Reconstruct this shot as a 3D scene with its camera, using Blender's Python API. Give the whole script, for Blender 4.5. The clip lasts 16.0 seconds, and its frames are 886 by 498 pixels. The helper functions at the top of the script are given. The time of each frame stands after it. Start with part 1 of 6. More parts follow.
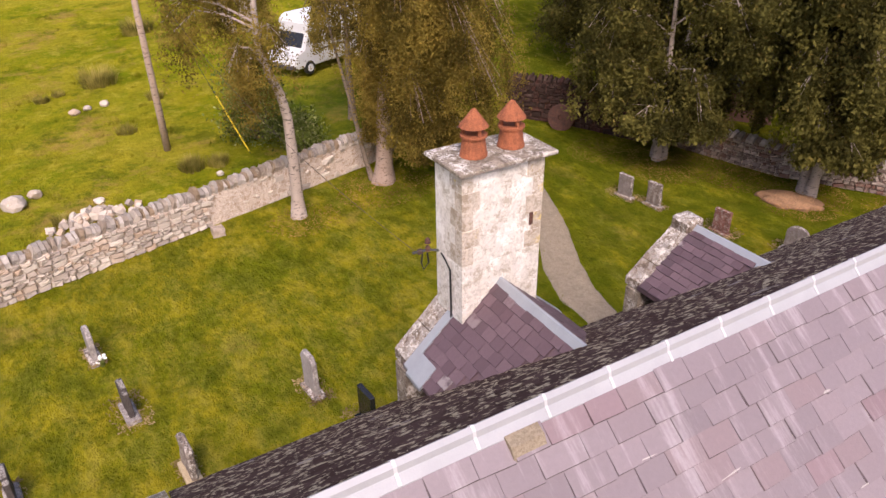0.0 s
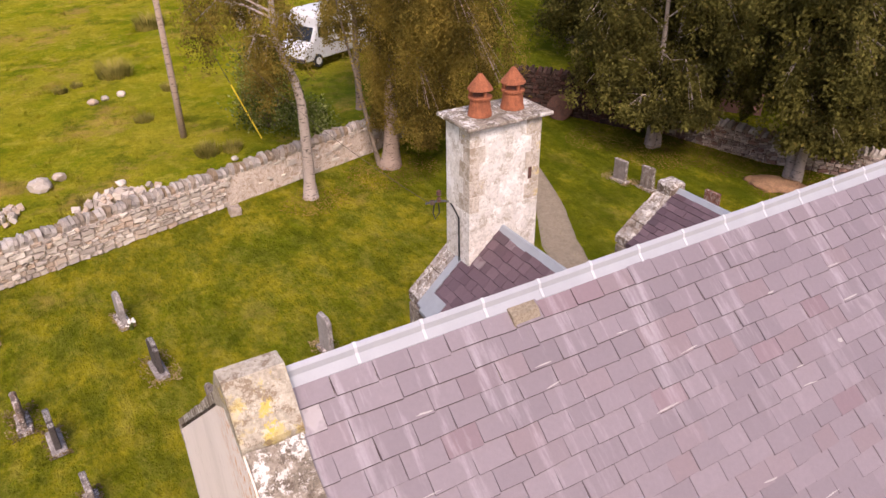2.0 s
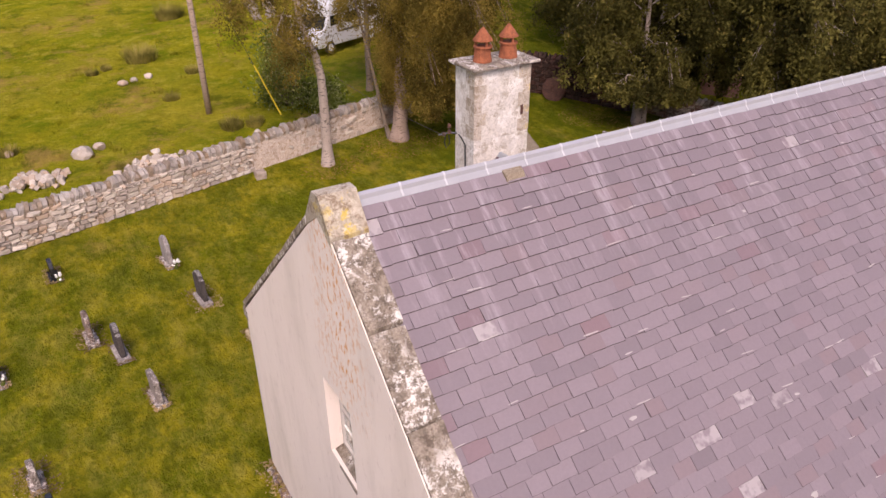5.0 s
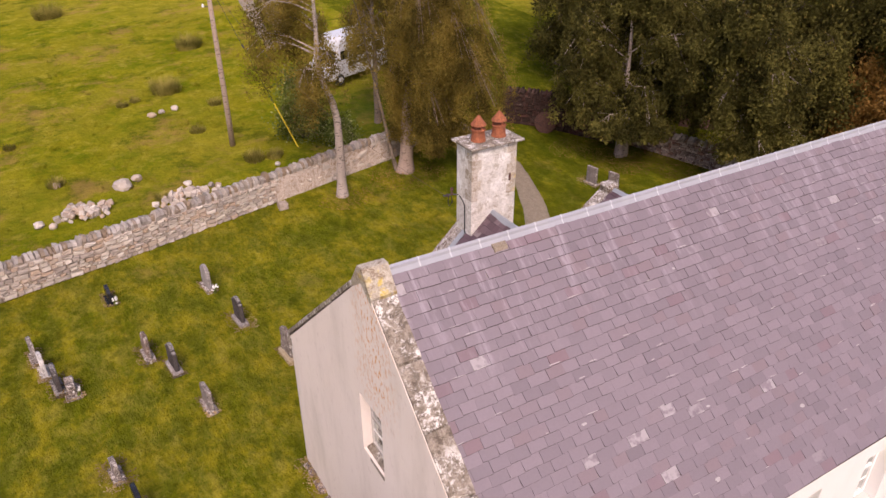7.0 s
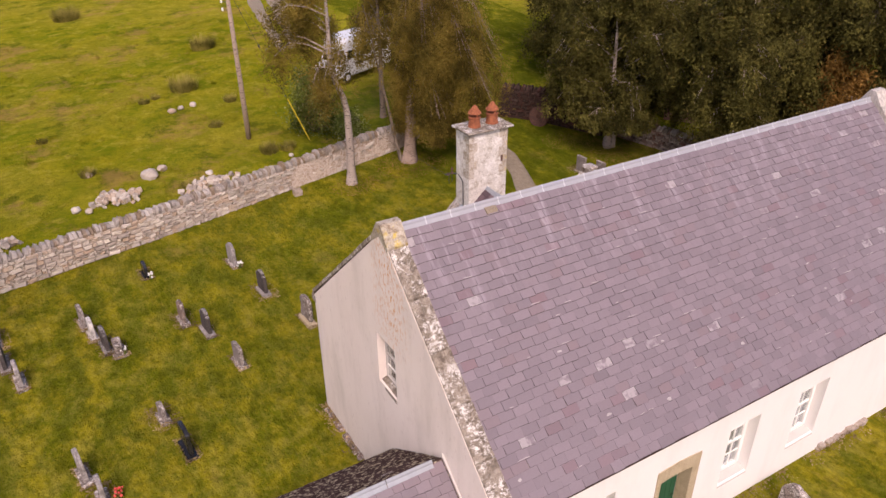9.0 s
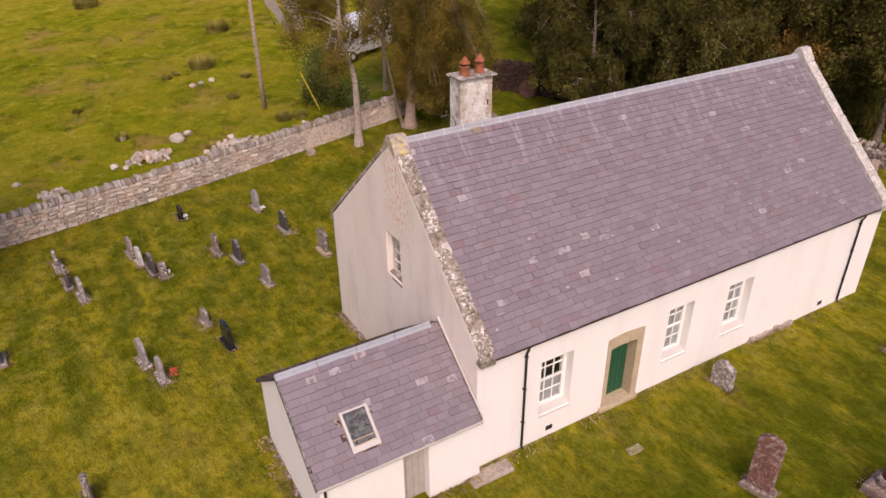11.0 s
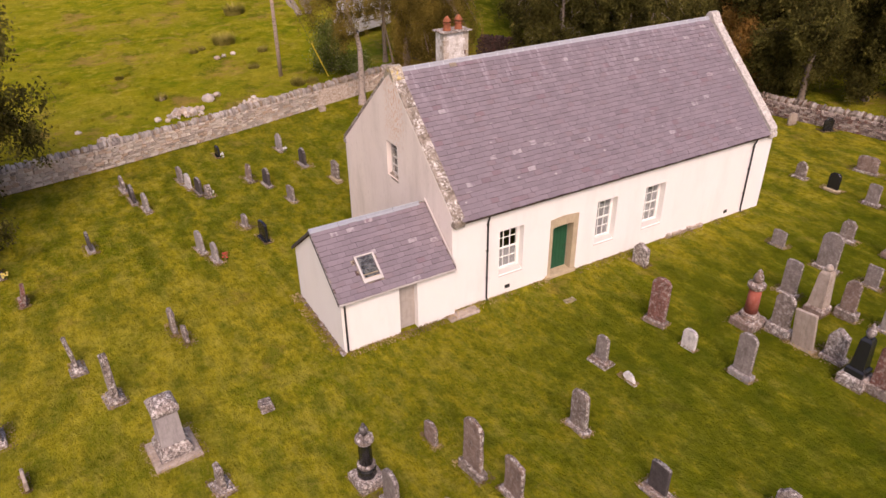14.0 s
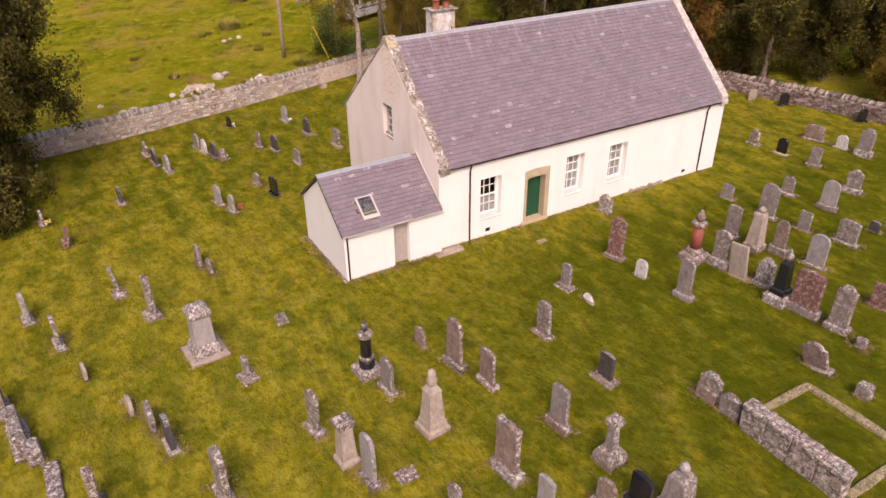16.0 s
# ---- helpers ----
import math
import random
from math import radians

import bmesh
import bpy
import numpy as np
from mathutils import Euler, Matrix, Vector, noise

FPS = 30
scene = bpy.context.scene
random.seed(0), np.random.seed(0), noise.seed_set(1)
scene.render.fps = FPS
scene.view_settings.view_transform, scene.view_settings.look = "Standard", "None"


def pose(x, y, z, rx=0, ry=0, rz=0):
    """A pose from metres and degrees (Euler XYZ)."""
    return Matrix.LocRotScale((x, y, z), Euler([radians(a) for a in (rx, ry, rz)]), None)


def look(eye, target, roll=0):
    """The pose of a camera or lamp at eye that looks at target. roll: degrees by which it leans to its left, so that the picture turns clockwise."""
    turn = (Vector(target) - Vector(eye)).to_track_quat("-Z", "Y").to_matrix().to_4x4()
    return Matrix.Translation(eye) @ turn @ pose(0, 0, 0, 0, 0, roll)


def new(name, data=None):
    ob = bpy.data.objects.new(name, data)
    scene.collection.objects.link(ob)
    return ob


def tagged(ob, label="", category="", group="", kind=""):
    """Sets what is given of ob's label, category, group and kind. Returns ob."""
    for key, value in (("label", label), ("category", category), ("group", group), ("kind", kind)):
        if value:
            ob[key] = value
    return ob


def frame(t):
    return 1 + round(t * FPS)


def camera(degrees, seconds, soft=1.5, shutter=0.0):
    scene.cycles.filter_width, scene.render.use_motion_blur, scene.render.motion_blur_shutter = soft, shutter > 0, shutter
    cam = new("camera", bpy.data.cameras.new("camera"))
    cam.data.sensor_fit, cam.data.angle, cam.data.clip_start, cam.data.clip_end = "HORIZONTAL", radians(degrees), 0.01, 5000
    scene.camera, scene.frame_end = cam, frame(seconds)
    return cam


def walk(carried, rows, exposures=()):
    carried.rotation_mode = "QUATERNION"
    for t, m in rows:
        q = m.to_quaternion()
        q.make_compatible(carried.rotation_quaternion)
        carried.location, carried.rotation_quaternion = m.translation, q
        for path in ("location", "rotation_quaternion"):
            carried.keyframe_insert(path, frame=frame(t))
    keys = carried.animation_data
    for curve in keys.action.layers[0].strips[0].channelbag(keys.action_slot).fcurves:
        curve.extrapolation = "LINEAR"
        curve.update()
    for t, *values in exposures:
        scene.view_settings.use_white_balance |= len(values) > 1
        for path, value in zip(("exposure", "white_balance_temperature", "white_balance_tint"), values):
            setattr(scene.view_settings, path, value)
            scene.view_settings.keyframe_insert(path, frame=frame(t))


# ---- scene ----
cam = camera(64.2, 16.0)


def eye_row(t, x, y, z, yaw, pitch, roll):
    a, p = radians(yaw), radians(pitch)
    ahead = Vector((-math.sin(a) * math.cos(p), math.cos(a) * math.cos(p), math.sin(p)))
    return t, look((x, y, z), Vector((x, y, z)) + ahead * 2, roll)


ROWS = [
    (0.0, 0.272, 1.295, 11.735, -29.81, -30.02, -0.99),
    (0.5, 0.077, 0.975, 11.745, -29.80, -29.98, -0.93),
    (1.0, -0.147, 0.669, 11.755, -29.80, -29.94, -0.91),
    (1.5, -0.390, 0.350, 11.745, -29.79, -29.90, -0.86),
    (2.0, -0.650, 0.000, 11.715, -29.79, -29.86, -0.81),
    (2.5, -0.945, -0.380, 11.695, -29.79, -29.83, -0.78),
    (3.0, -1.275, -0.770, 11.680, -29.80, -29.81, -0.71),
    (3.5, -1.580, -1.200, 11.650, -29.83, -29.78, -0.58),
    (4.0, -1.865, -1.700, 11.640, -29.87, -29.77, -0.50),
    (5.2, -2.600, -2.930, 11.800, -29.93, -29.74, -0.42),
    (6.3, -3.320, -4.085, 12.700, -29.97, -29.67, -0.36),
    (6.5, -3.470, -4.320, 13.170, -29.98, -29.63, -0.37),
    (7.0, -3.860, -4.930, 14.290, -29.97, -29.56, -0.40),
    (7.5, -4.169, -5.500, 14.872, -29.94, -29.53, -0.46),
    (8.0, -4.480, -6.080, 15.017, -29.92, -29.53, -0.51),
    (8.5, -4.870, -6.720, 15.037, -29.91, -29.55, -0.54),
    (9.0, -5.345, -7.447, 15.011, -29.89, -29.61, -0.60),
    (10.2, -6.680, -9.850, 14.950, -29.91, -29.72, -0.65),
    (11.5, -8.315, -12.878, 15.050, -29.95, -29.84, -0.64),
    (12.0, -8.940, -14.098, 15.090, -29.96, -29.86, -0.63),
    (12.5, -9.572, -15.337, 15.141, -29.98, -29.89, -0.62),
    (13.0, -10.180, -16.560, 15.229, -30.00, -29.91, -0.60),
    (13.5, -10.750, -17.739, 15.335, -30.03, -29.95, -0.60),
    (14.0, -11.310, -18.892, 15.428, -30.09, -30.00, -0.58),
    (14.5, -11.843, -20.034, 15.517, -30.18, -30.05, -0.53),
    (15.0, -12.365, -21.140, 15.590, -30.27, -30.11, -0.50),
    (15.5, -12.889, -22.178, 15.632, -30.38, -30.17, -0.47),
    (16.0, -13.422, -23.106, 15.630, -30.49, -30.30, -0.43),
]
walk(cam, [eye_row(*r) for r in ROWS], exposures=((0.0, 0.6, 6700, 22), (3.5, 0.34, 6700, 25), (6.5, 0.22, 6750, 26), (9.0, 0.14, 6800, 26), (11.5, -0.02, 6880, 26), (12.5, 0.0, 6900, 26), (14.0, 0.12, 7050, 28), (16.0, 0.22, 7080, 28)))

# ---- light ----
SUN_AZ, SUN_EL = radians(205), radians(47)   # clockwise from +y
sky_world = bpy.data.worlds.new("sky")
sky_world.use_nodes = True
scene.world = sky_world
wn = sky_world.node_tree
sky = wn.nodes.new("ShaderNodeTexSky")
sky.sky_type, sky.sun_disc = "NISHITA", False
sky.sun_elevation, sky.sun_rotation = SUN_EL, SUN_AZ
sky.air_density, sky.dust_density, sky.ozone_density = 1.0, 4.0, 1.0
wn.links.new(sky.outputs[0], wn.nodes["Background"].inputs[0])
wn.nodes["Background"].inputs[1].default_value = 0.168
sun_data = bpy.data.lights.new("sun", "SUN")
sun_data.energy, sun_data.angle, sun_data.color = 1.95, radians(20), (1.0, 0.93, 0.85)
sun = new("sun", sun_data)
sun_dir = Vector((math.sin(SUN_AZ) * math.cos(SUN_EL), math.cos(SUN_AZ) * math.cos(SUN_EL), math.sin(SUN_EL)))
sun.matrix_world = look(sun_dir * 60, (0, 0, 0))


# ---- materials ----
class Nodes:
    """A small helper to wire a node material."""

    def __init__(self, name):
        self.m = bpy.data.materials.new(name)
        self.m.use_nodes = True
        self.t = self.m.node_tree
        self.b = self.t.nodes["Principled BSDF"]

    def add(self, kind, *links, **values):
        n = self.t.nodes.new(kind)
        for key, v in values.items():
            if key == "data_type":
                n.data_type = v
            elif key == "operation":
                n.operation = v
            elif key == "blend_type":
                n.blend_type = v
            elif key == "feature":
                n.feature = v
        for sock, src in links:
            self.link(src, n.inputs[sock])
        return n

    def link(self, src, dst):
        if isinstance(src, (int, float)):
            dst.default_value = src
        elif isinstance(src, tuple):
            dst.default_value = (*src, 1.0) if len(src) == 3 and dst.type == "RGBA" else src
        else:
            self.t.links.new(src, dst)

    def coords(self, scale=(1, 1, 1), per_object=False, world=False):
        if world:
            c = self.t.nodes.new("ShaderNodeNewGeometry").outputs["Position"]
        else:
            c = self.t.nodes.new("ShaderNodeTexCoord").outputs["Object"]
        mp = self.t.nodes.new("ShaderNodeMapping")
        mp.inputs["Scale"].default_value = scale
        self.t.links.new(c, mp.inputs["Vector"])
        if per_object:
            r = self.t.nodes.new("ShaderNodeObjectInfo").outputs["Random"]
            k = self.math("MULTIPLY", r, 37.0)
            self.t.links.new(k, mp.inputs["Location"])
        return mp.outputs[0]

    def noise(self, co, scale, detail=4.0, rough=0.6, colour=False):
        n = self.t.nodes.new("ShaderNodeTexNoise")
        n.inputs["Scale"].default_value, n.inputs["Detail"].default_value, n.inputs["Roughness"].default_value = scale, detail, rough
        self.t.links.new(co, n.inputs["Vector"])
        return n.outputs["Color" if colour else "Fac"]

    def voronoi(self, co, scale, out="Distance"):
        n = self.t.nodes.new("ShaderNodeTexVoronoi")
        n.inputs["Scale"].default_value = scale
        self.t.links.new(co, n.inputs["Vector"])
        return n.outputs[out]

    def math(self, op, a, b=0.0, clamp=False):
        n = self.t.nodes.new("ShaderNodeMath")
        n.operation, n.use_clamp = op, clamp
        self.link(a, n.inputs[0])
        self.link(b, n.inputs[1])
        return n.outputs[0]

    def ramp(self, fac, lo, hi):
        """0 below lo, 1 above hi."""
        n = self.t.nodes.new("ShaderNodeMapRange")
        self.link(fac, n.inputs[0])
        n.inputs[1].default_value, n.inputs[2].default_value = lo, hi
        return n.outputs[0]

    def mix(self, fac, a, b, blend="MIX"):
        n = self.t.nodes.new("ShaderNodeMix")
        n.data_type, n.blend_type = "RGBA", blend
        self.link(fac, n.inputs[0])
        self.link(a, n.inputs[6])
        self.link(b, n.inputs[7])
        return n.outputs[2]

    def bump(self, height, strength=0.4, distance=0.02):
        n = self.t.nodes.new("ShaderNodeBump")
        n.inputs["Strength"].default_value, n.inputs["Distance"].default_value = strength, distance
        self.link(height, n.inputs["Height"])
        self.t.links.new(n.outputs[0], self.b.inputs["Normal"])

    def done(self, colour, rough=0.85, metal=0.0, spec=0.3):
        self.link(colour, self.b.inputs["Base Color"])
        self.link(rough, self.b.inputs["Roughness"])
        self.link(metal, self.b.inputs["Metallic"])
        self.b.inputs["Specular IOR Level"].default_value = spec
        return self.m

    def piece_random(self):
        """A random number for each island of a mesh and each object."""
        o = self.t.nodes.new("ShaderNodeObjectInfo").outputs["Random"]
        g = self.t.nodes.new("ShaderNodeNewGeometry").outputs["Random Per Island"]
        return self.math("FRACT", self.math("ADD", o, g))


def speckled(name, dark, light, lichen=None, amount=0.5, rough=0.85, scale=1.0, spec=0.2, spots=(0.68, 0.64, 0.6), stain=(0.06, 0.048, 0.042), stained=0.5, crust=0.6, patch=0.6):
    """Stone: mottled, run with dark streaks, with ragged crusts of lichen and a pale weathered top."""
    n = Nodes(name)
    co = n.coords(per_object=True)
    c = n.mix(n.noise(co, 2.6 * scale, 6, 0.7), dark, light)
    run = n.coords((6.0 * scale, 6.0 * scale, 0.9 * scale), per_object=True)
    c = n.mix(n.math("MULTIPLY", n.ramp(n.noise(run, 1.6, 6, 0.75), 0.46, 0.6), stained), c, stain)
    c = n.mix(n.math("MULTIPLY", n.ramp(n.noise(co, 3.5 * scale, 8, 0.8), 0.5, 0.57), stained), c, tuple(0.5 * (u + v * 0.4) for u, v in zip(stain, dark)))
    c = n.mix(n.math("MULTIPLY", n.ramp(n.noise(co, 42 * scale, 4, 0.75), 0.45, 0.6), 0.45), c, tuple(v * 0.45 for v in dark))
    if lichen:
        clump = n.ramp(n.noise(co, 1.4 * scale, 3), 0.5 - 0.14 * patch, 0.62 - 0.14 * patch)
        f = n.ramp(n.noise(co, 6 * scale, 9, 0.8), 0.575 - 0.09 * amount, 0.605 - 0.09 * amount)
        c = n.mix(n.math("MULTIPLY", n.math("MULTIPLY", f, clump), 0.85), c, lichen)
        f = n.ramp(n.noise(co, 9 * scale, 9, 0.8), 0.535, 0.56)
        c = n.mix(n.math("MULTIPLY", f, 0.75), c, stain)
        f = n.ramp(n.noise(co, 16 * scale, 8, 0.75), 0.575 - 0.06 * amount, 0.6 - 0.06 * amount)
        c = n.mix(n.math("MULTIPLY", n.math("MULTIPLY", f, clump), 0.75), c, spots)
    if crust:
        g = n.t.nodes.new("ShaderNodeNewGeometry")
        sep = n.t.nodes.new("ShaderNodeSeparateXYZ")
        n.t.links.new(g.outputs["True Normal"], sep.inputs[0])
        f = n.math("MULTIPLY", n.ramp(sep.outputs[2], 0.3, 0.75), n.ramp(n.noise(co, 9 * scale, 8, 0.8), 0.46, 0.52))
        c = n.mix(n.math("MULTIPLY", f, crust), c, spots)
    n.bump(n.noise(co, 22 * scale, 8, 0.8), 0.7, 0.025)
    return n.done(c, rough, spec=spec)


def gravestone(name, dark, light, face=0.25, edge=0.85, scale=1.0, pale=(0.62, 0.57, 0.53), black=(0.06, 0.048, 0.043), streak=0.35):
    """Carved stone: plain weathered faces with dark runs, edges and tops crusted with white and black lichen."""
    n = Nodes(name)
    co = n.coords(per_object=True)
    c = n.mix(n.ramp(n.noise(co, 2.2 * scale, 5, 0.65), 0.35, 0.65), dark, light)
    run = n.coords((5.0 * scale, 5.0 * scale, 0.7 * scale), per_object=True)
    c = n.mix(n.math("MULTIPLY", n.ramp(n.noise(run, 1.8, 5, 0.7), 0.5, 0.64), streak), c, tuple(v * 0.4 for v in dark))
    c = n.mix(n.math("MULTIPLY", n.noise(co, 38 * scale, 3, 0.7), 0.3), c, tuple(v * 0.5 for v in dark))
    nm = n.t.nodes.new("ShaderNodeTexCoord")
    sep = n.t.nodes.new("ShaderNodeSeparateXYZ")
    n.t.links.new(nm.outputs["Normal"], sep.inputs[0])
    flat = n.ramp(n.math("ABSOLUTE", sep.outputs[0]), 0.72, 0.95)
    amount = n.math("ADD", edge, n.math("MULTIPLY", flat, face - edge))
    f = n.ramp(n.noise(co, 4.6 * scale, 7, 0.76), 0.52, 0.56)
    c = n.mix(n.math("MULTIPLY", f, amount), c, pale)
    f = n.ramp(n.noise(n.coords((1.2, 1.1, 0.8), per_object=True), 6.5 * scale, 7, 0.76), 0.49, 0.54)
    c = n.mix(n.math("MULTIPLY", f, amount), c, black)
    f = n.ramp(n.noise(co, 13 * scale, 5, 0.72), 0.57, 0.61)
    c = n.mix(n.math("MULTIPLY", f, n.math("MULTIPLY", amount, 0.7)), c, pale)
    n.bump(n.noise(co, 18 * scale, 6, 0.75), 0.6, 0.025)
    return n.done(c, 0.88, spec=0.2)


def plain(name, colour, rough=0.5, metal=0.0, vary=0.15, spec=0.4):
    n = Nodes(name)
    co = n.coords()
    c = n.mix(n.noise(co, 4.0, 5), tuple(v * (1 - vary) for v in colour), tuple(min(1, v * (1 + vary)) for v in colour))
    c = n.mix(n.math("MULTIPLY", n.noise(co, 45.0, 3), vary), c, tuple(v * 0.5 for v in colour))
    n.bump(n.noise(co, 60, 3), 0.15, 0.01)
    return n.done(c, rough, metal, spec)


def harling(name, base, tint, stain_amount, rusty=False):
    """Painted roughcast: fine pebbly relief, long streaks and damp stains."""
    n = Nodes(name)
    co = n.coords()
    streak = n.coords((1.0, 1.0, 0.25))
    c = n.mix(n.noise(co, 0.7, 5), base, tint)
    c = n.mix(n.math("MULTIPLY", n.ramp(n.noise(streak, 1.3, 6, 0.65), 0.48, 0.75), stain_amount), c, (0.42, 0.36, 0.29))
    c = n.mix(n.math("MULTIPLY", n.noise(co, 30, 3), 0.12), c, (0.5, 0.46, 0.42))
    if rusty:
        sep = n.t.nodes.new("ShaderNodeSeparateXYZ")
        n.t.links.new(co, sep.inputs[0])
        off = n.math("ABSOLUTE", n.math("SUBTRACT", sep.outputs[1], 4.05))
        band = n.math("SUBTRACT", 1.0, n.ramp(off, 0.1, 1.0), True)
        high = n.ramp(sep.outputs[2], 5.0, 6.0)
        f = n.ramp(n.noise(n.coords((2.4, 2.4, 1.2)), 5.5, 6, 0.75), 0.53, 0.58)
        c = n.mix(n.math("MULTIPLY", n.math("MULTIPLY", band, high), n.math("MULTIPLY", f, 0.9)), c, (0.62, 0.27, 0.05))
        c = n.mix(n.math("MULTIPLY", n.ramp(n.noise(n.coords((1, 1, 0.5)), 9, 5, 0.75), 0.58, 0.66), 0.25), c, (0.4, 0.3, 0.26))
    n.bump(n.noise(co, 55, 4, 0.7), 0.5, 0.012)
    return n.done(c, 0.92, spec=0.15)


def slate_material(name, a, b, c3, stains, moss=0.0, rough=0.55, spec=0.4):
    n = Nodes(name)
    r = n.piece_random()
    co = n.coords(world=True)
    c = n.mix(r, a, b)
    c = n.mix(n.ramp(n.math("FRACT", n.math("MULTIPLY", r, 7.13)), 0.86, 1.0), c, c3)
    c = n.mix(n.math("MULTIPLY", n.ramp(n.math("FRACT", n.math("MULTIPLY", r, 17.9)), 0.975, 0.98), 0.5), c, (c3[0] * 0.95, c3[1] * 0.72, c3[2] * 0.75))
    c = n.mix(n.math("MULTIPLY", n.ramp(n.math("FRACT", n.math("MULTIPLY", r, 23.3)), 0.95, 0.96), 0.4), c, tuple(v * 0.76 for v in a))
    sep = n.t.nodes.new("ShaderNodeSeparateXYZ")
    n.t.links.new(co, sep.inputs[0])
    runs = n.math("MULTIPLY", n.ramp(n.noise(n.coords((3.4, 0.4, 0.4), world=True), 1.6, 6, 0.7), 0.52, 0.66), n.ramp(n.math("ADD", sep.outputs[2], n.math("MULTIPLY", n.noise(n.coords((1.4, 0.1, 0.1), world=True), 1.0, 3), 1.6)), 7.1, 8.4))
    c = n.mix(n.math("MULTIPLY", runs, stains), c, (0.52, 0.47, 0.5))
    c = n.mix(n.math("MULTIPLY", n.noise(co, 24, 5, 0.7), 0.45), c, tuple(v * 0.55 for v in a))
    pale = n.math("MULTIPLY", n.ramp(n.math("FRACT", n.math("MULTIPLY", r, 31.7)), 0.98, 0.985), n.ramp(n.noise(co, 7, 2), 0.38, 0.56))
    c = n.mix(n.math("MULTIPLY", pale, 0.45), c, (0.5, 0.46, 0.45))
    if moss:
        f = n.ramp(n.noise(n.coords((0.9, 1.0, 1.0), world=True), 10.0, 4, 0.62), 0.54, 0.58)
        c = n.mix(n.math("MULTIPLY", f, moss), c, (0.42, 0.36, 0.26))
    n.bump(n.noise(co, 40, 4, 0.7), 0.25, 0.01)
    return n.done(c, rough, spec=spec)


def grass_material():
    n = Nodes("grass")
    co = n.coords(world=True)
    lie = n.coords((1.25, 0.72, 1.0), world=True)
    big, mid, fine = n.noise(co, 0.12, 4), n.noise(lie, 0.8, 5, 0.66), n.noise(lie, 4.2, 5, 0.72)
    c = n.mix(n.ramp(mid, 0.42, 0.57), (0.165, 0.18, 0.008), (0.348, 0.298, 0.017))
    c = n.mix(n.math("MULTIPLY", n.ramp(big, 0.45, 0.6), 0.5), c, (0.4, 0.315, 0.022))
    c = n.mix(n.math("MULTIPLY", n.ramp(n.noise(lie, 1.5, 5, 0.64), 0.48, 0.64), 0.6), c, (0.49, 0.41, 0.06))
    c = n.mix(n.math("MULTIPLY", n.ramp(n.noise(lie, 0.75, 5, 0.66), 0.48, 0.6), 0.68), c, (0.085, 0.115, 0.007))
    c = n.mix(n.math("MULTIPLY", n.ramp(fine, 0.46, 0.62), 0.45), c, (0.07, 0.088, 0.005))
    c = n.mix(n.math("MULTIPLY", n.ramp(n.noise(co, 9.0, 4, 0.7), 0.5, 0.66), 0.22), c, (0.45, 0.385, 0.085))
    c = n.mix(n.math("MULTIPLY", n.ramp(n.noise(co, 0.33, 6, 0.75), 0.58, 0.66), 0.4), c, (0.34, 0.22, 0.065))
    # tussocks: shade of the hollows put into the colour, paler straw tips
    lump = n.noise(n.coords((1.3, 0.7, 1.0), world=True), 1.3, 6, 0.66)
    c = n.mix(n.math("MULTIPLY", n.ramp(lump, 0.5, 0.36), 0.48), c, (0.068, 0.082, 0.005))
    c = n.mix(n.math("MULTIPLY", n.ramp(lump, 0.53, 0.68), 0.36), c, (0.48, 0.39, 0.07))
    # lusher, deeper green grass to the south, east and north of the church
    sep = n.t.nodes.new("ShaderNodeSeparateXYZ")
    n.t.links.new(co, sep.inputs[0])
    x, y = sep.outputs[0], sep.outputs[1]
    south = n.math("MULTIPLY", n.ramp(x, -6.0, 4.0), n.ramp(n.math("MULTIPLY", y, -1.0), 0.5, 3.5))
    east = n.math("MULTIPLY", n.ramp(x, 8.5, 13.0), n.ramp(y, 9.0, 11.0))
    north = n.math("MULTIPLY", n.math("MULTIPLY", n.ramp(y, 7.0, 11.0), n.ramp(x, -9.0, -5.0)), 0.3)
    lush = n.math("MULTIPLY", n.math("ADD", n.math("ADD", south, east, True), north, True), n.ramp(n.noise(lie, 0.9, 5, 0.7), 0.27, 0.54))
    # paler yellow-green over the west lawn
    west_pale = n.math("MULTIPLY", n.math("MULTIPLY", n.ramp(n.math("MULTIPLY", x, -1.0), 4.5, 9.0), n.ramp(n.math("MULTIPLY", y, -1.0), -9.0, -5.0)), 0.22)
    c = n.mix(n.math("MULTIPLY", west_pale, n.ramp(n.noise(lie, 0.6, 4, 0.6), 0.3, 0.6)), c, (0.5, 0.42, 0.04))
    c = n.mix(n.math("MULTIPLY", lush, 0.8), c, (0.082, 0.104, 0.006))
    # dark specks for the shadows between tufts, put into the colour
    c = n.mix(n.math("MULTIPLY", n.ramp(n.noise(co, 2.3, 5, 0.68), 0.5, 0.62), 0.38), c, (0.06, 0.082, 0.005))
    n.bump(n.math("ADD", n.math("ADD", fine, n.math("MULTIPLY", lump, 1.2)), n.math("MULTIPLY", n.noise(co, 16, 4, 0.7), 0.4)), 1.0, 0.22)
    return n.done(c, 1.0, spec=0.0)


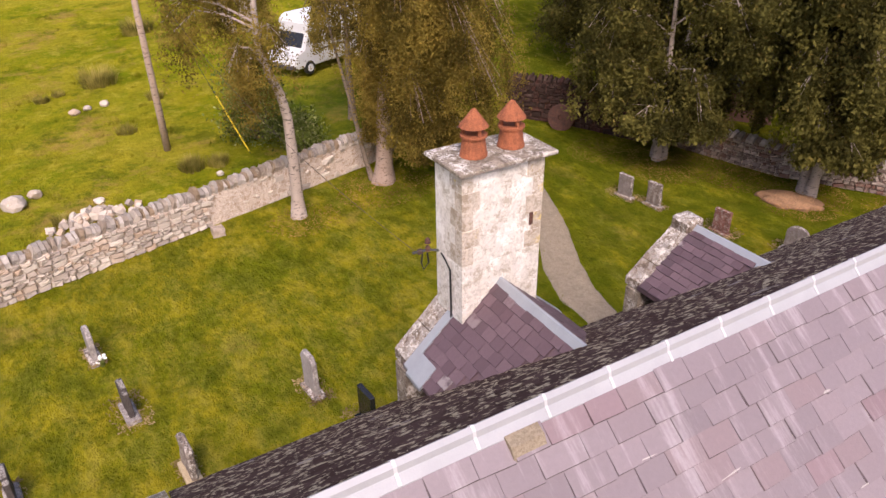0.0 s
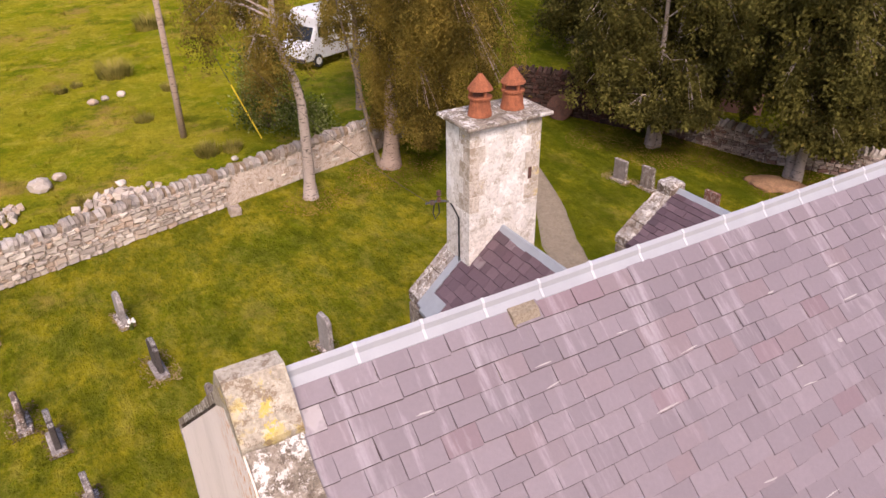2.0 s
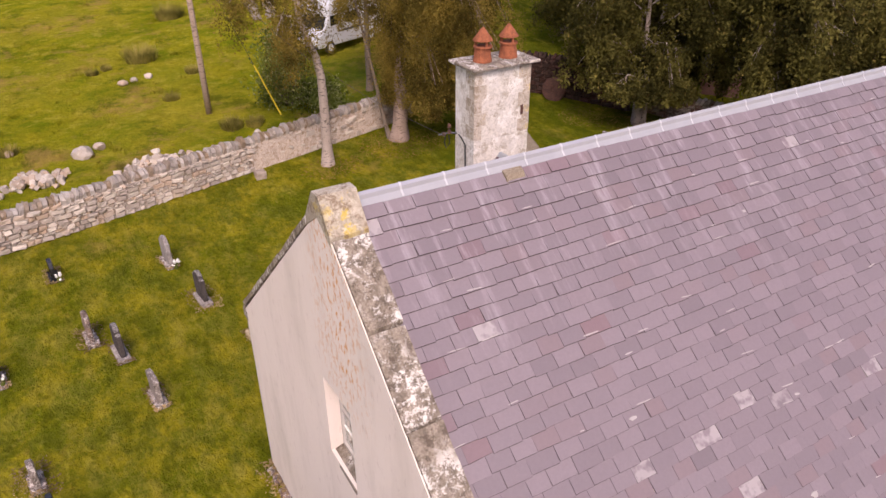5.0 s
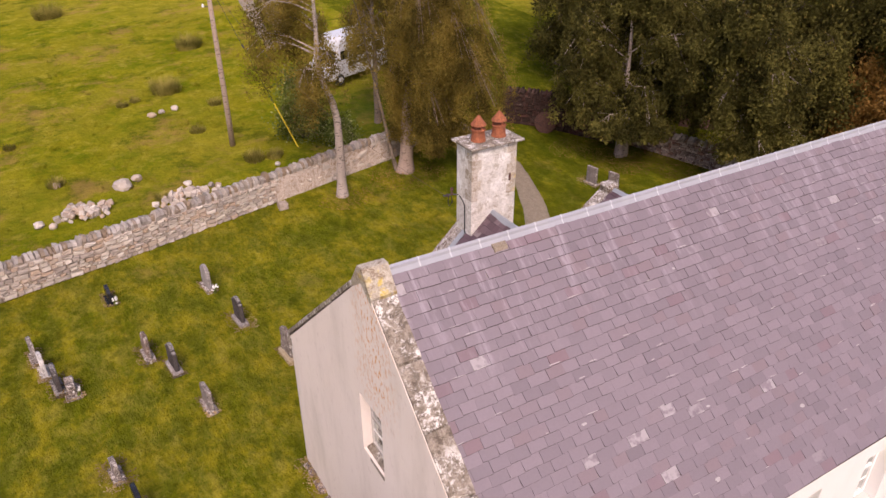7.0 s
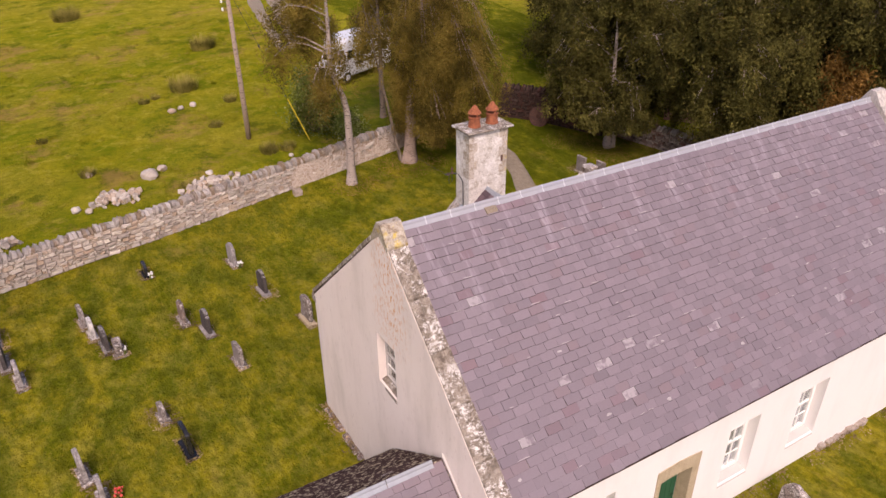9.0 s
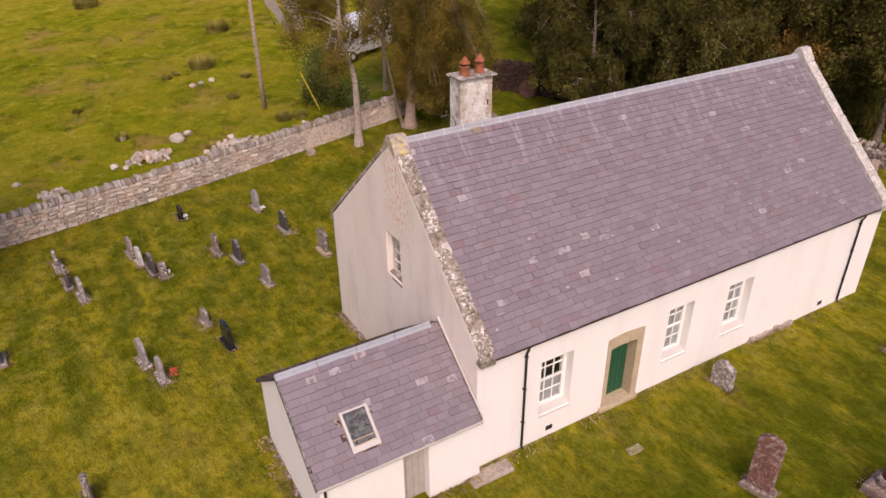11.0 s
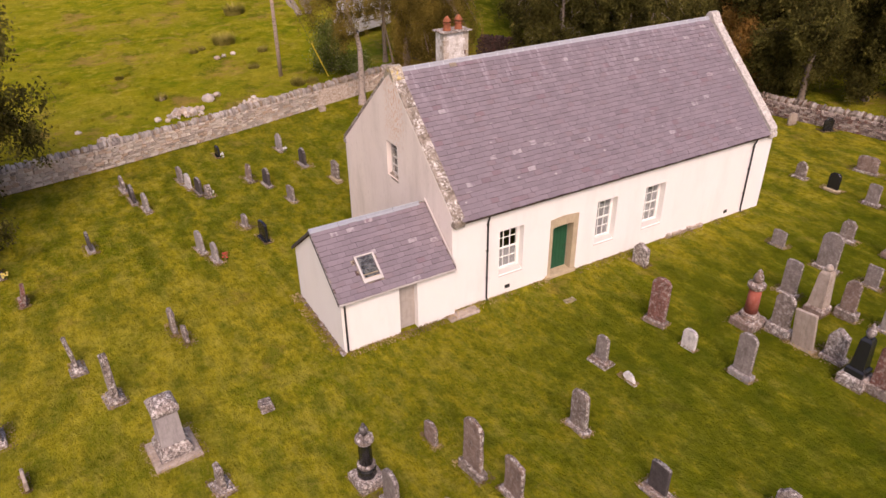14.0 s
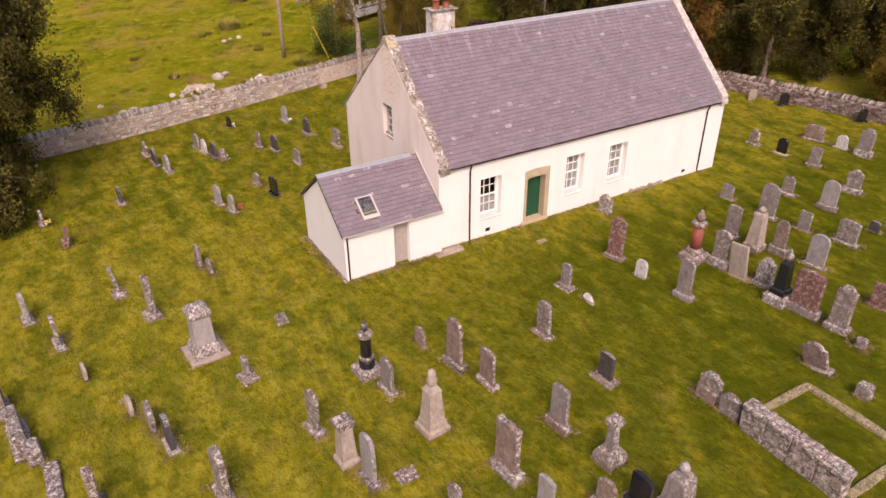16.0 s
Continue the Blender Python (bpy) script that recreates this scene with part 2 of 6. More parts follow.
def field_material():
    n = Nodes("field_grass")
    co = n.coords(world=True)
    big, mid, fine = n.noise(co, 0.09, 4), n.noise(co, 0.6, 5, 0.7), n.noise(co, 5.0, 5, 0.7)
    c = n.mix(n.ramp(mid, 0.35, 0.66), (0.135, 0.165, 0.006), (0.295, 0.262, 0.014))
    c = n.mix(n.math("MULTIPLY", n.ramp(big, 0.44, 0.6), 0.5), c, (0.35, 0.285, 0.03))
    c = n.mix(n.math("MULTIPLY", n.ramp(fine, 0.45, 0.75), 0.55), c, (0.07, 0.09, 0.008))
    c = n.mix(n.math("MULTIPLY", n.ramp(n.noise(co, 1.0, 7, 0.75), 0.52, 0.64), 0.5), c, (0.42, 0.35, 0.05))
    c = n.mix(n.math("MULTIPLY", n.ramp(n.noise(co, 0.45, 6, 0.72), 0.53, 0.62), 0.7), c, (0.08, 0.1, 0.008))
    c = n.mix(n.math("MULTIPLY", n.ramp(n.noise(co, 0.23, 6, 0.75), 0.54, 0.63), 0.55), c, (0.34, 0.2, 0.07))
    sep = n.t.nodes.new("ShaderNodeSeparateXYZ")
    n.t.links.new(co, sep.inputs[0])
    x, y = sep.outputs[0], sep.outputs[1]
    # shaded grass behind the birches, put into the colour as deep green
    tree_shade = n.math("MULTIPLY", n.math("MULTIPLY", n.ramp(x, 7.5, 10.0), n.ramp(n.math("MULTIPLY", x, -1.0), -17.0, -14.0)), n.ramp(n.math("MULTIPLY", y, -1.0), -38.0, -33.0))
    c = n.mix(n.math("MULTIPLY", tree_shade, n.math("MULTIPLY", n.ramp(mid, 0.3, 0.55), 0.8)), c, (0.06, 0.105, 0.01))
    n.bump(fine, 1.0, 0.2)
    return n.done(c, 1.0, spec=0.0)


def leaf_material(name, a, b, c3, share):
    n = Nodes(name)
    r = n.piece_random()
    mean = tuple(0.5 * (u + v) for u, v in zip(a, b))
    c = n.mix(0.42, n.mix(r, a, b), mean)
    c = n.mix(n.ramp(n.math("FRACT", n.math("MULTIPLY", r, 9.7)), 1 - share, 1 - share + 0.04), c, c3)
    # lit clumps and dark gaps of a crown, put into the leaf colour
    clump_light = n.ramp(n.noise(n.coords(world=True), 0.85, 5, 0.62), 0.4, 0.62)
    c = n.mix(clump_light, n.mix(0.6, c, tuple(v * 0.35 for v in a)), n.mix(0.5, c, tuple(min(1, v * 1.9) for v in b)))
    n.link(c, n.b.inputs["Base Color"])
    n.b.inputs["Roughness"].default_value = 0.7
    n.b.inputs["Specular IOR Level"].default_value = 0.08
    tr = n.t.nodes.new("ShaderNodeBsdfTranslucent")
    n.link(c, tr.inputs[0])
    mx = n.t.nodes.new("ShaderNodeMixShader")
    mx.inputs[0].default_value = 0.45
    n.t.links.new(n.b.outputs[0], mx.inputs[1])
    n.t.links.new(tr.outputs[0], mx.inputs[2])
    n.t.links.new(mx.outputs[0], n.t.nodes["Material Output"].inputs[0])
    return n.m


def bark_material(name, a, b, dark):
    n = Nodes(name)
    co = n.coords((1, 1, 0.35))
    c = n.mix(n.noise(co, 6, 5), a, b)
    c = n.mix(n.ramp(n.noise(n.coords((1, 1, 3.0)), 5, 5, 0.7), 0.55, 0.62), c, dark)
    n.bump(n.noise(co, 22, 5, 0.7), 0.8, 0.03)
    return n.done(c, 0.9)


def glass_material():
    n = Nodes("window_glass")
    n.b.inputs["Base Color"].default_value = (0.8, 0.85, 0.85, 1)
    n.b.inputs["Roughness"].default_value = 0.03
    n.b.inputs["Transmission Weight"].default_value = 1.0
    n.b.inputs["IOR"].default_value = 1.45
    return n.m


SLATE = slate_material("purple_slate", (0.196, 0.159, 0.178), (0.246, 0.201, 0.222), (0.222, 0.165, 0.178), 0.42)
# dark edge colour carries the dirt and shadow line under each slate
SLATE_EDGE = plain("slate_dirt_shadow_edge", (0.122, 0.098, 0.106), 0.95, 0, 0.4, 0.1)
# much darker and browner than SLATE; laid on both north slopes
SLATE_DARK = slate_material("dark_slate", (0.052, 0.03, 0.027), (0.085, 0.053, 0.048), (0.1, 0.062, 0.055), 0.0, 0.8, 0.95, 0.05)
SLATE_MID = slate_material("dormer_slate", (0.1, 0.062, 0.074), (0.165, 0.108, 0.124), (0.09, 0.06, 0.07), 0.2)
ZINC_JOINT = plain("zinc_joint", (0.5, 0.5, 0.53), 0.5, 0.0, 0.1)
ZINC = plain("zinc_ridge", (0.35, 0.352, 0.378), 0.5, 0.1, 0.12)
LEAD = plain("lead", (0.33, 0.35, 0.38), 0.55, 0.2, 0.2)
HARL_WHITE = harling("white_harling", (0.83, 0.805, 0.78), (0.79, 0.755, 0.725), 0.13)
HARL_WARM = harling("weathered_harling", (0.82, 0.735, 0.675), (0.75, 0.65, 0.59), 0.35, True)
COPING = speckled("lichened_coping", (0.27, 0.22, 0.17), (0.4, 0.34, 0.28), (0.78, 0.73, 0.68), 0.45, stained=0.55, stain=(0.1, 0.075, 0.055), scale=0.8, crust=0.0, patch=0.6)
PALE_COPING = gravestone("pale_coping_stone", (0.5, 0.45, 0.41), (0.66, 0.61, 0.57), 0.2, 0.35, 1.2)
DORMER_COPING = speckled("white_crusted_coping", (0.2, 0.15, 0.11), (0.36, 0.29, 0.23), (0.74, 0.69, 0.63), 0.5, stained=0.6, stain=(0.08, 0.055, 0.04), scale=0.9, crust=0.3, patch=0.85)
APEX = speckled("ochre_lichened_stone", (0.4, 0.35, 0.27), (0.55, 0.48, 0.4), (0.6, 0.43, 0.06), 0.4, stained=0.25, stain=(0.2, 0.14, 0.09), scale=0.7, spots=(0.6, 0.54, 0.45), crust=0.0, patch=0.4)
SANDSTONE = speckled("buff_sandstone", (0.48, 0.38, 0.25), (0.6, 0.49, 0.34), None, stained=0.2, crust=0.0, stain=(0.25, 0.18, 0.1))
STACK = speckled("weathered_render", (0.68, 0.62, 0.54), (0.8, 0.765, 0.72), (0.84, 0.81, 0.77), 0.6, scale=0.45, stained=0.14, stain=(0.4, 0.34, 0.26), crust=0.0, patch=0.9)
QUOIN = speckled("buff_quoin_stone", (0.52, 0.44, 0.35), (0.68, 0.61, 0.53), (0.6, 0.45, 0.16), 0.3, scale=0.6, stained=0.3, stain=(0.3, 0.23, 0.16), spots=(0.78, 0.74, 0.68), crust=0.0, patch=0.5)
GRANITE = gravestone("grey_granite", (0.2, 0.163, 0.148), (0.3, 0.254, 0.233), 0.16, 0.6, 1.4)
GRANITE_PALE = gravestone("pale_granite", (0.28, 0.245, 0.236), (0.38, 0.34, 0.328), 0.07, 0.42, 1.4)
GRANITE_LICHEN = gravestone("lichened_granite", (0.19, 0.145, 0.122), (0.31, 0.252, 0.22), 0.36, 0.8, 1.35)
SAND_LICHEN = gravestone("lichened_sandstone", (0.19, 0.128, 0.102), (0.31, 0.225, 0.188), 0.16, 0.72, 1.35)
GRANITE_RED = gravestone("red_granite", (0.16, 0.065, 0.048), (0.25, 0.115, 0.09), 0.3, 0.5, 1.4)
RED_POLISHED = gravestone("polished_red_granite", (0.27, 0.07, 0.045), (0.35, 0.1, 0.07), 0.04, 0.06, streak=0.1)
ENCLOSURE = gravestone("weathered_pink_stone", (0.27, 0.2, 0.165), (0.4, 0.32, 0.275), 0.7, 0.8, 1.2)
CRUSTED = gravestone("crusted_plinth_stone", (0.26, 0.205, 0.18), (0.4, 0.335, 0.305), 0.7, 0.75, 1.5, pale=(0.74, 0.69, 0.65))
DIE = gravestone("smooth_grey_granite", (0.33, 0.29, 0.285), (0.4, 0.36, 0.355), 0.04, 0.06)
BLACK = plain("polished_black_granite", (0.018, 0.018, 0.02), 0.25, 0, 0.3, 0.5)
DARK_STONE = speckled("dark_granite", (0.06, 0.052, 0.052), (0.12, 0.1, 0.097), None, stained=0.4, crust=0.35)
PALE_STONE = gravestone("pale_sandstone", (0.35, 0.275, 0.225), (0.46, 0.38, 0.315), 0.08, 0.2)
WHITE_STONE = gravestone("white_marble", (0.56, 0.52, 0.49), (0.68, 0.64, 0.61), 0.25, 0.5)
TERRACOTTA = speckled("terracotta", (0.3, 0.095, 0.045), (0.46, 0.16, 0.08), None, stained=0.4, stain=(0.12, 0.05, 0.03), crust=0.0, scale=2.0)
GREEN_PAINT = plain("green_paint", (0.012, 0.085, 0.04), 0.5, 0, 0.2)
WHITE_PAINT = plain("white_paint", (0.8, 0.78, 0.75), 0.5, 0, 0.05)
BLACK_PAINT = plain("black_iron", (0.015, 0.015, 0.016), 0.45, 0, 0.3)
DOOR_GREY = plain("grey_wood", (0.42, 0.37, 0.33), 0.85, 0, 0.3)
GLASS = glass_material()
DARK_ROOM = plain("dark_interior", (0.05, 0.045, 0.04), 0.9)
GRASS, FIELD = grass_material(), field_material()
BIRCH = bark_material("birch_bark", (0.42, 0.35, 0.3), (0.28, 0.22, 0.19), (0.1, 0.08, 0.065))
BIRCH_OLD = bark_material("old_birch_bark", (0.24, 0.17, 0.135), (0.33, 0.25, 0.2), (0.09, 0.065, 0.05))
BARK = bark_material("dark_bark", (0.13, 0.1, 0.075), (0.2, 0.155, 0.12), (0.05, 0.04, 0.03))
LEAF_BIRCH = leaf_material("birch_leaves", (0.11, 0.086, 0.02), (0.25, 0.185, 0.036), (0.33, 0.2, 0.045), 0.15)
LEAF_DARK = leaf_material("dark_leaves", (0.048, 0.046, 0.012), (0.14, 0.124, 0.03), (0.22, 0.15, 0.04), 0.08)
LEAF_GREEN = leaf_material("shrub_leaves", (0.08, 0.105, 0.02), (0.17, 0.2, 0.045), (0.45, 0.43, 0.22), 0.2)
LEAF_GOLD = leaf_material("golden_leaves", (0.2, 0.14, 0.02), (0.3, 0.19, 0.035), (0.36, 0.2, 0.04), 0.2)
LEAF_RUST = leaf_material("rust_leaves", (0.22, 0.11, 0.025), (0.3, 0.17, 0.045), (0.12, 0.08, 0.02), 0.2)
GRAVEL = speckled("gravel", (0.24, 0.19, 0.135), (0.36, 0.3, 0.225), None, stained=0.25, stain=(0.13, 0.1, 0.07), crust=0.0)
SOIL = speckled("bare_soil", (0.26, 0.145, 0.08), (0.4, 0.23, 0.13), None, stained=0.3, crust=0.0)
WOOD_POLE = bark_material("pole_wood", (0.26, 0.19, 0.14), (0.34, 0.26, 0.2), (0.14, 0.1, 0.08))
YELLOW = plain("yellow_plastic", (0.75, 0.55, 0.03), 0.5)
SHED_WOOD = plain("brown_boards", (0.2, 0.1, 0.078), 0.85, 0, 0.3)
FELT = plain("roofing_felt", (0.045, 0.042, 0.045), 0.9, 0, 0.3)
VAN_WHITE = plain("van_paint", (0.62, 0.62, 0.64), 0.3, 0, 0.04)
RUBBER = plain("rubber", (0.02, 0.02, 0.02), 0.8)
FLOWER_WHITE = plain("white_petals", (0.8, 0.78, 0.72), 0.7)
FLOWER_RED = plain("red_petals", (0.6, 0.08, 0.06), 0.7)
FLOWER_YELLOW = plain("yellow_petals", (0.75, 0.6, 0.15), 0.7)


def rubble_material(name, lo, hi, warm, lichen):
    n = Nodes(name)
    r = n.piece_random()
    co = n.coords(world=True)
    c = n.mix(r, lo, hi)
    c = n.mix(n.ramp(n.math("FRACT", n.math("MULTIPLY", r, 5.3)), 0.6, 0.9), c, warm)
    c = n.mix(n.math("MULTIPLY", n.noise(co, 16, 5, 0.7), 0.5), c, tuple(v * 0.5 for v in lo))
    c = n.mix(n.math("MULTIPLY", n.ramp(n.noise(co, 6, 5, 0.7), 0.58, 0.66), lichen), c, (0.6, 0.56, 0.48))
    n.bump(n.noise(co, 30, 5, 0.7), 0.5, 0.02)
    return n.done(c, 0.9, spec=0.2)


RUBBLE = rubble_material("rubble_stone", (0.34, 0.285, 0.245), (0.7, 0.62, 0.54), (0.5, 0.37, 0.27), 0.5)
RUBBLE_DARK = rubble_material("pink_rubble", (0.14, 0.095, 0.085), (0.5, 0.42, 0.37), (0.2, 0.11, 0.085), 0.55)
MOSS = rubble_material("mossy_cope_stone", (0.12, 0.09, 0.07), (0.52, 0.46, 0.41), (0.16, 0.1, 0.07), 0.3)
# reddish stone, blackened to stand for the deep shade under the trees
RUBBLE_SHADED_RED = rubble_material("shaded_red_rubble", (0.035, 0.02, 0.016), (0.08, 0.046, 0.037), (0.08, 0.035, 0.027), 0.06)
COPE = rubble_material("cope_stone", (0.27, 0.235, 0.21), (0.58, 0.52, 0.47), (0.28, 0.2, 0.13), 0.4)
MORTAR = speckled("lime_mortar", (0.55, 0.45, 0.38), (0.72, 0.61, 0.53), (0.7, 0.6, 0.52), 0.1, scale=0.7, stained=0.3, stain=(0.3, 0.2, 0.13), crust=0.0)
SAND_MOSS = speckled("mossy_stone", (0.3, 0.24, 0.12), (0.46, 0.38, 0.2), (0.5, 0.45, 0.36), 0.0, stained=0.5, crust=0.0)
PANE_GREY = plain("pane_grey", (0.4, 0.37, 0.38), 0.9, 0, 0.15)
MILL = speckled("dark_red_stone", (0.1, 0.045, 0.035), (0.16, 0.08, 0.06), None, stained=0.5, crust=0.0)
SILL = plain("grey_sill", (0.52, 0.48, 0.45), 0.8, 0, 0.1)
GUTTER = plain("rusty_gutter", (0.07, 0.045, 0.035), 0.8, 0, 0.35)


# ---- building blocks ----
def part(name, bm, material, parent=None, label="", smooth=False, m=None):
    me = bpy.data.meshes.new(name)
    bm.to_mesh(me)
    bm.free()
    me.materials.append(material)
    if smooth:
        me.shade_smooth()
    ob = new(name, me)
    if parent is not None:
        ob.parent = parent
    if m is not None:
        ob.matrix_basis = m
    return tagged(ob, label)


def arrays(name, verts, faces, material, parent=None, label="", smooth=False):
    me = bpy.data.meshes.new(name)
    me.from_pydata([tuple(v) for v in verts], [], [tuple(f) for f in faces])
    me.materials.append(material)
    if smooth:
        me.shade_smooth()
    ob = new(name, me)
    if parent is not None:
        ob.parent = parent
    return tagged(ob, label)


def box(bm, x0, x1, y0, y1, z0, z1, bevel=0.0):
    r = bmesh.ops.create_cube(bm, size=1)
    for v in r["verts"]:
        v.co = Vector((x0 + (v.co.x + 0.5) * (x1 - x0), y0 + (v.co.y + 0.5) * (y1 - y0), z0 + (v.co.z + 0.5) * (z1 - z0)))
    if bevel:
        es = list({e for v in r["verts"] for e in v.link_edges})
        bmesh.ops.bevel(bm, geom=es, offset=bevel, segments=1, affect="EDGES")
    return bm


def boxes(*rows, bevel=0.0):
    bm = bmesh.new()
    for r in rows:
        box(bm, *r, bevel=bevel)
    return bm


def extruded(loops, to3d, a, b):
    """A flat outline with holes, in two coordinates, given depth from a to b. to3d(u, v, d) lays it into space."""
    bm = bmesh.new()
    edges, sides = [], []
    for loop in loops:
        vs = [bm.verts.new(to3d(u, v, a)) for u, v in loop]
        edges += [bm.edges.new((vs[i], vs[(i + 1) % len(vs)])) for i in range(len(vs))]
        sides.append(vs)
    if len(loops) == 1:
        bm.faces.new(sides[0])
    else:
        bmesh.ops.triangle_fill(bm, use_beauty=True, use_dissolve=False, edges=edges)
    front = list(bm.faces)
    pair = {}
    for vs, loop in zip(sides, loops):
        for v, (u, w) in zip(vs, loop):
            pair[v] = bm.verts.new(to3d(u, w, b))
    for f in front:
        bm.faces.new([pair[v] for v in reversed(f.verts)])
    for vs in sides:
        for i in range(len(vs)):
            p, q = vs[i], vs[(i + 1) % len(vs)]
            bm.faces.new((p, pair[p], pair[q], q))
    bmesh.ops.recalc_face_normals(bm, faces=bm.faces)
    return bm


def rect(u0, u1, v0, v1):
    return [(u0, v0), (u1, v0), (u1, v1), (u0, v1)]


def lathe(bm, profile, segs=12, x=0.0, y=0.0, square=False):
    """Turns (radius, height) rows round the z axis; square gives four sides."""
    n, turn = (4, math.pi / 4) if square else (segs, 0.0)
    k = math.sqrt(2) if square else 1.0
    rings = [[bm.verts.new((x + k * r * math.cos(turn + 2 * math.pi * i / n), y + k * r * math.sin(turn + 2 * math.pi * i / n), z)) for i in range(n)] for r, z in profile]
    for lo, hi in zip(rings, rings[1:]):
        for i in range(n):
            bm.faces.new((lo[i], lo[(i + 1) % n], hi[(i + 1) % n], hi[i]))
    bm.faces.new(list(reversed(rings[0])))
    bm.faces.new(rings[-1])
    return bm


def tube(bm, points, radii, segs=6):
    """A round bar through points."""
    rings = []
    for i, p in enumerate(points):
        p = Vector(p)
        d = (Vector(points[min(i + 1, len(points) - 1)]) - Vector(points[max(i - 1, 0)])).normalized()
        a = d.cross(Vector((0, 0, 1)) if abs(d.z) < 0.9 else Vector((1, 0, 0))).normalized()
        b = d.cross(a)
        r = radii[i] if isinstance(radii, (list, tuple)) else radii
        rings.append([bm.verts.new(p + r * (math.cos(2 * math.pi * k / segs) * a + math.sin(2 * math.pi * k / segs) * b)) for k in range(segs)])
    for lo, hi in zip(rings, rings[1:]):
        for k in range(segs):
            bm.faces.new((lo[k], lo[(k + 1) % segs], hi[(k + 1) % segs], hi[k]))
    bm.faces.new(rings[0])
    bm.faces.new(list(reversed(rings[-1])))
    return bm


def rough(bm, amount, scale=6.0, seed=0.0):
    """Worn, uneven surface."""
    for v in bm.verts:
        v.co += amount * noise.noise_vector(v.co * scale + Vector((seed, seed * 1.7, seed * 0.3)))
    return bm


def ground(x, y):
    r = 2.0 * math.log1p(math.exp(min(60, (y - 10) / 2.0)))
    if y > 120:
        r = 110 + (y - 120) * 0.3
    return r * (0.03 + 0.0009 * max(-10, min(25, x)))


def wall_line(x):
    """The inner foot of the field wall."""
    return 22.75 + 0.245 * x if x > -3 else 22.0 + 0.17 * (x + 3)


# ---- ground ----
def steps(lo, hi, fine_lo, fine_hi, d):
    a = [fine_lo - 2.0 * 1.5**k for k in range(18) if fine_lo - 2.0 * 1.5**k > lo]
    b = [fine_hi + 2.0 * 1.5**k for k in range(18) if fine_hi + 2.0 * 1.5**k < hi]
    return [lo] + a[::-1] + list(np.arange(fine_lo, fine_hi, d)) + b + [hi]


def build_ground():
    xs, ys = steps(-900, 900, -30, 46, 0.5), steps(-900, 900, -34, 60, 0.5)
    verts, faces, mats = [], [], []
    for y in ys:
        for x in xs:
            z = ground(x, y) - 0.02
            near = 1.0 if -40 < x < 60 and -45 < y < 90 else 0.0
            wild = 1.0 if y > wall_line(x) + 0.6 else 0.35
            inside = -4.7 < x < 17.4 and -0.4 < y < 9.0
            z += near * wild * (0.0 if inside else 0.10 * noise.noise(Vector((x * 0.5, y * 0.5, 0))) + 0.05 * noise.noise(Vector((x * 1.7, y * 1.7, 3))))
            verts.append((x, y, z))
    nx = len(xs)
    for j in range(len(ys) - 1):
        for i in range(nx - 1):
            faces.append((j * nx + i, j * nx + i + 1, (j + 1) * nx + i + 1, (j + 1) * nx + i))
            cx, cy = (xs[i] + xs[i + 1]) / 2, (ys[j] + ys[j + 1]) / 2
            mats.append(1 if (cy > wall_line(cx) + 0.4 and cx < 20) or cx > 34 else 0)
    ob = arrays("ground", verts, faces, GRASS, smooth=True)
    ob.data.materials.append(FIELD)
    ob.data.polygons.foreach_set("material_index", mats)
    return tagged(ob, "mown churchyard grass and rough green field", "ground", kind="structure")


build_ground()


def strip(name, rows, material, lift, label, category):
    """A flat strip laid on the ground: rows of left x, y and right x, y."""
    pts = []
    for a, b in zip(rows, rows[1:]):
        for k in range(6):
            pts.append([a[n] + (b[n] - a[n]) * k / 6 for n in range(4)])
    pts.append(rows[-1])
    bm = bmesh.new()
    lines = []
    for i, (lx, ly, rx, ry) in enumerate(pts):
        row = []
        for k in range(7):
            f = k / 6
            w = 0.08 * noise.noise(Vector((lx * 2, ly * 2, k))) if k in (0, 6) else 0
            x, y = lx + (rx - lx) * f + w, ly + (ry - ly) * f + w
            row.append(bm.verts.new((x, y, ground(x, y) + (lift if 0 < k < 6 else -0.06))))
        lines.append(row)
    for a, b in zip(lines, lines[1:]):
        for k in range(6):
            bm.faces.new((a[k], a[k + 1], b[k + 1], b[k]))
    return tagged(part(name, bm, material, smooth=True), label, category, kind="structure")


strip("path", [(10.2, 9.4, 11.4, 9.2), (11.0, 11.5, 12.1, 11.2), (11.55, 13.2, 12.7, 13.0), (11.6, 14.4, 12.95, 14.2), (12.1, 15.9, 13.5, 15.6),
               (13.3, 17.8, 14.5, 17.4), (14.3, 19.8, 15.3, 19.4), (15.0, 22.0, 16.1, 21.8), (15.2, 24.5, 16.3, 24.5), (15.3, 27.5, 16.4, 27.5), (15.0, 33.0, 16.5, 33.0)],
      GRAVEL, 0.06, "worn grey gravel path across the churchyard grass", "path")
TRACK = [(11.2, 46.6, 12.6, 46.4), (11.6, 49.2, 13.5, 48.8), (13.0, 58.1, 15.5, 56.3), (14.2, 65.3, 17.1, 63.2), (16.0, 80.0, 19.2, 78.0), (18.0, 120.0, 22.0, 118.0)]
for f0, f1 in ((0.0, 0.42), (0.56, 1.0)):
    strip("farm_track", [(a + (c - a) * f0, b + (d - b) * f0, a + (c - a) * f1, b + (d - b) * f1) for a, b, c, d in TRACK],
          GRAVEL, 0.06, "pale gravel wheel track through the field", "farm track")

# ---- church ----
L0, L1, D1 = 0.02, 17.25, 8.85          # length from gable to gable, depth
EAVE, RIDGE_Y, RIDGE_Z = 3.78, 4.37, 8.11
SLOPE = (RIDGE_Z - EAVE) / (RIDGE_Y + 0.14)
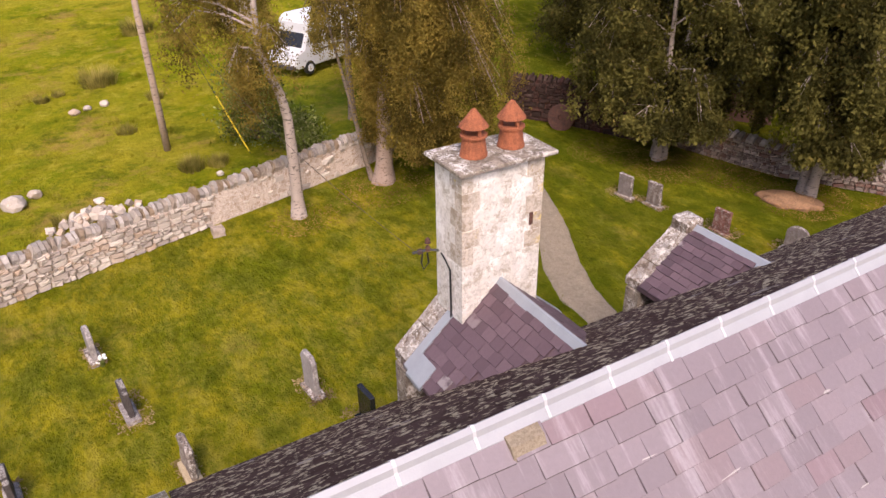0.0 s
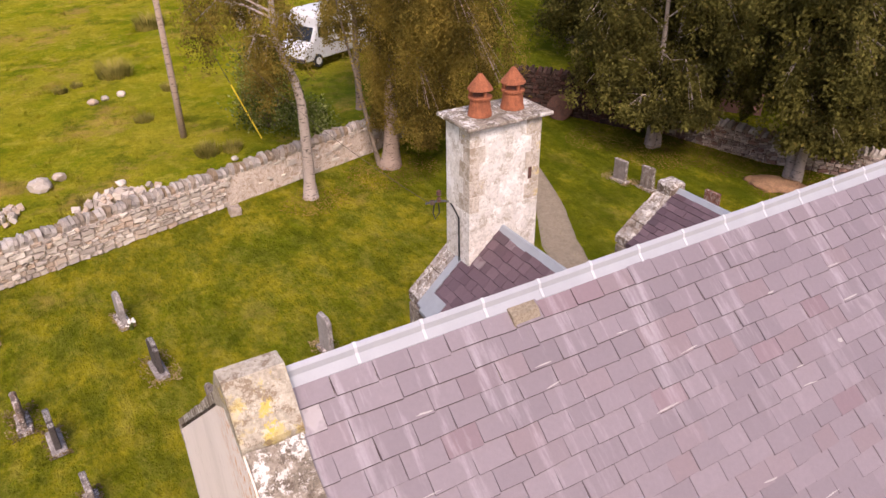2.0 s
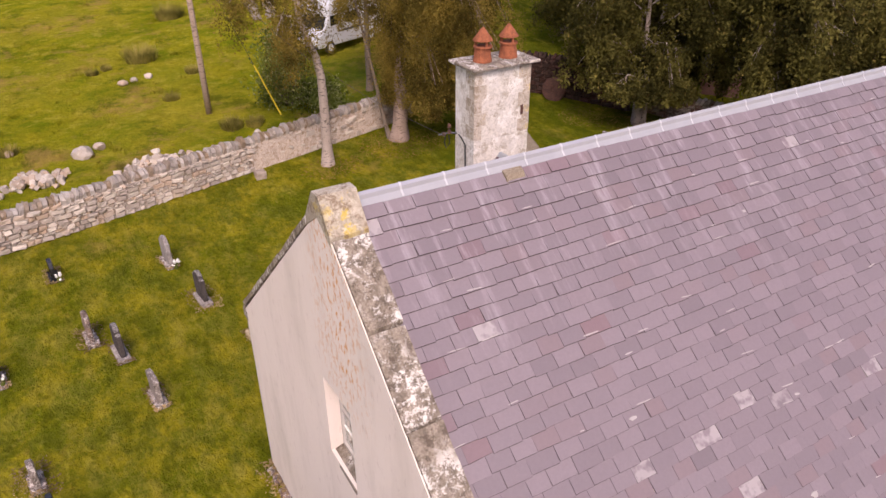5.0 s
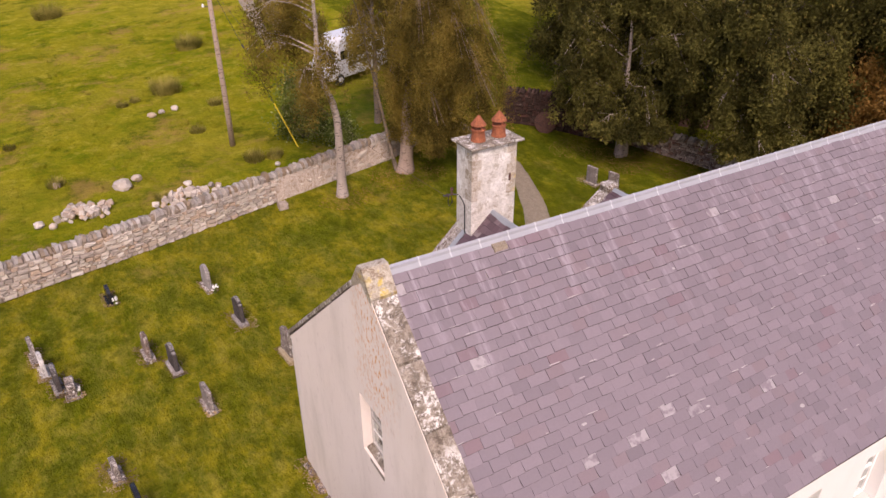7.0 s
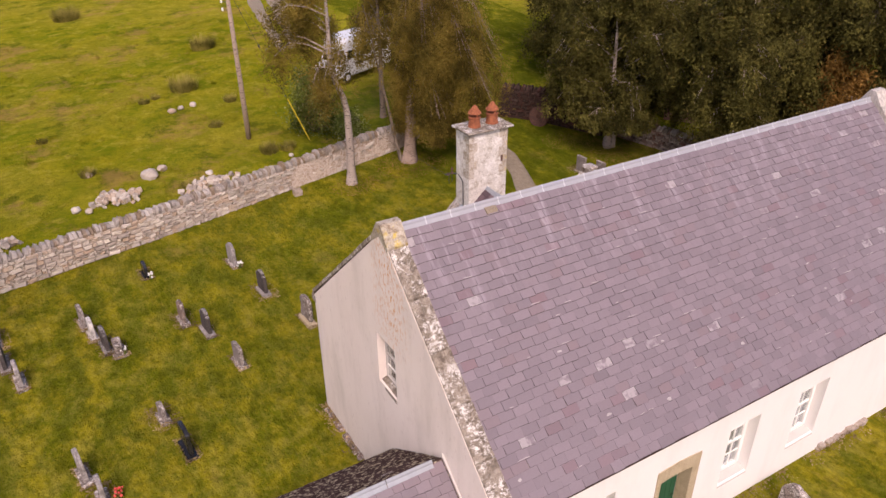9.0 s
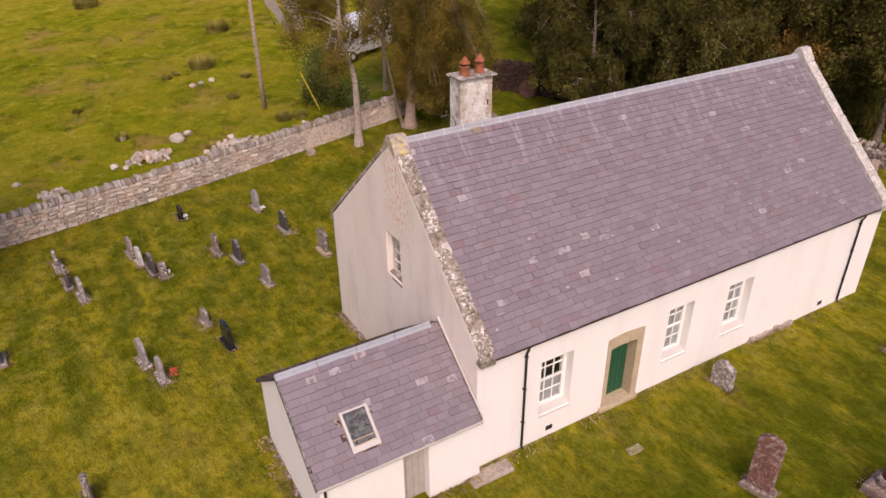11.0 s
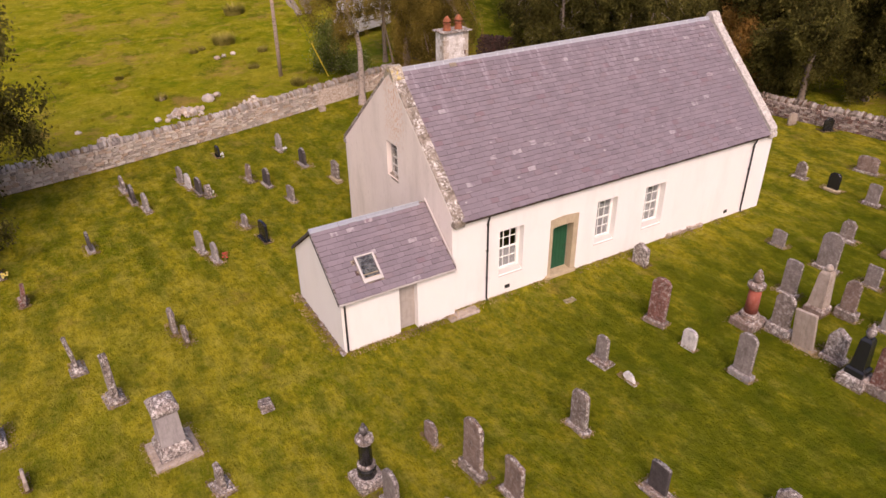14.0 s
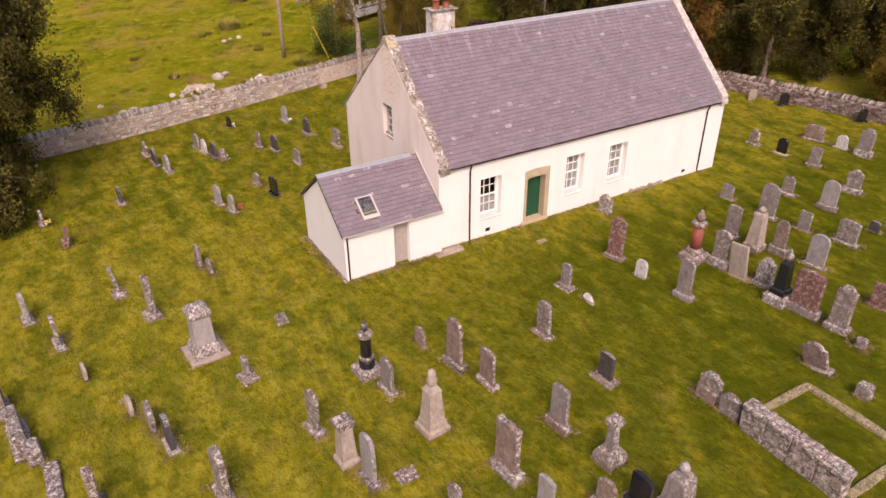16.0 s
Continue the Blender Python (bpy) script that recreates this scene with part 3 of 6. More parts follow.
REAR_Y, REAR_Z = 9.02, 4.03             # rear eave
REAR_SLOPE = (RIDGE_Z - REAR_Z) / (REAR_Y - RIDGE_Y)
church = tagged(new("church"), "long white-harled stone church with purple slate roof on the grass", "church")


def front_plane(u, v, d):
    return (u, d, v)


def gable_plane(u, v, d):
    return (d, u, v)


def west_plane(u, v, d):
    """The west gable stands a little out of square."""
    return (d - 0.022 * u, u, v)


W1, W2, W3 = (2.1, 3.12, 0.98, 2.82), (6.86, 7.84, 0.98, 2.82), (9.5, 10.55, 0.98, 2.82)
DOOR = (4.62, 5.68, 0.1, 2.32)
part("front_wall", extruded([rect(L0, L1, -0.3, EAVE + 0.06), *(rect(a, b + 0.09, c - 0.1, d) for a, b, c, d in (W1, W2, W3)), rect(*DOOR)], front_plane, 0.0, 0.55), HARL_WHITE, church, "bright white harled front wall")
part("rear_wall", extruded([rect(L0 - 0.15, L1, -0.3, REAR_Z + 0.06)], front_plane, D1 - 0.55, D1), HARL_WARM, church, "weathered harled rear wall")
GW = (3.93, 4.83, 3.87, 5.3)
gable_full = [(0.003, -0.3), (D1 - 0.003, -0.3), (D1 - 0.003, REAR_Z + 0.07), (RIDGE_Y, RIDGE_Z - 0.03), (0.003, EAVE + 0.05)]
part("west_gable", extruded([gable_full, rect(*GW)], west_plane, L0 - 0.003, L0 + 0.5), HARL_WARM, church, "weathered beige harled gable with orange lichen streaks")
part("east_gable", extruded([gable_full], gable_plane, L1 - 0.5, L1 + 0.003), HARL_WARM, church)
part("floor", boxes((L0 + 0.5, L1 - 0.5, 0.55, D1 - 0.55, 0.0, 0.1)), DARK_ROOM, church, "dark stone floor inside")

# roof: boarding under the slates, slates as pieces further down
fe, re = (-0.14, EAVE), (REAR_Y, REAR_Z)
deck = [fe, (RIDGE_Y, RIDGE_Z), re, (re[0], re[1] - 0.07), (RIDGE_Y, RIDGE_Z - 0.09), (fe[0], fe[1] - 0.07)]
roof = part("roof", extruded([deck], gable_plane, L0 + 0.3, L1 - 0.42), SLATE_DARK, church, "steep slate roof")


# ridge: zinc pieces with raised joints
def ridge_cap(u0, u1, y, z, wing, slope, material, parent, name="ridge_piece"):
    dz = wing * slope
    prof = [(-wing, -dz), (-0.045, -0.045 * slope + 0.004), (-0.035, 0.012), (0, 0.045), (0.035, 0.012), (0.045, -0.045 * slope + 0.004), (wing, -dz), (wing, -dz - 0.025), (0, -0.03), (-wing, -dz - 0.025)]
    return part(name, extruded([[(y + p, z + q) for p, q in prof]], gable_plane, u0, u1), material, parent)


u = L0 + 0.36
k = 0
while u < L1 - 0.55:
    u2 = min(u + 0.62, L1 - 0.5)
    ridge_cap(u, u2 - 0.002, RIDGE_Y, RIDGE_Z + 0.045, 0.105, SLOPE, ZINC, church)
    if k:
        ridge_cap(u - 0.013, u + 0.013, RIDGE_Y, RIDGE_Z + 0.053, 0.104, SLOPE, ZINC_JOINT, church, "ridge_joint")
    u, k = u2, k + 1


# skews: sloping coping stones on the gables
def skew(x0, x1, y_a, z_a, y_b, z_b, n, thick, material, parent, seed, axis=gable_plane):
    for i in range(n):
        f0, f1 = i / n + 0.004, (i + 1) / n - 0.004
        p = [(y_a + (y_b - y_a) * f0, z_a + (z_b - z_a) * f0), (y_a + (y_b - y_a) * f1, z_a + (z_b - z_a) * f1)]
        j = 0.02 * noise.noise(Vector((i * 3.1, seed, 0)))
        loop = [p[0], p[1], (p[1][0], p[1][1] + thick + j), (p[0][0], p[0][1] + thick + j)]
        bm = extruded([loop], axis, x0, x1)
        bmesh.ops.subdivide_edges(bm, edges=list(bm.edges), cuts=3, use_grid_fill=True)
        part("coping_stone", rough(bm, 0.012, 5, seed + i), material, parent)


zs = lambda y: EAVE + 0.0 + SLOPE * (y + 0.14)
for x0, x1, sd in ((L0 + 0.005, L0 + 0.45, 1), (L1 - 0.42, L1 + 0.03, 2)):
    gp = west_plane if sd == 1 else gable_plane
    m_ = COPING if sd == 1 else PALE_COPING
    SK = 0.12 if sd == 1 else 0.19
    skew(x0, x1, -0.12, zs(-0.12), RIDGE_Y - 0.38, zs(RIDGE_Y - 0.38), 5, SK, m_, church, sd, gp)
    skew(x0, x1, REAR_Y - 0.02, REAR_Z + 0.02, RIDGE_Y + 0.38, RIDGE_Z - 0.38 * REAR_SLOPE, 5, SK, m_, church, sd + 5, gp)
    za, up_ = zs(RIDGE_Y - 0.37), SK + 0.08
    apex = [(RIDGE_Y - 0.37, za), (RIDGE_Y, zs(RIDGE_Y) - 0.1), (RIDGE_Y + 0.37, za), (RIDGE_Y + 0.37, za + SK + 0.02), (RIDGE_Y + 0.09, RIDGE_Z + up_), (RIDGE_Y - 0.09, RIDGE_Z + up_), (RIDGE_Y - 0.37, za + SK + 0.02)]
    part("apex_stone", extruded([apex], gp, x0 - 0.02, x1 + 0.02), APEX if sd == 1 else m_, church, "ochre-lichened apex stone of the gable")
    for s in (-1, 1):
        y0, ze = ((REAR_Y - 0.1, REAR_Z) if s > 0 else (-0.02, EAVE))
        sh = 0.022 * y0 if sd == 1 else 0.0
        part("skewputt", boxes((x0 - 0.01 - sh, x1 + 0.01 - sh, y0 - 0.16, y0 + 0.16, ze - 0.22, ze + 0.04), bevel=0.03), m_, church)


# the harling runs up over the outer side of the west coping
part("verge", extruded([[(0.003, EAVE - 0.08), (RIDGE_Y - 0.3, zs(RIDGE_Y - 0.3) - 0.2), (RIDGE_Y - 0.3, zs(RIDGE_Y - 0.3) + 0.07), (0.003, zs(0.003) + 0.07)]], west_plane, L0 - 0.012, L0 + 0.002), HARL_WARM, church, "weathered harling up to the top of the coping")


# windows
def sash_window(w, h, parent, m, cols=3, rows=4, pale=True, sill=True, t=0.06, paint=None):
    """A sash window in its own plane: x across, z up, y inwards."""
    bm = extruded([rect(0, w, 0, h), rect(t, w - t, t * 1.5, h - t)], lambda u, v, d: (u, d, v), 0, 0.09)
    box(bm, t, w - t, 0.01, 0.075, h / 2 - 0.03, h / 2 + 0.03)
    win = part("window", bm, paint or WHITE_PAINT, parent, "white painted sash window with small panes", m=m)
    bars = bmesh.new()
    iw = w - 2 * t
    for i in range(1, cols):
        x = t + iw * i / cols
        box(bars, x - 0.014, x + 0.014, 0.02, 0.06, t, h - t)
    zz = [t * 1.5 + (h - t * 2.5) * j / rows for j in range(rows + 1)]
    for z in zz[1:-1]:
        box(bars, t, w - t, 0.022, 0.058, z - 0.014, z + 0.014)
    part("glazing_bars", bars, WHITE_PAINT, win)
    for i in range(cols):
        for j in range(rows):
            p = part("pane", boxes((t + iw * i / cols + 0.008, t + iw * (i + 1) / cols - 0.008, 0.036, 0.042, zz[j] + 0.008, zz[j + 1] - 0.008)), GLASS, win)
            p.visible_shadow = False
    # plain panel added so that the panes read pale grey
    part("pane_backing", boxes((t * 0.9, w - t * 0.9, 0.13, 0.14, 0.05, h * (0.97 if pale else 0.48))), PANE_GREY, win, "pale panel added behind the panes") if pale is not None else None
    if sill:
        part("window_sill", boxes((0.004, w - 0.004, -0.2, 0.0, -0.06, 0.012), bevel=0.005), SILL, win, "plain grey sill")
    return win


for x0, x1, z0, z1 in (W1, W2, W3):
    win_ = sash_window(x1 - x0, z1 - z0, church, pose(x0, 0.25, z0), pale=x0 > 4, sill=False)
    part("casing", boxes((x1 - x0 + 0.002, x1 - x0 + 0.088, 0.02, 0.12, -0.098, z1 - z0 - 0.002)), WHITE_PAINT, win_)
    # the sill's grey stands for shade on white harling
    part("window_sill", extruded([[(-0.26, -0.13), (0.0, -0.01), (0.02, -0.01), (0.02, -0.16), (-0.26, -0.16)]], lambda u, v, d: (d, u, v), 0.002, x1 - x0 + 0.086), SILL, win_, "sloping harled sill coloured grey for shade")
sash_window(GW[1] - GW[0], GW[3] - GW[2], church, pose(L0 + 0.09, GW[1], GW[2] + 0.02, 0, 0, -88.7), cols=2, pale=None, sill=False, t=0.04, paint=SILL)
part("gable_sill", extruded([[(-0.1, GW[2] - 0.02), (0.09, GW[2] + 0.05), (0.09, GW[2] - 0.1), (-0.1, GW[2] - 0.1)]], lambda u, v, d: (L0 - 0.003 + u, d, v), GW[0] + 0.004, GW[1] - 0.004), COPING, church, "sloping lichened stone sill")
# added panel gives the gable panes the darkness of an unlit room
part("dark_panel", boxes((L0 + 0.22, L0 + 0.24, GW[0] + 0.02, GW[1] - 0.02, GW[2] + 0.02, GW[3] - 0.02)), DARK_ROOM, church, "dark panel standing for the unlit room behind the gable window")
# door with sandstone surround
part("door_surround", extruded([[(4.5, 0.02), (4.64, 0.02), (4.64, 2.25), (4.85, 2.28), (5.15, 2.29), (5.45, 2.28), (5.66, 2.25), (5.66, 0.02), (5.9, 0.02), (5.9, 2.64), (5.15, 2.7), (4.5, 2.64)]], front_plane, -0.02, 0.33), SANDSTONE, church, "buff sandstone door surround with shallow arch")
part("door_step", boxes((4.4, 5.9, -0.12, 0.5, -0.1, 0.12), bevel=0.02), SANDSTONE, church, "worn sandstone door step")
door = part("door", boxes((4.64, 5.66, 0.35, 0.4, 0.12, 2.36)), GREEN_PAINT, church, "green painted timber door")
for i in range(6):
    part("board", boxes((4.645 + i * 0.169, 4.645 + i * 0.169 + 0.163, 0.335, 0.351, 0.125, 2.35), bevel=0.004), GREEN_PAINT, door)
part("handle", tube(bmesh.new(), [(5.55, 0.34, 1.1), (5.55, 0.29, 1.1), (5.47, 0.29, 1.1)], 0.012), BLACK_PAINT, door, "black iron handle")

# gutters, pipes, vents
gut = [(0.0, 0.0), (0.02, -0.06), (0.06, -0.085), (0.1, -0.06), (0.12, 0.0), (0.105, 0.0), (0.06, -0.07), (0.015, 0.0)]
part("gutter", extruded([[(-0.2 + p * 0.85, EAVE - 0.045 + q * 0.85) for p, q in gut]], gable_plane, L0 + 0.47, L1 - 0.52), GUTTER, church, "thin rusty half-round gutter")
for x in (1.52, 15.96):
    bm = tube(bmesh.new(), [(x, -0.15, EAVE - 0.1), (x, -0.13, EAVE - 0.22), (x, -0.06, EAVE - 0.36), (x, -0.06, 0.12), (x, -0.12, 0.03)], 0.036, 8)
    for z in (1.0, 2.2, 3.3):
        box(bm, x - 0.045, x + 0.045, -0.1, 0.0, z - 0.015, z + 0.015)
    part("downpipe", bm, BLACK_PAINT, church, "black cast-iron downpipe")
for x in (2.53, 14.95):
    part("floor_vent", boxes((x - 0.12, x + 0.12, -0.012, 0.01, 0.2, 0.36), bevel=0.004), BLACK_PAINT, church, "small black floor vent")
# rooflight vent stone near the ridge
part("roof_vent", extruded([[(4.14, zs(4.14) - 0.02), (4.14, zs(4.14) + 0.07), (4.18, zs(4.18) + 0.11), (4.27, zs(4.27) + 0.06), (4.27, zs(4.27) - 0.02)]], gable_plane, 2.45, 2.74), GRAVEL, church, "mossy stone vent below the ridge")


# ---- rear dormer gables ----
def rear_y(z):
    return RIDGE_Y + (RIDGE_Z - z) / REAR_SLOPE


def dormer(xc, half, ridge_z, eave_z, label):
    """A gabled wall-head dormer on the rear wall: its front wall, slated roof, lead ridge and coping."""
    d = part("dormer", extruded([[(xc - half, EAVE - 0.4), (xc + half, EAVE - 0.4), (xc + half, eave_z - 0.14), (xc, ridge_z - 0.14), (xc - half, eave_z - 0.14)]], front_plane, D1 - 0.28, D1 + 0.04), COPING, church, label)
    for s in (-1, 1):
        bm = bmesh.new()
        a = [Vector((xc, D1 - 0.22, ridge_z)), Vector((xc, rear_y(ridge_z) - 0.05, ridge_z)), Vector((xc + s * half, rear_y(eave_z) - 0.05, eave_z)), Vector((xc + s * half, D1 - 0.22, eave_z))]
        lo = [bm.verts.new(p - Vector((0, 0, 0.08))) for p in a]
        hi = [bm.verts.new(p) for p in a]
        bm.faces.new(hi)
        bm.faces.new(lo[::-1])
        for i in range(4):
            bm.faces.new((lo[i], lo[(i + 1) % 4], hi[(i + 1) % 4], hi[i]))
        bmesh.ops.recalc_face_normals(bm, faces=bm.faces)
        part("dormer_roof", bm, SLATE_MID, d)
        sl = (ridge_z - eave_z) / half
        skew(D1 - 0.3, D1 + 0.09, xc + s * (half - 0.02), eave_z - 0.1, xc + s * 0.1, ridge_z - 0.1 * sl - 0.1, 3, 0.16, DORMER_COPING, d, xc + s, front_plane)
        # lead valley
        v = bmesh.new()
        b = [Vector((xc + s * 0.02, rear_y(ridge_z) - 0.1, ridge_z + 0.03)), Vector((xc + s * half, rear_y(eave_z) - 0.1, eave_z + 0.05))]
        w = Vector((s * 0.14, -0.12, 0.09))
        q = [b[0] - w * 0.3, b[1] - w * 0.3, b[1] + w, b[0] + w]
        vs = [v.verts.new(p + Vector((0, 0, 0.04))) for p in q] + [v.verts.new(p - Vector((0, 0, 0.03))) for p in q]
        for f in ((0, 1, 2, 3), (7, 6, 5, 4), (0, 4, 5, 1), (1, 5, 6, 2), (2, 6, 7, 3), (3, 7, 4, 0)):
            v.faces.new([vs[i] for i in f])
        bmesh.ops.recalc_face_normals(v, faces=v.faces)
        part("lead_valley", v, LEAD, d, "grey lead valley")
    # lead apron between the coping and the slates, and its lower end
    for s in (-1, 1):
        sl = (ridge_z - eave_z) / half
        lo_, hi_ = (xc + s * (half + 0.03), eave_z - 0.03 * sl + 0.03), (xc + s * 0.1, ridge_z - 0.1 * sl + 0.03)
        if xc > 6 and s < 0:
            continue
        part("lead_apron", extruded([[lo_, hi_, (hi_[0], hi_[1] + 0.05), (lo_[0], lo_[1] + 0.05)]], front_plane, D1 - 0.46, D1 - 0.305), LEAD, d, "pale grey lead apron")
        if s < 0 and xc < 6:
            q = [(half + 0.07, -0.07), (half - 0.2, 0.2)]
            part("lead_outlet", extruded([[(xc - a, eave_z + b * sl + 0.02) for a, b in q] + [(xc - a, eave_z + b * sl + 0.08) for a, b in q[::-1]]], front_plane, D1 - 0.85, D1 - 0.44), LEAD, d, "folded lead outlet sheet")
    sl = (ridge_z - eave_z) / half
    prof = [(-0.12, -0.12 * sl), (-0.02, 0.03), (0.02, 0.03), (0.12, -0.12 * sl), (0.12, -0.12 * sl - 0.03), (0, 0.0), (-0.12, -0.12 * sl - 0.03)]
    part("lead_ridge", extruded([[(xc + p, ridge_z + 0.03 + q) for p, q in prof]], front_plane, rear_y(ridge_z) - 0.15, D1 - 0.3), LEAD, d, "grey lead ridge")
    part("apex_stone", boxes((xc - 0.2, xc + 0.2, D1 - 0.32, D1 + 0.11, ridge_z - 0.22, ridge_z + (0.06 if xc < 6 else 0.14)), bevel=0.05), DORMER_COPING, d)
    return d


DORMERS = ((5.12, 1.35, 6.38, 5.14), (9.56, 1.16, 5.78, 4.9))
for dx, dh, dr, de in DORMERS:
    dormer(dx, dh, dr, de, "gabled wall-head dormer with lichened coping and purple slates")

# chimney on the first dormer gable
stack = part("chimney", boxes((4.49, 5.77, 8.15, 8.84, 6.765, 8.155), bevel=0.006), STACK, church, "tall weathered rendered chimney with lichened stone corners")
part("chimney_base", boxes((4.488, 5.772, 8.148, 8.842, 4.6, 6.763), bevel=0.004), STACK, stack, "lower whitewashed part of the chimney")
qz = 6.79
for i in range(5):
    for x_, s_ in ((4.49, 1), (5.77, -1)):
        a_, b_, h_ = (0.17, 0.3, 0.27) if (i + (s_ > 0)) % 2 else (0.27, 0.18, 0.27)
        xs_ = sorted((x_ - s_ * 0.006, x_ + s_ * a_))
        part("quoin", rough(boxes((*xs_, 8.144, 8.15 + b_, qz, qz + h_ - 0.006), bevel=0.006), 0.004, 9, i + x_), QUOIN, stack)
    qz += 0.268
part("chimney_cap", boxes((4.38, 5.9, 8.02, 8.94, 8.155, 8.215), bevel=0.012), COPING, stack, "flat lichened stone cap")
# dark block on the face stands for the shaded inside of a hole
part("chimney_recess", boxes((5.555, 5.645, 8.14, 8.17, 7.12, 7.34), bevel=0.02), MILL, stack, "small hole drawn as a dark red block")
for x, y in ((4.86, 8.47), (5.46, 8.49)):
    bm = lathe(bmesh.new(), [(0.185, 8.215), (0.185, 8.245), (0.175, 8.265), (0.152, 8.44), (0.156, 8.465), (0.18, 8.475), (0.18, 8.505), (0.152, 8.51), (0.11, 8.51)], 16, x, y)
    pot = part("chimney_pot", bm, TERRACOTTA, stack, "orange terracotta chimney pot", smooth=False)
    cow = lathe(bmesh.new(), [(0.175, 8.6), (0.195, 8.61), (0.18, 8.635), (0.03, 8.83), (0.0, 8.845)], 14, x, y)
    for i in range(3):
        a = 2 * math.pi * i / 3 + 0.5
        px, py = x + 0.135 * math.cos(a), y + 0.135 * math.sin(a)
        box(cow, px - 0.02, px + 0.02, py - 0.02, py + 0.02, 8.5, 8.62)
    part("pot_cowl", cow, TERRACOTTA, pot, "conical terracotta cowl")
# cable bracket on the stack
bm = tube(bmesh.new(), [(4.5, 8.78, 6.75), (4.36, 8.86, 6.76), (4.16, 8.95, 6.72)], 0.02)
tube(bm, [(4.3, 8.9, 6.74), (4.27, 8.9, 6.55), (4.32, 8.92, 6.42), (4.39, 8.9, 6.52), (4.36, 8.88, 6.7)], 0.012)
tube(bm, [(4.485, 8.7, 6.75), (4.462, 8.55, 6.72), (4.462, 8.42, 6.62), (4.458, 8.4, 6.0), (4.46, 8.42, 5.5)], 0.014)
bracket = part("cable_bracket", bm, BLACK_PAINT, stack, "iron cable bracket with looped black cable")
for z in (6.74, 6.86):
    part("insulator", lathe(bmesh.new(), [(0.02, z), (0.045, z + 0.01), (0.03, z + 0.04), (0.04, z + 0.06), (0.02, z + 0.09)], 10, 4.36, 8.86), MILL, bracket, "brown ceramic insulator")
part("junction_box", boxes((4.22, 4.3, 8.88, 8.94, 6.7, 6.77), bevel=0.008), GUTTER, bracket, "dark junction box")

# ---- vestry ----
VX0, VX1, VY0, VY1, VE, VR = -4.5, L0 - 0.04, -0.25, 4.05, 2.13, 3.84
vestry = tagged(new("vestry"), "small white-harled vestry with slate roof against the church gable", "outbuilding")
VS = (VR - VE) / ((VY1 - VY0) / 2 + 0.11)
vc = (VY0 + VY1) / 2
VD = (-2.3, -1.58, 0.0, 1.95)
part("front_wall", extruded([[(VX0, -0.3), (VD[0], -0.3), (VD[0], VD[3]), (VD[1], VD[3]), (VD[1], -0.3), (VX1 - 0.004, -0.3), (VX1 - 0.004, VE), (VX0, VE)]], front_plane, VY0, VY0 + 0.4), HARL_WHITE, vestry)
part("rear_wall", extruded([rect(VX0, VX1 - 0.004, -0.3, VE)], front_plane, VY1 - 0.4, VY1), HARL_WHITE, vestry)
part("end_wall", extruded([[(VY0 + 0.003, -0.3), (VY1 - 0.003, -0.3), (VY1 - 0.003, VE), (vc, VR - 0.12), (VY0 + 0.003, VE)]], gable_plane, VX0 - 0.003, VX0 + 0.4), HARL_WHITE, vestry, "white harled end wall")
vdeck = [(VY0 - 0.11, VE), (vc, VR), (VY1 + 0.11, VE), (VY1 + 0.11, VE - 0.06), (vc, VR - 0.08), (VY0 - 0.11, VE - 0.06)]
vroof = part("roof", extruded([vdeck], gable_plane, VX0 - 0.08, VX1 - 0.006), SLATE_DARK, vestry)
for i in range(4):
    ridge_cap(VX0 - 0.1 + i * 1.08, VX0 - 0.1 + (i + 1) * 1.08 - 0.02, vc, VR + 0.05, 0.11, VS, LEAD, vestry)
part("fascia", boxes((VX0 - 0.08, VX1 - 0.01, VY0 - 0.13, VY0 - 0.112, VE - 0.09, VE - 0.02)), SILL, vestry, "thin grey fascia board")
for s in (-1, 1):
    y_e = vc + s * (vc - VY0 + 0.11)
    part("bargeboard", extruded([[(y_e, VE - 0.1), (vc, VR - 0.1), (vc, VR + 0.03), (y_e, VE + 0.03)]], gable_plane, VX0 - 0.115, VX0 - 0.085), DARK_STONE, vestry)
part("flashing", extruded([[(VY0 - 0.1, VE + 0.06), (vc, VR + 0.06), (vc, VR + 0.14), (VY0 - 0.1, VE + 0.12)]], gable_plane, VX1 - 0.045, VX1 - 0.004), SILL, vestry, "grey mortar fillet")
vdoor = part("door", boxes((VD[0], VD[1], VY0 + 0.25, VY0 + 0.3, 0.0, VD[3])), DOOR_GREY, vestry, "weathered grey timber door")
for i in range(4):
    part("board", boxes((VD[0] + i * 0.18 + 0.004, VD[0] + i * 0.18 + 0.174, VY0 + 0.235, VY0 + 0.25, 0.02, VD[3] - 0.02), bevel=0.004), DOOR_GREY, vdoor)
bm = tube(bmesh.new(), [(VX0 + 0.12, VY0 - 0.12, VE - 0.05), (VX0 + 0.12, VY0 - 0.05, VE - 0.2), (VX0 + 0.12, VY0 - 0.05, 0.05)], 0.035, 8)
part("downpipe", bm, BLACK_PAINT, vestry, "black downpipe")
part("gutter", extruded([[(VY0 - 0.2 + p * 0.6, VE - 0.04 + q * 0.6) for p, q in gut]], gable_plane, VX0 - 0.08, VX1 - 0.02), SILL, vestry, "thin grey half-round gutter")
# skylight on the front slope
sk = Matrix.Translation((-3.5, VY0 - 0.11, VE)) @ Matrix.Rotation(math.atan(VS), 4, "X")
sky_frame = part("skylight", extruded([rect(0, 0.74, 0.42, 1.45), rect(0.075, 0.665, 0.56, 1.4)], lambda a, b, d: (a, b, d), 0.02, 0.1), SILL, vestry, "pale framed skylight in the slates", m=sk)
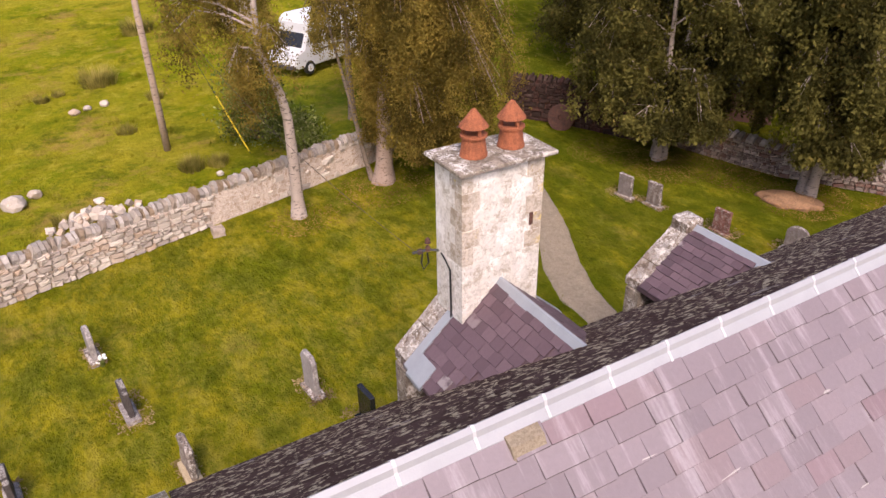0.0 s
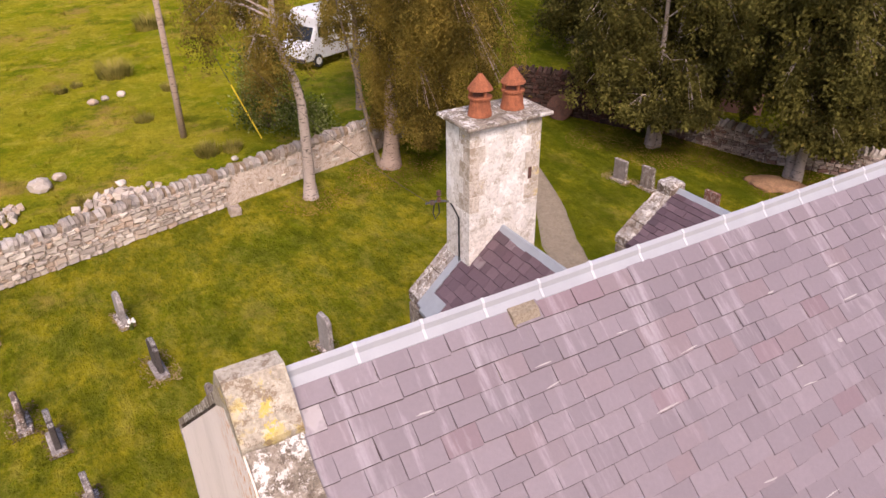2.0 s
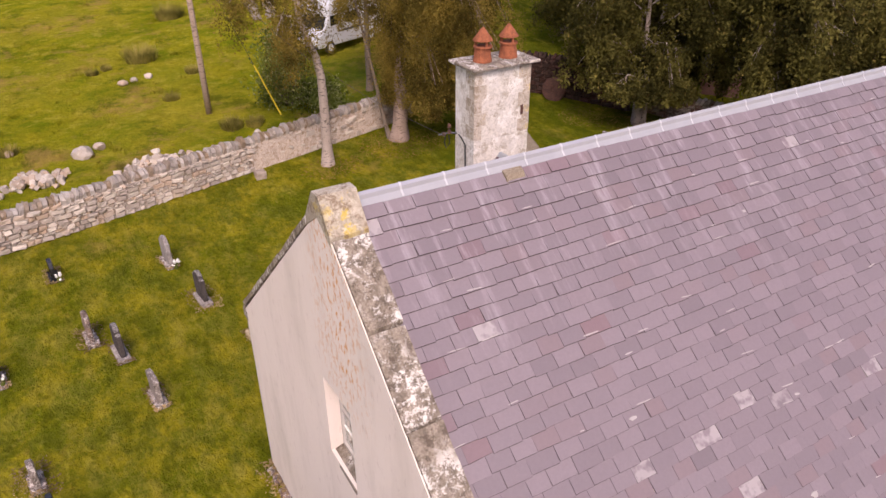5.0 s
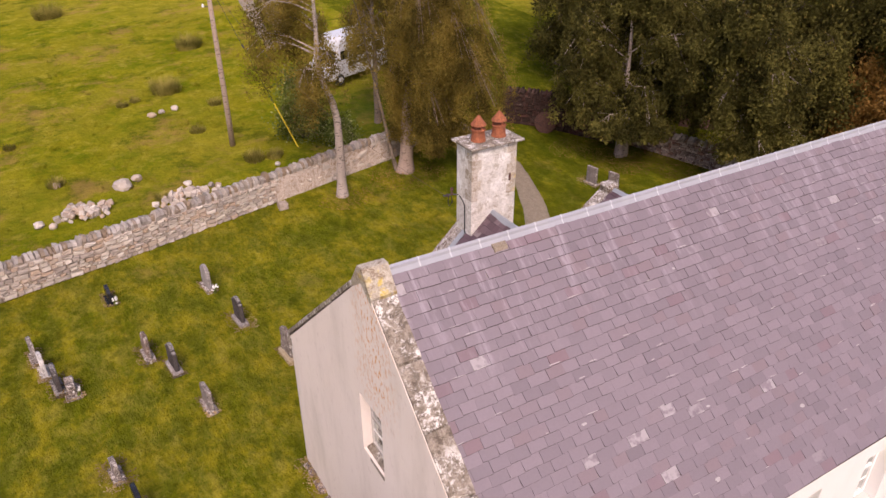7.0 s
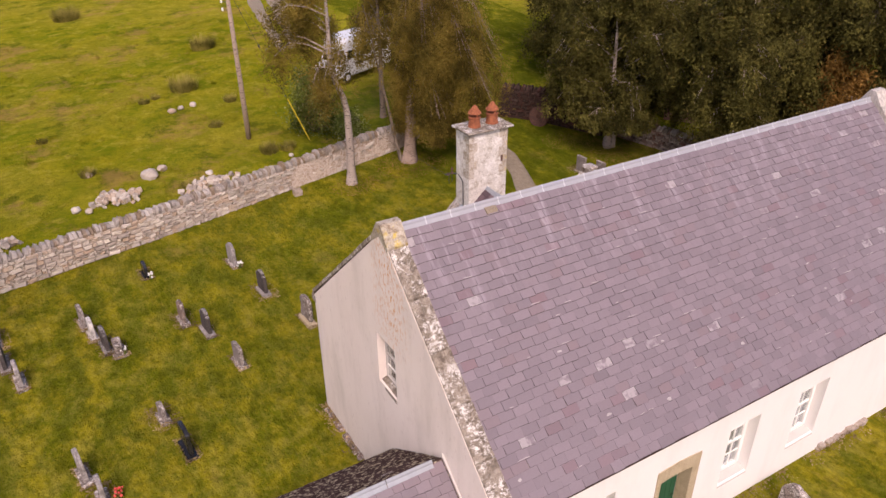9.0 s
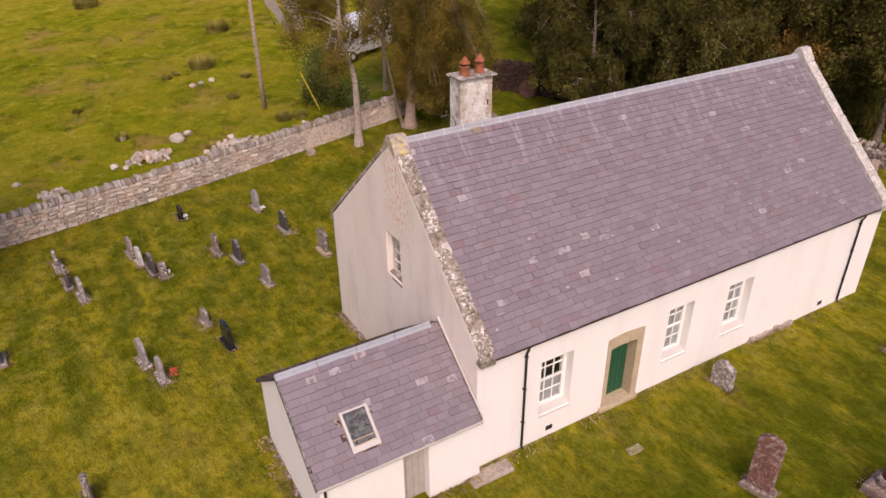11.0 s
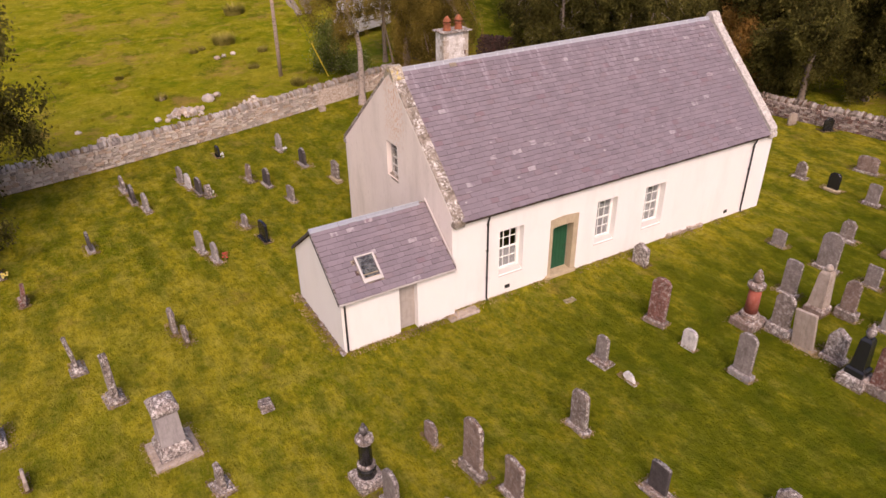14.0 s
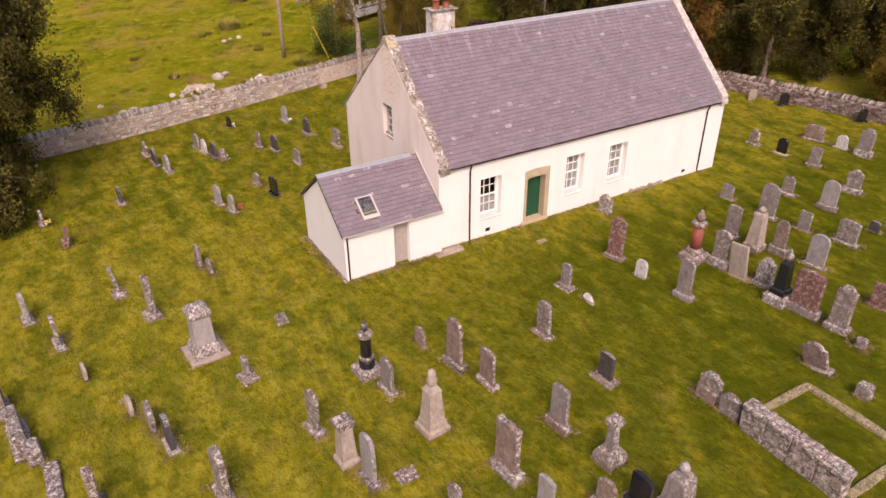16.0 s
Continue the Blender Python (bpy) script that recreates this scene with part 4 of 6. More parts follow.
part("pane", boxes((0.08, 0.66, 0.565, 1.395, 0.05, 0.06)), GLASS, sky_frame)
# added panel stands for the grey that the pane reflects
part("blind", boxes((0.079, 0.661, 0.565, 1.395, 0.03, 0.036)), DARK_STONE, sky_frame, "dark panel added under the skylight pane")
part("glazing_bars", boxes((0.079, 0.661, 0.7, 0.73, 0.045, 0.085), (0.079, 0.661, 0.566, 0.59, 0.045, 0.09)), SANDSTONE, sky_frame)
tagged(part("doorstep_stone", rough(boxes((-0.4, 0.9, -0.62, -0.12, -0.06, 0.07), bevel=0.05), 0.1, 2), PALE_STONE), "pale flat stone slab beside the church wall", "stone slab")


# ---- gravestones ----
def outline(style, w, h):
    """The outline of an upright slab: half widths and heights, foot at zero."""
    a = w / 2
    if style == "round":
        pts = [(a * math.cos(t), h - a * 0.75 + a * 0.75 * math.sin(t)) for t in np.linspace(0, math.pi, 11)]
    elif style == "segment":
        pts = [(a * math.cos(t), h - 0.28 * a + 0.28 * a * math.sin(t)) for t in np.linspace(0, math.pi, 9)]
    elif style == "gothic":
        r = [(a, h - 0.85 * a), (a * 0.93, h - 0.55 * a), (a * 0.7, h - 0.28 * a), (a * 0.38, h - 0.09 * a), (0, h)]
        pts = r + [(-x, z) for x, z in r[-2::-1]]
    elif style == "shouldered":
        r = [(a, h - 0.55 * a), (a * 0.72, h - 0.52 * a), (a * 0.66, h - 0.3 * a), (a * 0.4, h - 0.08 * a), (0, h)]
        pts = r + [(-x, z) for x, z in r[-2::-1]]
    elif style == "angled":
        pts = [(a, h - 0.5 * a), (a * 0.6, h), (-a * 0.6, h), (-a, h - 0.5 * a)]
    elif style == "twin":
        pts = [(a, h - 0.1 * a), (a * 0.8, h), (a * 0.55, h - 0.12 * a), (0.2 * a, h + 0.05 * a), (0, h + 0.1 * a), (-0.3 * a, h), (-a * 0.6, h - 0.1 * a), (-a * 0.8, h + 0.04 * a), (-a, h - 0.1 * a)]
    elif style == "broken":
        pts = [(a, h * 0.72), (a * 0.5, h * 0.95), (a * 0.1, h), (-a * 0.4, h * 0.9), (-a, h * 0.8)]
    else:
        pts = [(a, h), (-a, h)]
    return [(-a, 0.0), (a, 0.0)] + pts


count = [0]
BASES = []      # where stones stand: x, y, half depth, half width, turn


def headstone(x, y, w, h, style="round", material=None, base=0.16, thick=0.13, lean=0.0, rot=None, base_material=None, label="", group="headstones in the churchyard", name="headstone", taper=1.0, slab=0.0):
    """An upright stone with its width along y. base: height of the plinth, 0 for none."""
    count[0] += 1
    i = count[0]
    material = material or GRANITE
    rot = 6 * noise.noise(Vector((i * 1.37, 2.2, 0))) + 6 if rot is None else rot
    g = tagged(new(name), label, "gravestone", group)
    g.matrix_basis = pose(x, y, ground(x, y) - 0.04, 0, lean * 0.6 + 2.0 * noise.noise(Vector((i, 0.5, 7))), rot) @ pose(0, 0, 0, lean)
    low = base if base else 0.0
    loop = [(u * (taper + (1 - taper) * (1 - v / max(h, 0.01))), low + v) for u, v in outline(style, w, max(0.15, h + 0.04 - low))]
    bm = extruded([loop], lambda u, v, d: (d, u, v), -thick / 2, thick / 2)
    BASES.append((x, y, thick / 2 + (0.1 if base else 0.0), w / 2 + (0.1 if base else 0.0), radians(rot)))
    worn = material in (GRANITE_LICHEN, SAND_LICHEN)
    sharp = [e for e in bm.edges if e.calc_face_angle(0) > 0.9]
    bmesh.ops.bevel(bm, geom=sharp, offset=0.018 if not worn else 0.03, segments=1, affect="EDGES")
    bmesh.ops.triangulate(bm, faces=[f for f in bm.faces if len(f.verts) > 4])
    bmesh.ops.subdivide_edges(bm, edges=[e for e in bm.edges if e.calc_length() > 0.15], cuts=2)
    rough(bm, 0.03 if worn else 0.009, 6, i)
    part("slab", bm, material, g)
    if slab:
        sl_ = rough(boxes((-thick / 2 - slab, thick / 2 + slab, -w / 2 - slab * 0.8, w / 2 + slab * 0.8, -0.08, 0.09), bevel=0.02), 0.03, 4, i)
        part("base_slab", sl_, CRUSTED, g)
    if base:
        b = boxes((-thick / 2 - 0.1, thick / 2 + 0.1, -w / 2 - 0.1, w / 2 + 0.1, -0.06, base), bevel=0.025)
        if worn:
            bmesh.ops.subdivide_edges(b, edges=[e for e in b.edges if e.calc_length() > 0.15], cuts=2)
            rough(b, 0.035, 6, i + 0.5)
        part("plinth", b, base_material or (CRUSTED if material in (GRANITE, GRANITE_LICHEN, SAND_LICHEN, GRANITE_PALE) else material), g)
    return g


GR, GP, GL, SL, RD, BK, DK, PS, WH = GRANITE, GRANITE_PALE, GRANITE_LICHEN, SAND_LICHEN, GRANITE_RED, BLACK, DARK_STONE, PALE_STONE, WHITE_STONE
NAMED = {GR: "weathered grey granite headstone standing in the grass", GP: "pale grey granite headstone on the grass", GL: "old grey headstone crusted with white lichen", SL: "brown sandstone headstone with lichen patches",
         RD: "red granite headstone on the churchyard grass", BK: "polished black granite headstone", DK: "dark grey granite headstone on a pale base", PS: "pale sandstone headstone in the grass", WH: "small white marble headstone in the grass"}


def hs(x, y, w, h, style, material, **more):
    more.setdefault("label", NAMED.get(material, NAMED[GL]))
    w = w * 0.9 if 0.6 < w < 1.2 else w
    return headstone(x, y, w, h, style, material, **more)


# west lawn, beyond the vestry
hs(-15.9, 3.45, 0.6, 1.25, "gothic", GP, thick=0.16)
hs(-15.05, 1.2, 0.7, 1.3, "round", GL, base=0.2)
hs(-14.5, -1.1, 0.7, 0.55, "broken", PS, base=0, thick=0.1, lean=6)
hs(-16.9, -1.55, 0.9, 1.45, "round", GL, base=0.15, thick=0.18)
hs(-16.55, -3.3, 1.7, 0.8, "flat", GL, base=0.12, thick=0.35)
hs(-16.2, -4.35, 0.6, 0.6, "flat", GL, base=0, thick=0.4)
hs(-12.65, 3.6, 0.5, 1.3, "gothic", GL, base=0.2, lean=-9, slab=0.2)
hs(-11.8, 1.35, 0.5, 1.85, "gothic", GL, base=0.22, thick=0.22, taper=0.75, slab=0.2)
hs(-9.8, -4.0, 0.42, 0.85, "flat", GL, base=0.12, thick=0.16, slab=0.2)
hs(-13.5, -3.55, 0.85, 0.45, "broken", PS, base=0, thick=0.12, lean=10)
hs(-13.05, -4.65, 0.95, 0.85, "angled", GL, base=0, thick=0.16, lean=5)
hs(-12.7, -5.85, 0.7, 1.2, "round", DK, base=0.12, thick=0.16, base_material=GP)
hs(-11.85, -8.5, 0.8, 1.8, "shouldered", GL, base=0.2, thick=0.2)
hs(-14.9, -7.1, 0.62, 1.45, "shouldered", SL, base=0.15, thick=0.25)
hs(-9.35, 4.2, 0.75, 0.95, "round", GL, base=0, thick=0.16)
hs(-9.1, 3.35, 0.5, 0.62, "round", GL, base=0, thick=0.14)
hs(-14.75, 11.6, 0.6, 0.75, "round", GL, base=0.1)
hs(-14.0, 9.0, 0.6, 0.9, "angled", RD, base=0.1, lean=14)
hs(-11.2, 12.05, 0.6, 0.9, "round", DK, base=0.14, base_material=GP)
hs(-8.95, 17.5, 0.9, 0.85, "shouldered", GL, base=0.12)
hs(-8.75, 16.0, 0.95, 0.9, "round", DK, base=0.12, base_material=GR)
hs(-8.35, 14.75, 0.85, 0.9, "shouldered", GP, base=0.14)
hs(-6.2, 17.1, 0.7, 0.85, "round", GR, base=0.1)
hs(-6.0, 16.25, 0.75, 0.75, "round", WH, base=0.06)
hs(-5.7, 15.3, 0.8, 0.85, "round", DK, base=0.1)
hs(-5.35, 14.85, 0.6, 0.55, "broken", GL, base=0.06, thick=0.25)
hs(-3.65, 19.4, 0.6, 0.58, "angled", BK, base=0.08)
hs(-0.4, 18.45, 0.7, 0.98, "shouldered", GP, base=0.14)
hs(0.05, 15.85, 0.72, 1.0, "shouldered", DK, base=0.14, base_material=GP)
hs(0.85, 13.25, 0.8, 1.1, "round", GL, base=0.16, base_material=SANDSTONE)
hs(-3.05, 15.5, 0.7, 0.92, "shouldered", SL, base=0.1)
hs(-2.45, 14.45, 0.78, 0.95, "shouldered", DK, base=0.12, base_material=GP)
hs(-1.95, 12.2, 0.72, 0.78, "segment", GR, base=0.1)
hs(-4.7, 10.8, 0.5, 0.6, "round", GR, base=0.08)
hs(-4.35, 9.1, 0.85, 0.92, "segment", BK, base=0.1)
hs(-7.05, 9.5, 0.75, 1.0, "round", GP, base=0.12)
hs(-6.7, 8.4, 0.6, 0.85, "round", GP, base=0.12)
hs(4.05, 14.4, 0.6, 1.15, "angled", GP, base=0.1)
hs(4.75, 12.7, 0.7, 1.0, "flat", BK, base=0.1)
hs(17.65, 18.2, 0.6, 0.85, "flat", GR, base=0.1)
hs(18.05, 17.15, 0.66, 0.9, "flat", GL, base=0.1)
hs(18.7, 14.7, 0.6, 0.8, "flat", RD, base=0.06)
hs(19.7, 12.6, 0.8, 0.9, "round", GR, base=0.1)

# south lawn
hs(-6.05, -6.95, 0.75, 1.28, "round", GR, base=0.14)
hs(-4.0, -5.45, 0.6, 0.78, "gothic", SL, base=0)
hs(-3.55, -7.05, 0.85, 1.95, "round", SL, base=0.28, base_material=GL)
hs(-3.1, -8.4, 0.82, 1.42, "segment", SL, base=0.18)
hs(-8.8, -7.5, 0.68, 1.6, "round", GL, base=0.22)
hs(-8.2, -10.1, 0.72, 1.75, "round", GP, base=0.24, base_material=GL)
hs(-4.75, -11.85, 0.95, 1.95, "twin", SL, base=0.35, thick=0.2)
hs(-4.6, -13.4, 0.62, 1.2, "segment", GP, base=0.12)
hs(0.1, -7.25, 0.7, 1.5, "round", GL, base=0.14, thick=0.15)
hs(0.35, -10.25, 0.65, 1.1, "segment", DK, base=0.16, base_material=SL, slab=0.2)
hs(-2.35, -11.15, 0.74, 1.6, "segment", GR, base=0.3, base_material=SL)
hs(-3.1, -14.1, 0.6, 0.95, "shouldered", SL, base=0.1)
hs(-2.35, -14.6, 0.75, 1.15, "segment", BK, base=0.15)
hs(2.62, -12.6, 0.85, 1.0, "shouldered", GL, base=0.0, thick=0.2)
hs(2.45, -12.6, 0.75, 0.45, "segment", SL, base=0.0, thick=0.16, lean=4)
hs(2.5, -13.5, 0.75, 0.85, "broken", GL, base=0.0, thick=0.2)
hs(6.9, -13.5, 0.95, 1.05, "shouldered", SL, base=0.1, thick=0.16, lean=-14)
hs(9.2, -13.6, 0.35, 0.38, "flat", GL, base=0, thick=0.25)
hs(6.85, -15.15, 0.45, 0.5, "flat", GL, base=0, thick=0.35)
hs(6.25, -8.15, 0.7, 1.75, "round", GR, base=0.25, base_material=GP)
hs(11.85, -5.75, 0.7, 1.5, "segment", GR, base=0.12)
hs(9.3, -7.25, 0.78, 1.7, "round", GL, base=0.4)
hs(9.35, -8.2, 0.85, 1.45, "flat", PS, base=0.06, lean=-5)
hs(9.7, -9.15, 0.7, 1.2, "broken", CRUSTED, base=0.15, thick=0.3)
hs(12.25, -7.9, 0.6, 1.65, "shouldered", SL, base=0.4, base_material=GL, taper=0.85)
hs(12.7, -9.35, 0.85, 1.5, "round", GP, base=0.12)
hs(9.3, -11.2, 1.15, 1.8, "segment", RD, base=0.35, base_material=GL, thick=0.22)
hs(9.45, -12.5, 0.75, 1.85, "shouldered", GL, base=0.25, thick=0.25)
hs(17.65, -4.35, 0.6, 1.02, "shouldered", GL, base=0.16)
hs(17.85, -6.4, 0.85, 1.5, "round", GP, base=0.3, base_material=SL)
hs(20.6, -5.9, 0.8, 1.25, "shouldered", GL, base=0.3)
hs(15.1, -7.1, 0.55, 0.9, "flat", GR, base=0.05)
hs(15.6, -8.85, 1.0, 1.12, "segment", GL, base=0.12, thick=0.2)
hs(17.6, -8.9, 0.45, 0.55, "angled", DK, base=0)
hs(14.8, -3.05, 0.6, 0.72, "segment", GR, base=0.06)
hs(14.7, -5.4, 0.92, 1.7, "round", GR, base=0.18)
hs(12.1, -12.5, 0.8, 1.0, "flat", RD, base=0.1)
hs(6.05, -4.5, 0.74, 1.9, "round", RD, base=0.2, base_material=SL, rot=16, thick=0.2)
hs(5.9, -6.2, 0.55, 0.8, "round", WH, base=0)
hs(2.8, -5.2, 0.5, 1.1, "round", GR, base=0.2, base_material=SL, slab=0.2)
hs(2.9, -6.4, 0.65, 0.25, "broken", WH, base=0, lean=30)
hs(8.55, -1.1, 0.8, 0.95, "broken", CRUSTED, base=0, thick=0.22)
hs(21.8, 0.95, 0.65, 0.92, "shouldered", GL, base=0.15)
hs(21.85, -0.85, 0.65, 0.95, "round", BK, base=0.14, base_material=SANDSTONE)
hs(25.4, -0.4, 1.15, 0.9, "segment", SL, base=0.12, thick=0.2)
hs(25.6, -2.05, 0.7, 0.75, "round", WH, base=0.1)
hs(21.9, -2.85, 0.65, 1.1, "segment", GR, base=0.2)
hs(25.5, -3.4, 0.8, 1.6, "shouldered", GR, base=0.4, thick=0.25)
hs(24.3, -6.2, 0.8, 1.3, "round", GL, base=0.2)
hs(28.35, 6.3, 0.7, 0.85, "broken", PS, base=0, lean=-10, rot=80)
hs(29.25, 4.5, 0.7, 0.85, "shouldered", BK, base=0.1, rot=70)
hs(30.6, -0.1, 0.7, 0.85, "shouldered", BK, base=0.12, rot=72)
hs(-6.75, -12.3, 0.5, 1.15, "round", GL, base=0.12)


def monument(name, x, y, parts_, label, rot=5, k=1.0):
    """A memorial of stacked pieces: rows of name, square or round, profile, material."""
    g = tagged(new(name), label, "monument", "monuments in the churchyard")
    g.matrix_basis = pose(x, y, ground(x, y) - 0.04, 0, 0, rot)
    BASES.append((x, y, parts_[0][2][0][0], parts_[0][2][0][0], radians(rot)))
    for nm, square, prof, material in parts_:
        bm = lathe(bmesh.new(), [(r * k, z * k) for r, z in prof], 14, square=square)
        if square:
            bmesh.ops.bevel(bm, geom=[e for e in bm.edges if e.calc_face_angle(0) > 0.5], offset=0.012, segments=1, affect="EDGES")
            if material in (GRANITE_LICHEN, SAND_LICHEN):
                bmesh.ops.subdivide_edges(bm, edges=[e for e in bm.edges if e.calc_length() > 0.2], cuts=2)
                rough(bm, 0.018, 6, x)
        part(nm, bm, material, g, smooth=not square and nm in ("urn", "shaft"))
    return g


mon = monument("pedestal_monument", -10.65, -1.85, (
    ("base", True, [(0.68, 0), (0.66, 0.09), (0.6, 0.12)], PS),
    ("plinth", True, [(0.47, 0.12), (0.46, 0.36), (0.4, 0.47), (0.36, 0.55)], CRUSTED),
    ("die", True, [(0.34, 0.55), (0.31, 1.62)], DIE),
    ("cornice", True, [(0.31, 1.62), (0.37, 1.69), (0.38, 1.82), (0.34, 1.9), (0.26, 1.99), (0.14, 2.05)], CRUSTED)), "tall grey pedestal monument with lichened cornice and stepped base")
monument("urn_column", -6.25, -5.85, (
    ("plinth", True, [(0.4, 0), (0.4, 0.28), (0.34, 0.36)], CRUSTED),
    ("foot", False, [(0.27, 0.36), (0.27, 0.6), (0.23, 0.68)], BK),
    ("ring", False, [(0.24, 0.68), (0.26, 0.71), (0.26, 0.76), (0.2, 0.8)], GL),
    ("shaft", False, [(0.19, 0.8), (0.185, 1.5), (0.2, 1.55)], BK),
    ("capital", False, [(0.21, 1.55), (0.26, 1.62), (0.25, 1.72), (0.1, 1.8)], GL),
    ("urn", False, [(0.06, 1.8), (0.1, 1.9), (0.13, 1.98), (0.1, 2.05), (0.05, 2.1), (0.06, 2.16), (0.02, 2.22)], DK)), "black granite column with urn on a pale plinth")
monument("obelisk", -5.65, -9.2, (
    ("base", True, [(0.38, 0), (0.37, 0.18), (0.33, 0.22)], PS),
    ("plinth", True, [(0.31, 0.22), (0.29, 0.4), (0.27, 0.44)], PS),
    ("shaft", True, [(0.26, 0.44), (0.19, 1.4), (0.21, 1.46), (0.16, 1.56), (0.11, 1.66)], PS),
    ("urn", False, [(0.12, 1.66), (0.15, 1.74), (0.16, 1.86), (0.11, 1.95), (0.13, 2.02), (0.1, 2.14), (0.03, 2.2)], PS)), "pale sandstone obelisk with rounded finial", k=1.06)
monument("broken_column", -1.95, -13.0, (
    ("plinth", True, [(0.34, 0), (0.36, 0.3), (0.3, 0.48), (0.22, 0.6)], GL),
    ("shaft", True, [(0.14, 0.6), (0.11, 1.4)], GR),
    ("capital", True, [(0.12, 1.4), (0.21, 1.5), (0.2, 1.66), (0.1, 1.8)], GL)), "lichened stone shaft monument with carved head")
monument("red_column", 8.85, -6.3, (
    ("plinth", True, [(0.4, 0), (0.4, 0.25), (0.34, 0.34)], SL),
    ("foot", False, [(0.3, 0.34), (0.3, 0.46), (0.24, 0.54)], SL),
    ("shaft", False, [(0.21, 0.54), (0.19, 1.38)], RED_POLISHED),
    ("capital", False, [(0.2, 1.38), (0.27, 1.46), (0.28, 1.55), (0.15, 1.63)], SL),
    ("urn", False, [(0.1, 1.62), (0.16, 1.75), (0.13, 1.88), (0.06, 1.95), (0.08, 2.0), (0.02, 2.08)], SL)), "red granite column with sandstone capital and urn", k=1.15)
monument("black_obelisk", 9.15, -10.25, (
    ("plinth", True, [(0.38, 0), (0.38, 0.35), (0.32, 0.42)], CRUSTED),
    ("foot", True, [(0.27, 0.42), (0.27, 0.6), (0.22, 0.66)], BK),
    ("shaft", True, [(0.2, 0.66), (0.16, 1.6), (0.11, 1.7)], BK),
    ("urn", False, [(0.07, 1.7), (0.14, 1.84), (0.12, 1.96), (0.05, 2.02), (0.06, 2.1), (0.02, 2.18)], GR)), "polished black obelisk with grey urn on a granite plinth", k=1.1)
monument("tall_obelisk", 11.7, -7.1, (
    ("plinth", True, [(0.36, 0), (0.36, 0.3), (0.3, 0.4)], SL),
    ("shaft", True, [(0.28, 0.4), (0.2, 1.75), (0.15, 1.85)], PS),
    ("urn", False, [(0.1, 1.85), (0.16, 1.94), (0.12, 2.04), (0.04, 2.1)], PS)), "tapered pale sandstone obelisk")
monument("carved_pillar", -8.45, -9.1, (
    ("plinth", True, [(0.3, 0), (0.3, 0.2), (0.25, 0.3)], PS),
    ("shaft", True, [(0.23, 0.3), (0.18, 1.35), (0.18, 1.42)], PS),
    ("head", True, [(0.18, 1.42), (0.26, 1.5), (0.26, 1.64), (0.16, 1.74)], GL)), "pale sandstone pillar with dark lichened head")
monument("pinnacle_monument", -1.6, -15.2, (
    ("plinth", True, [(0.42, 0), (0.42, 0.3), (0.36, 0.4)], GL),
    ("shaft", True, [(0.32, 0.4), (0.26, 1.3), (0.14, 1.5)], GR),
    ("finial", False, [(0.1, 1.5), (0.15, 1.62), (0.1, 1.76), (0.03, 1.82)], GP)), "grey granite monument with pale finial")

# burial enclosure: a thick low wall with a sunk grass plot behind kerbs
enc = tagged(new("burial_enclosure"), "lichened stone burial enclosure with low kerbs", "grave enclosure")


def worn_block(x0, x1, y0, y1, z0, z1, material, seed, name, parent, m=None):
    bm = boxes((x0, x1, y0, y1, z0, z1), bevel=0.03)
    bmesh.ops.subdivide_edges(bm, edges=[e for e in bm.edges if e.calc_length() > 0.25], cuts=3)
    return part(name, rough(bm, 0.045, 5, seed), material, parent, m=m)


for i in range(4):
    worn_block(2.33, 2.72, -17.3 + i * 0.83, -17.3 + i * 0.83 + 0.82, -0.05, 0.8, ENCLOSURE, i, "wall_block", enc)
    worn_block(2.28, 2.77, -17.34 + i * 0.84, -17.34 + i * 0.84 + 0.83, 0.8, 0.98, ENCLOSURE, i + 9, "coping_stone", enc)
for x0, x1, y0, y1 in ((2.75, 5.9, -14.05, -13.8), (5.65, 5.95, -17.2, -14.05), (2.75, 5.9, -17.45, -17.2)):
    worn_block(x0, x1, y0, y1, -0.05, 0.09, SAND_MOSS, x0 + y0, "kerb", enc)
tagged(worn_block(-16.05, -15.65, -6.5, -4.8, -0.04, 0.16, GL, 3, "grave_kerb", None), "lichened kerb stone in the grass", "kerb stone")
tagged(worn_block(-7.55, -6.9, -10.7, -10.2, -0.04, 0.05, SL, 4, "ledger_stone", None), "flat mossy ledger stone in the grass", "stone slab")
tagged(worn_block(-7.95, -7.55, -1.75, -1.35, -0.04, 0.28, GL, 5, "low_stone", None), "low lichened boundary stone in the grass", "stone")
tagged(worn_block(4.0, 4.5, -1.9, -1.6, -0.04, 0.03, SAND_MOSS, 6, "flat_stone", None), "flat worn stone in the grass", "stone")
tagged(worn_block(3.9, 4.3, 22.9, 23.25, 0.3, 0.72, PS, 7, "boulder", None), "pale boulder on the grass beside the wall", "boulder")


def flowers(x, y, material, label, n=14, seed=1):
    rnd = random.Random(seed)
    bm = bmesh.new()
    z = ground(x, y)
    for i in range(n):
        px, py, pz = x + rnd.uniform(-0.12, 0.12), y + rnd.uniform(-0.12, 0.12), z + rnd.uniform(0.12, 0.3)
        bmesh.ops.create_icosphere(bm, subdivisions=1, radius=rnd.uniform(0.025, 0.05), matrix=Matrix.Translation((px, py, pz)))
    g = tagged(new("flower_bunch"), label, "flowers", "flowers on graves")
    part("petals", bm, material, g)
    st = bmesh.new()
    for i in range(8):
        tube(st, [(x, y, z), (x + rnd.uniform(-0.1, 0.1), y + rnd.uniform(-0.1, 0.1), z + 0.2)], 0.008, 4)
    lathe(st, [(0.05, z - 0.02), (0.07, z + 0.1)], 8, x, y)
    part("stems", st, LEAF_GREEN, g)


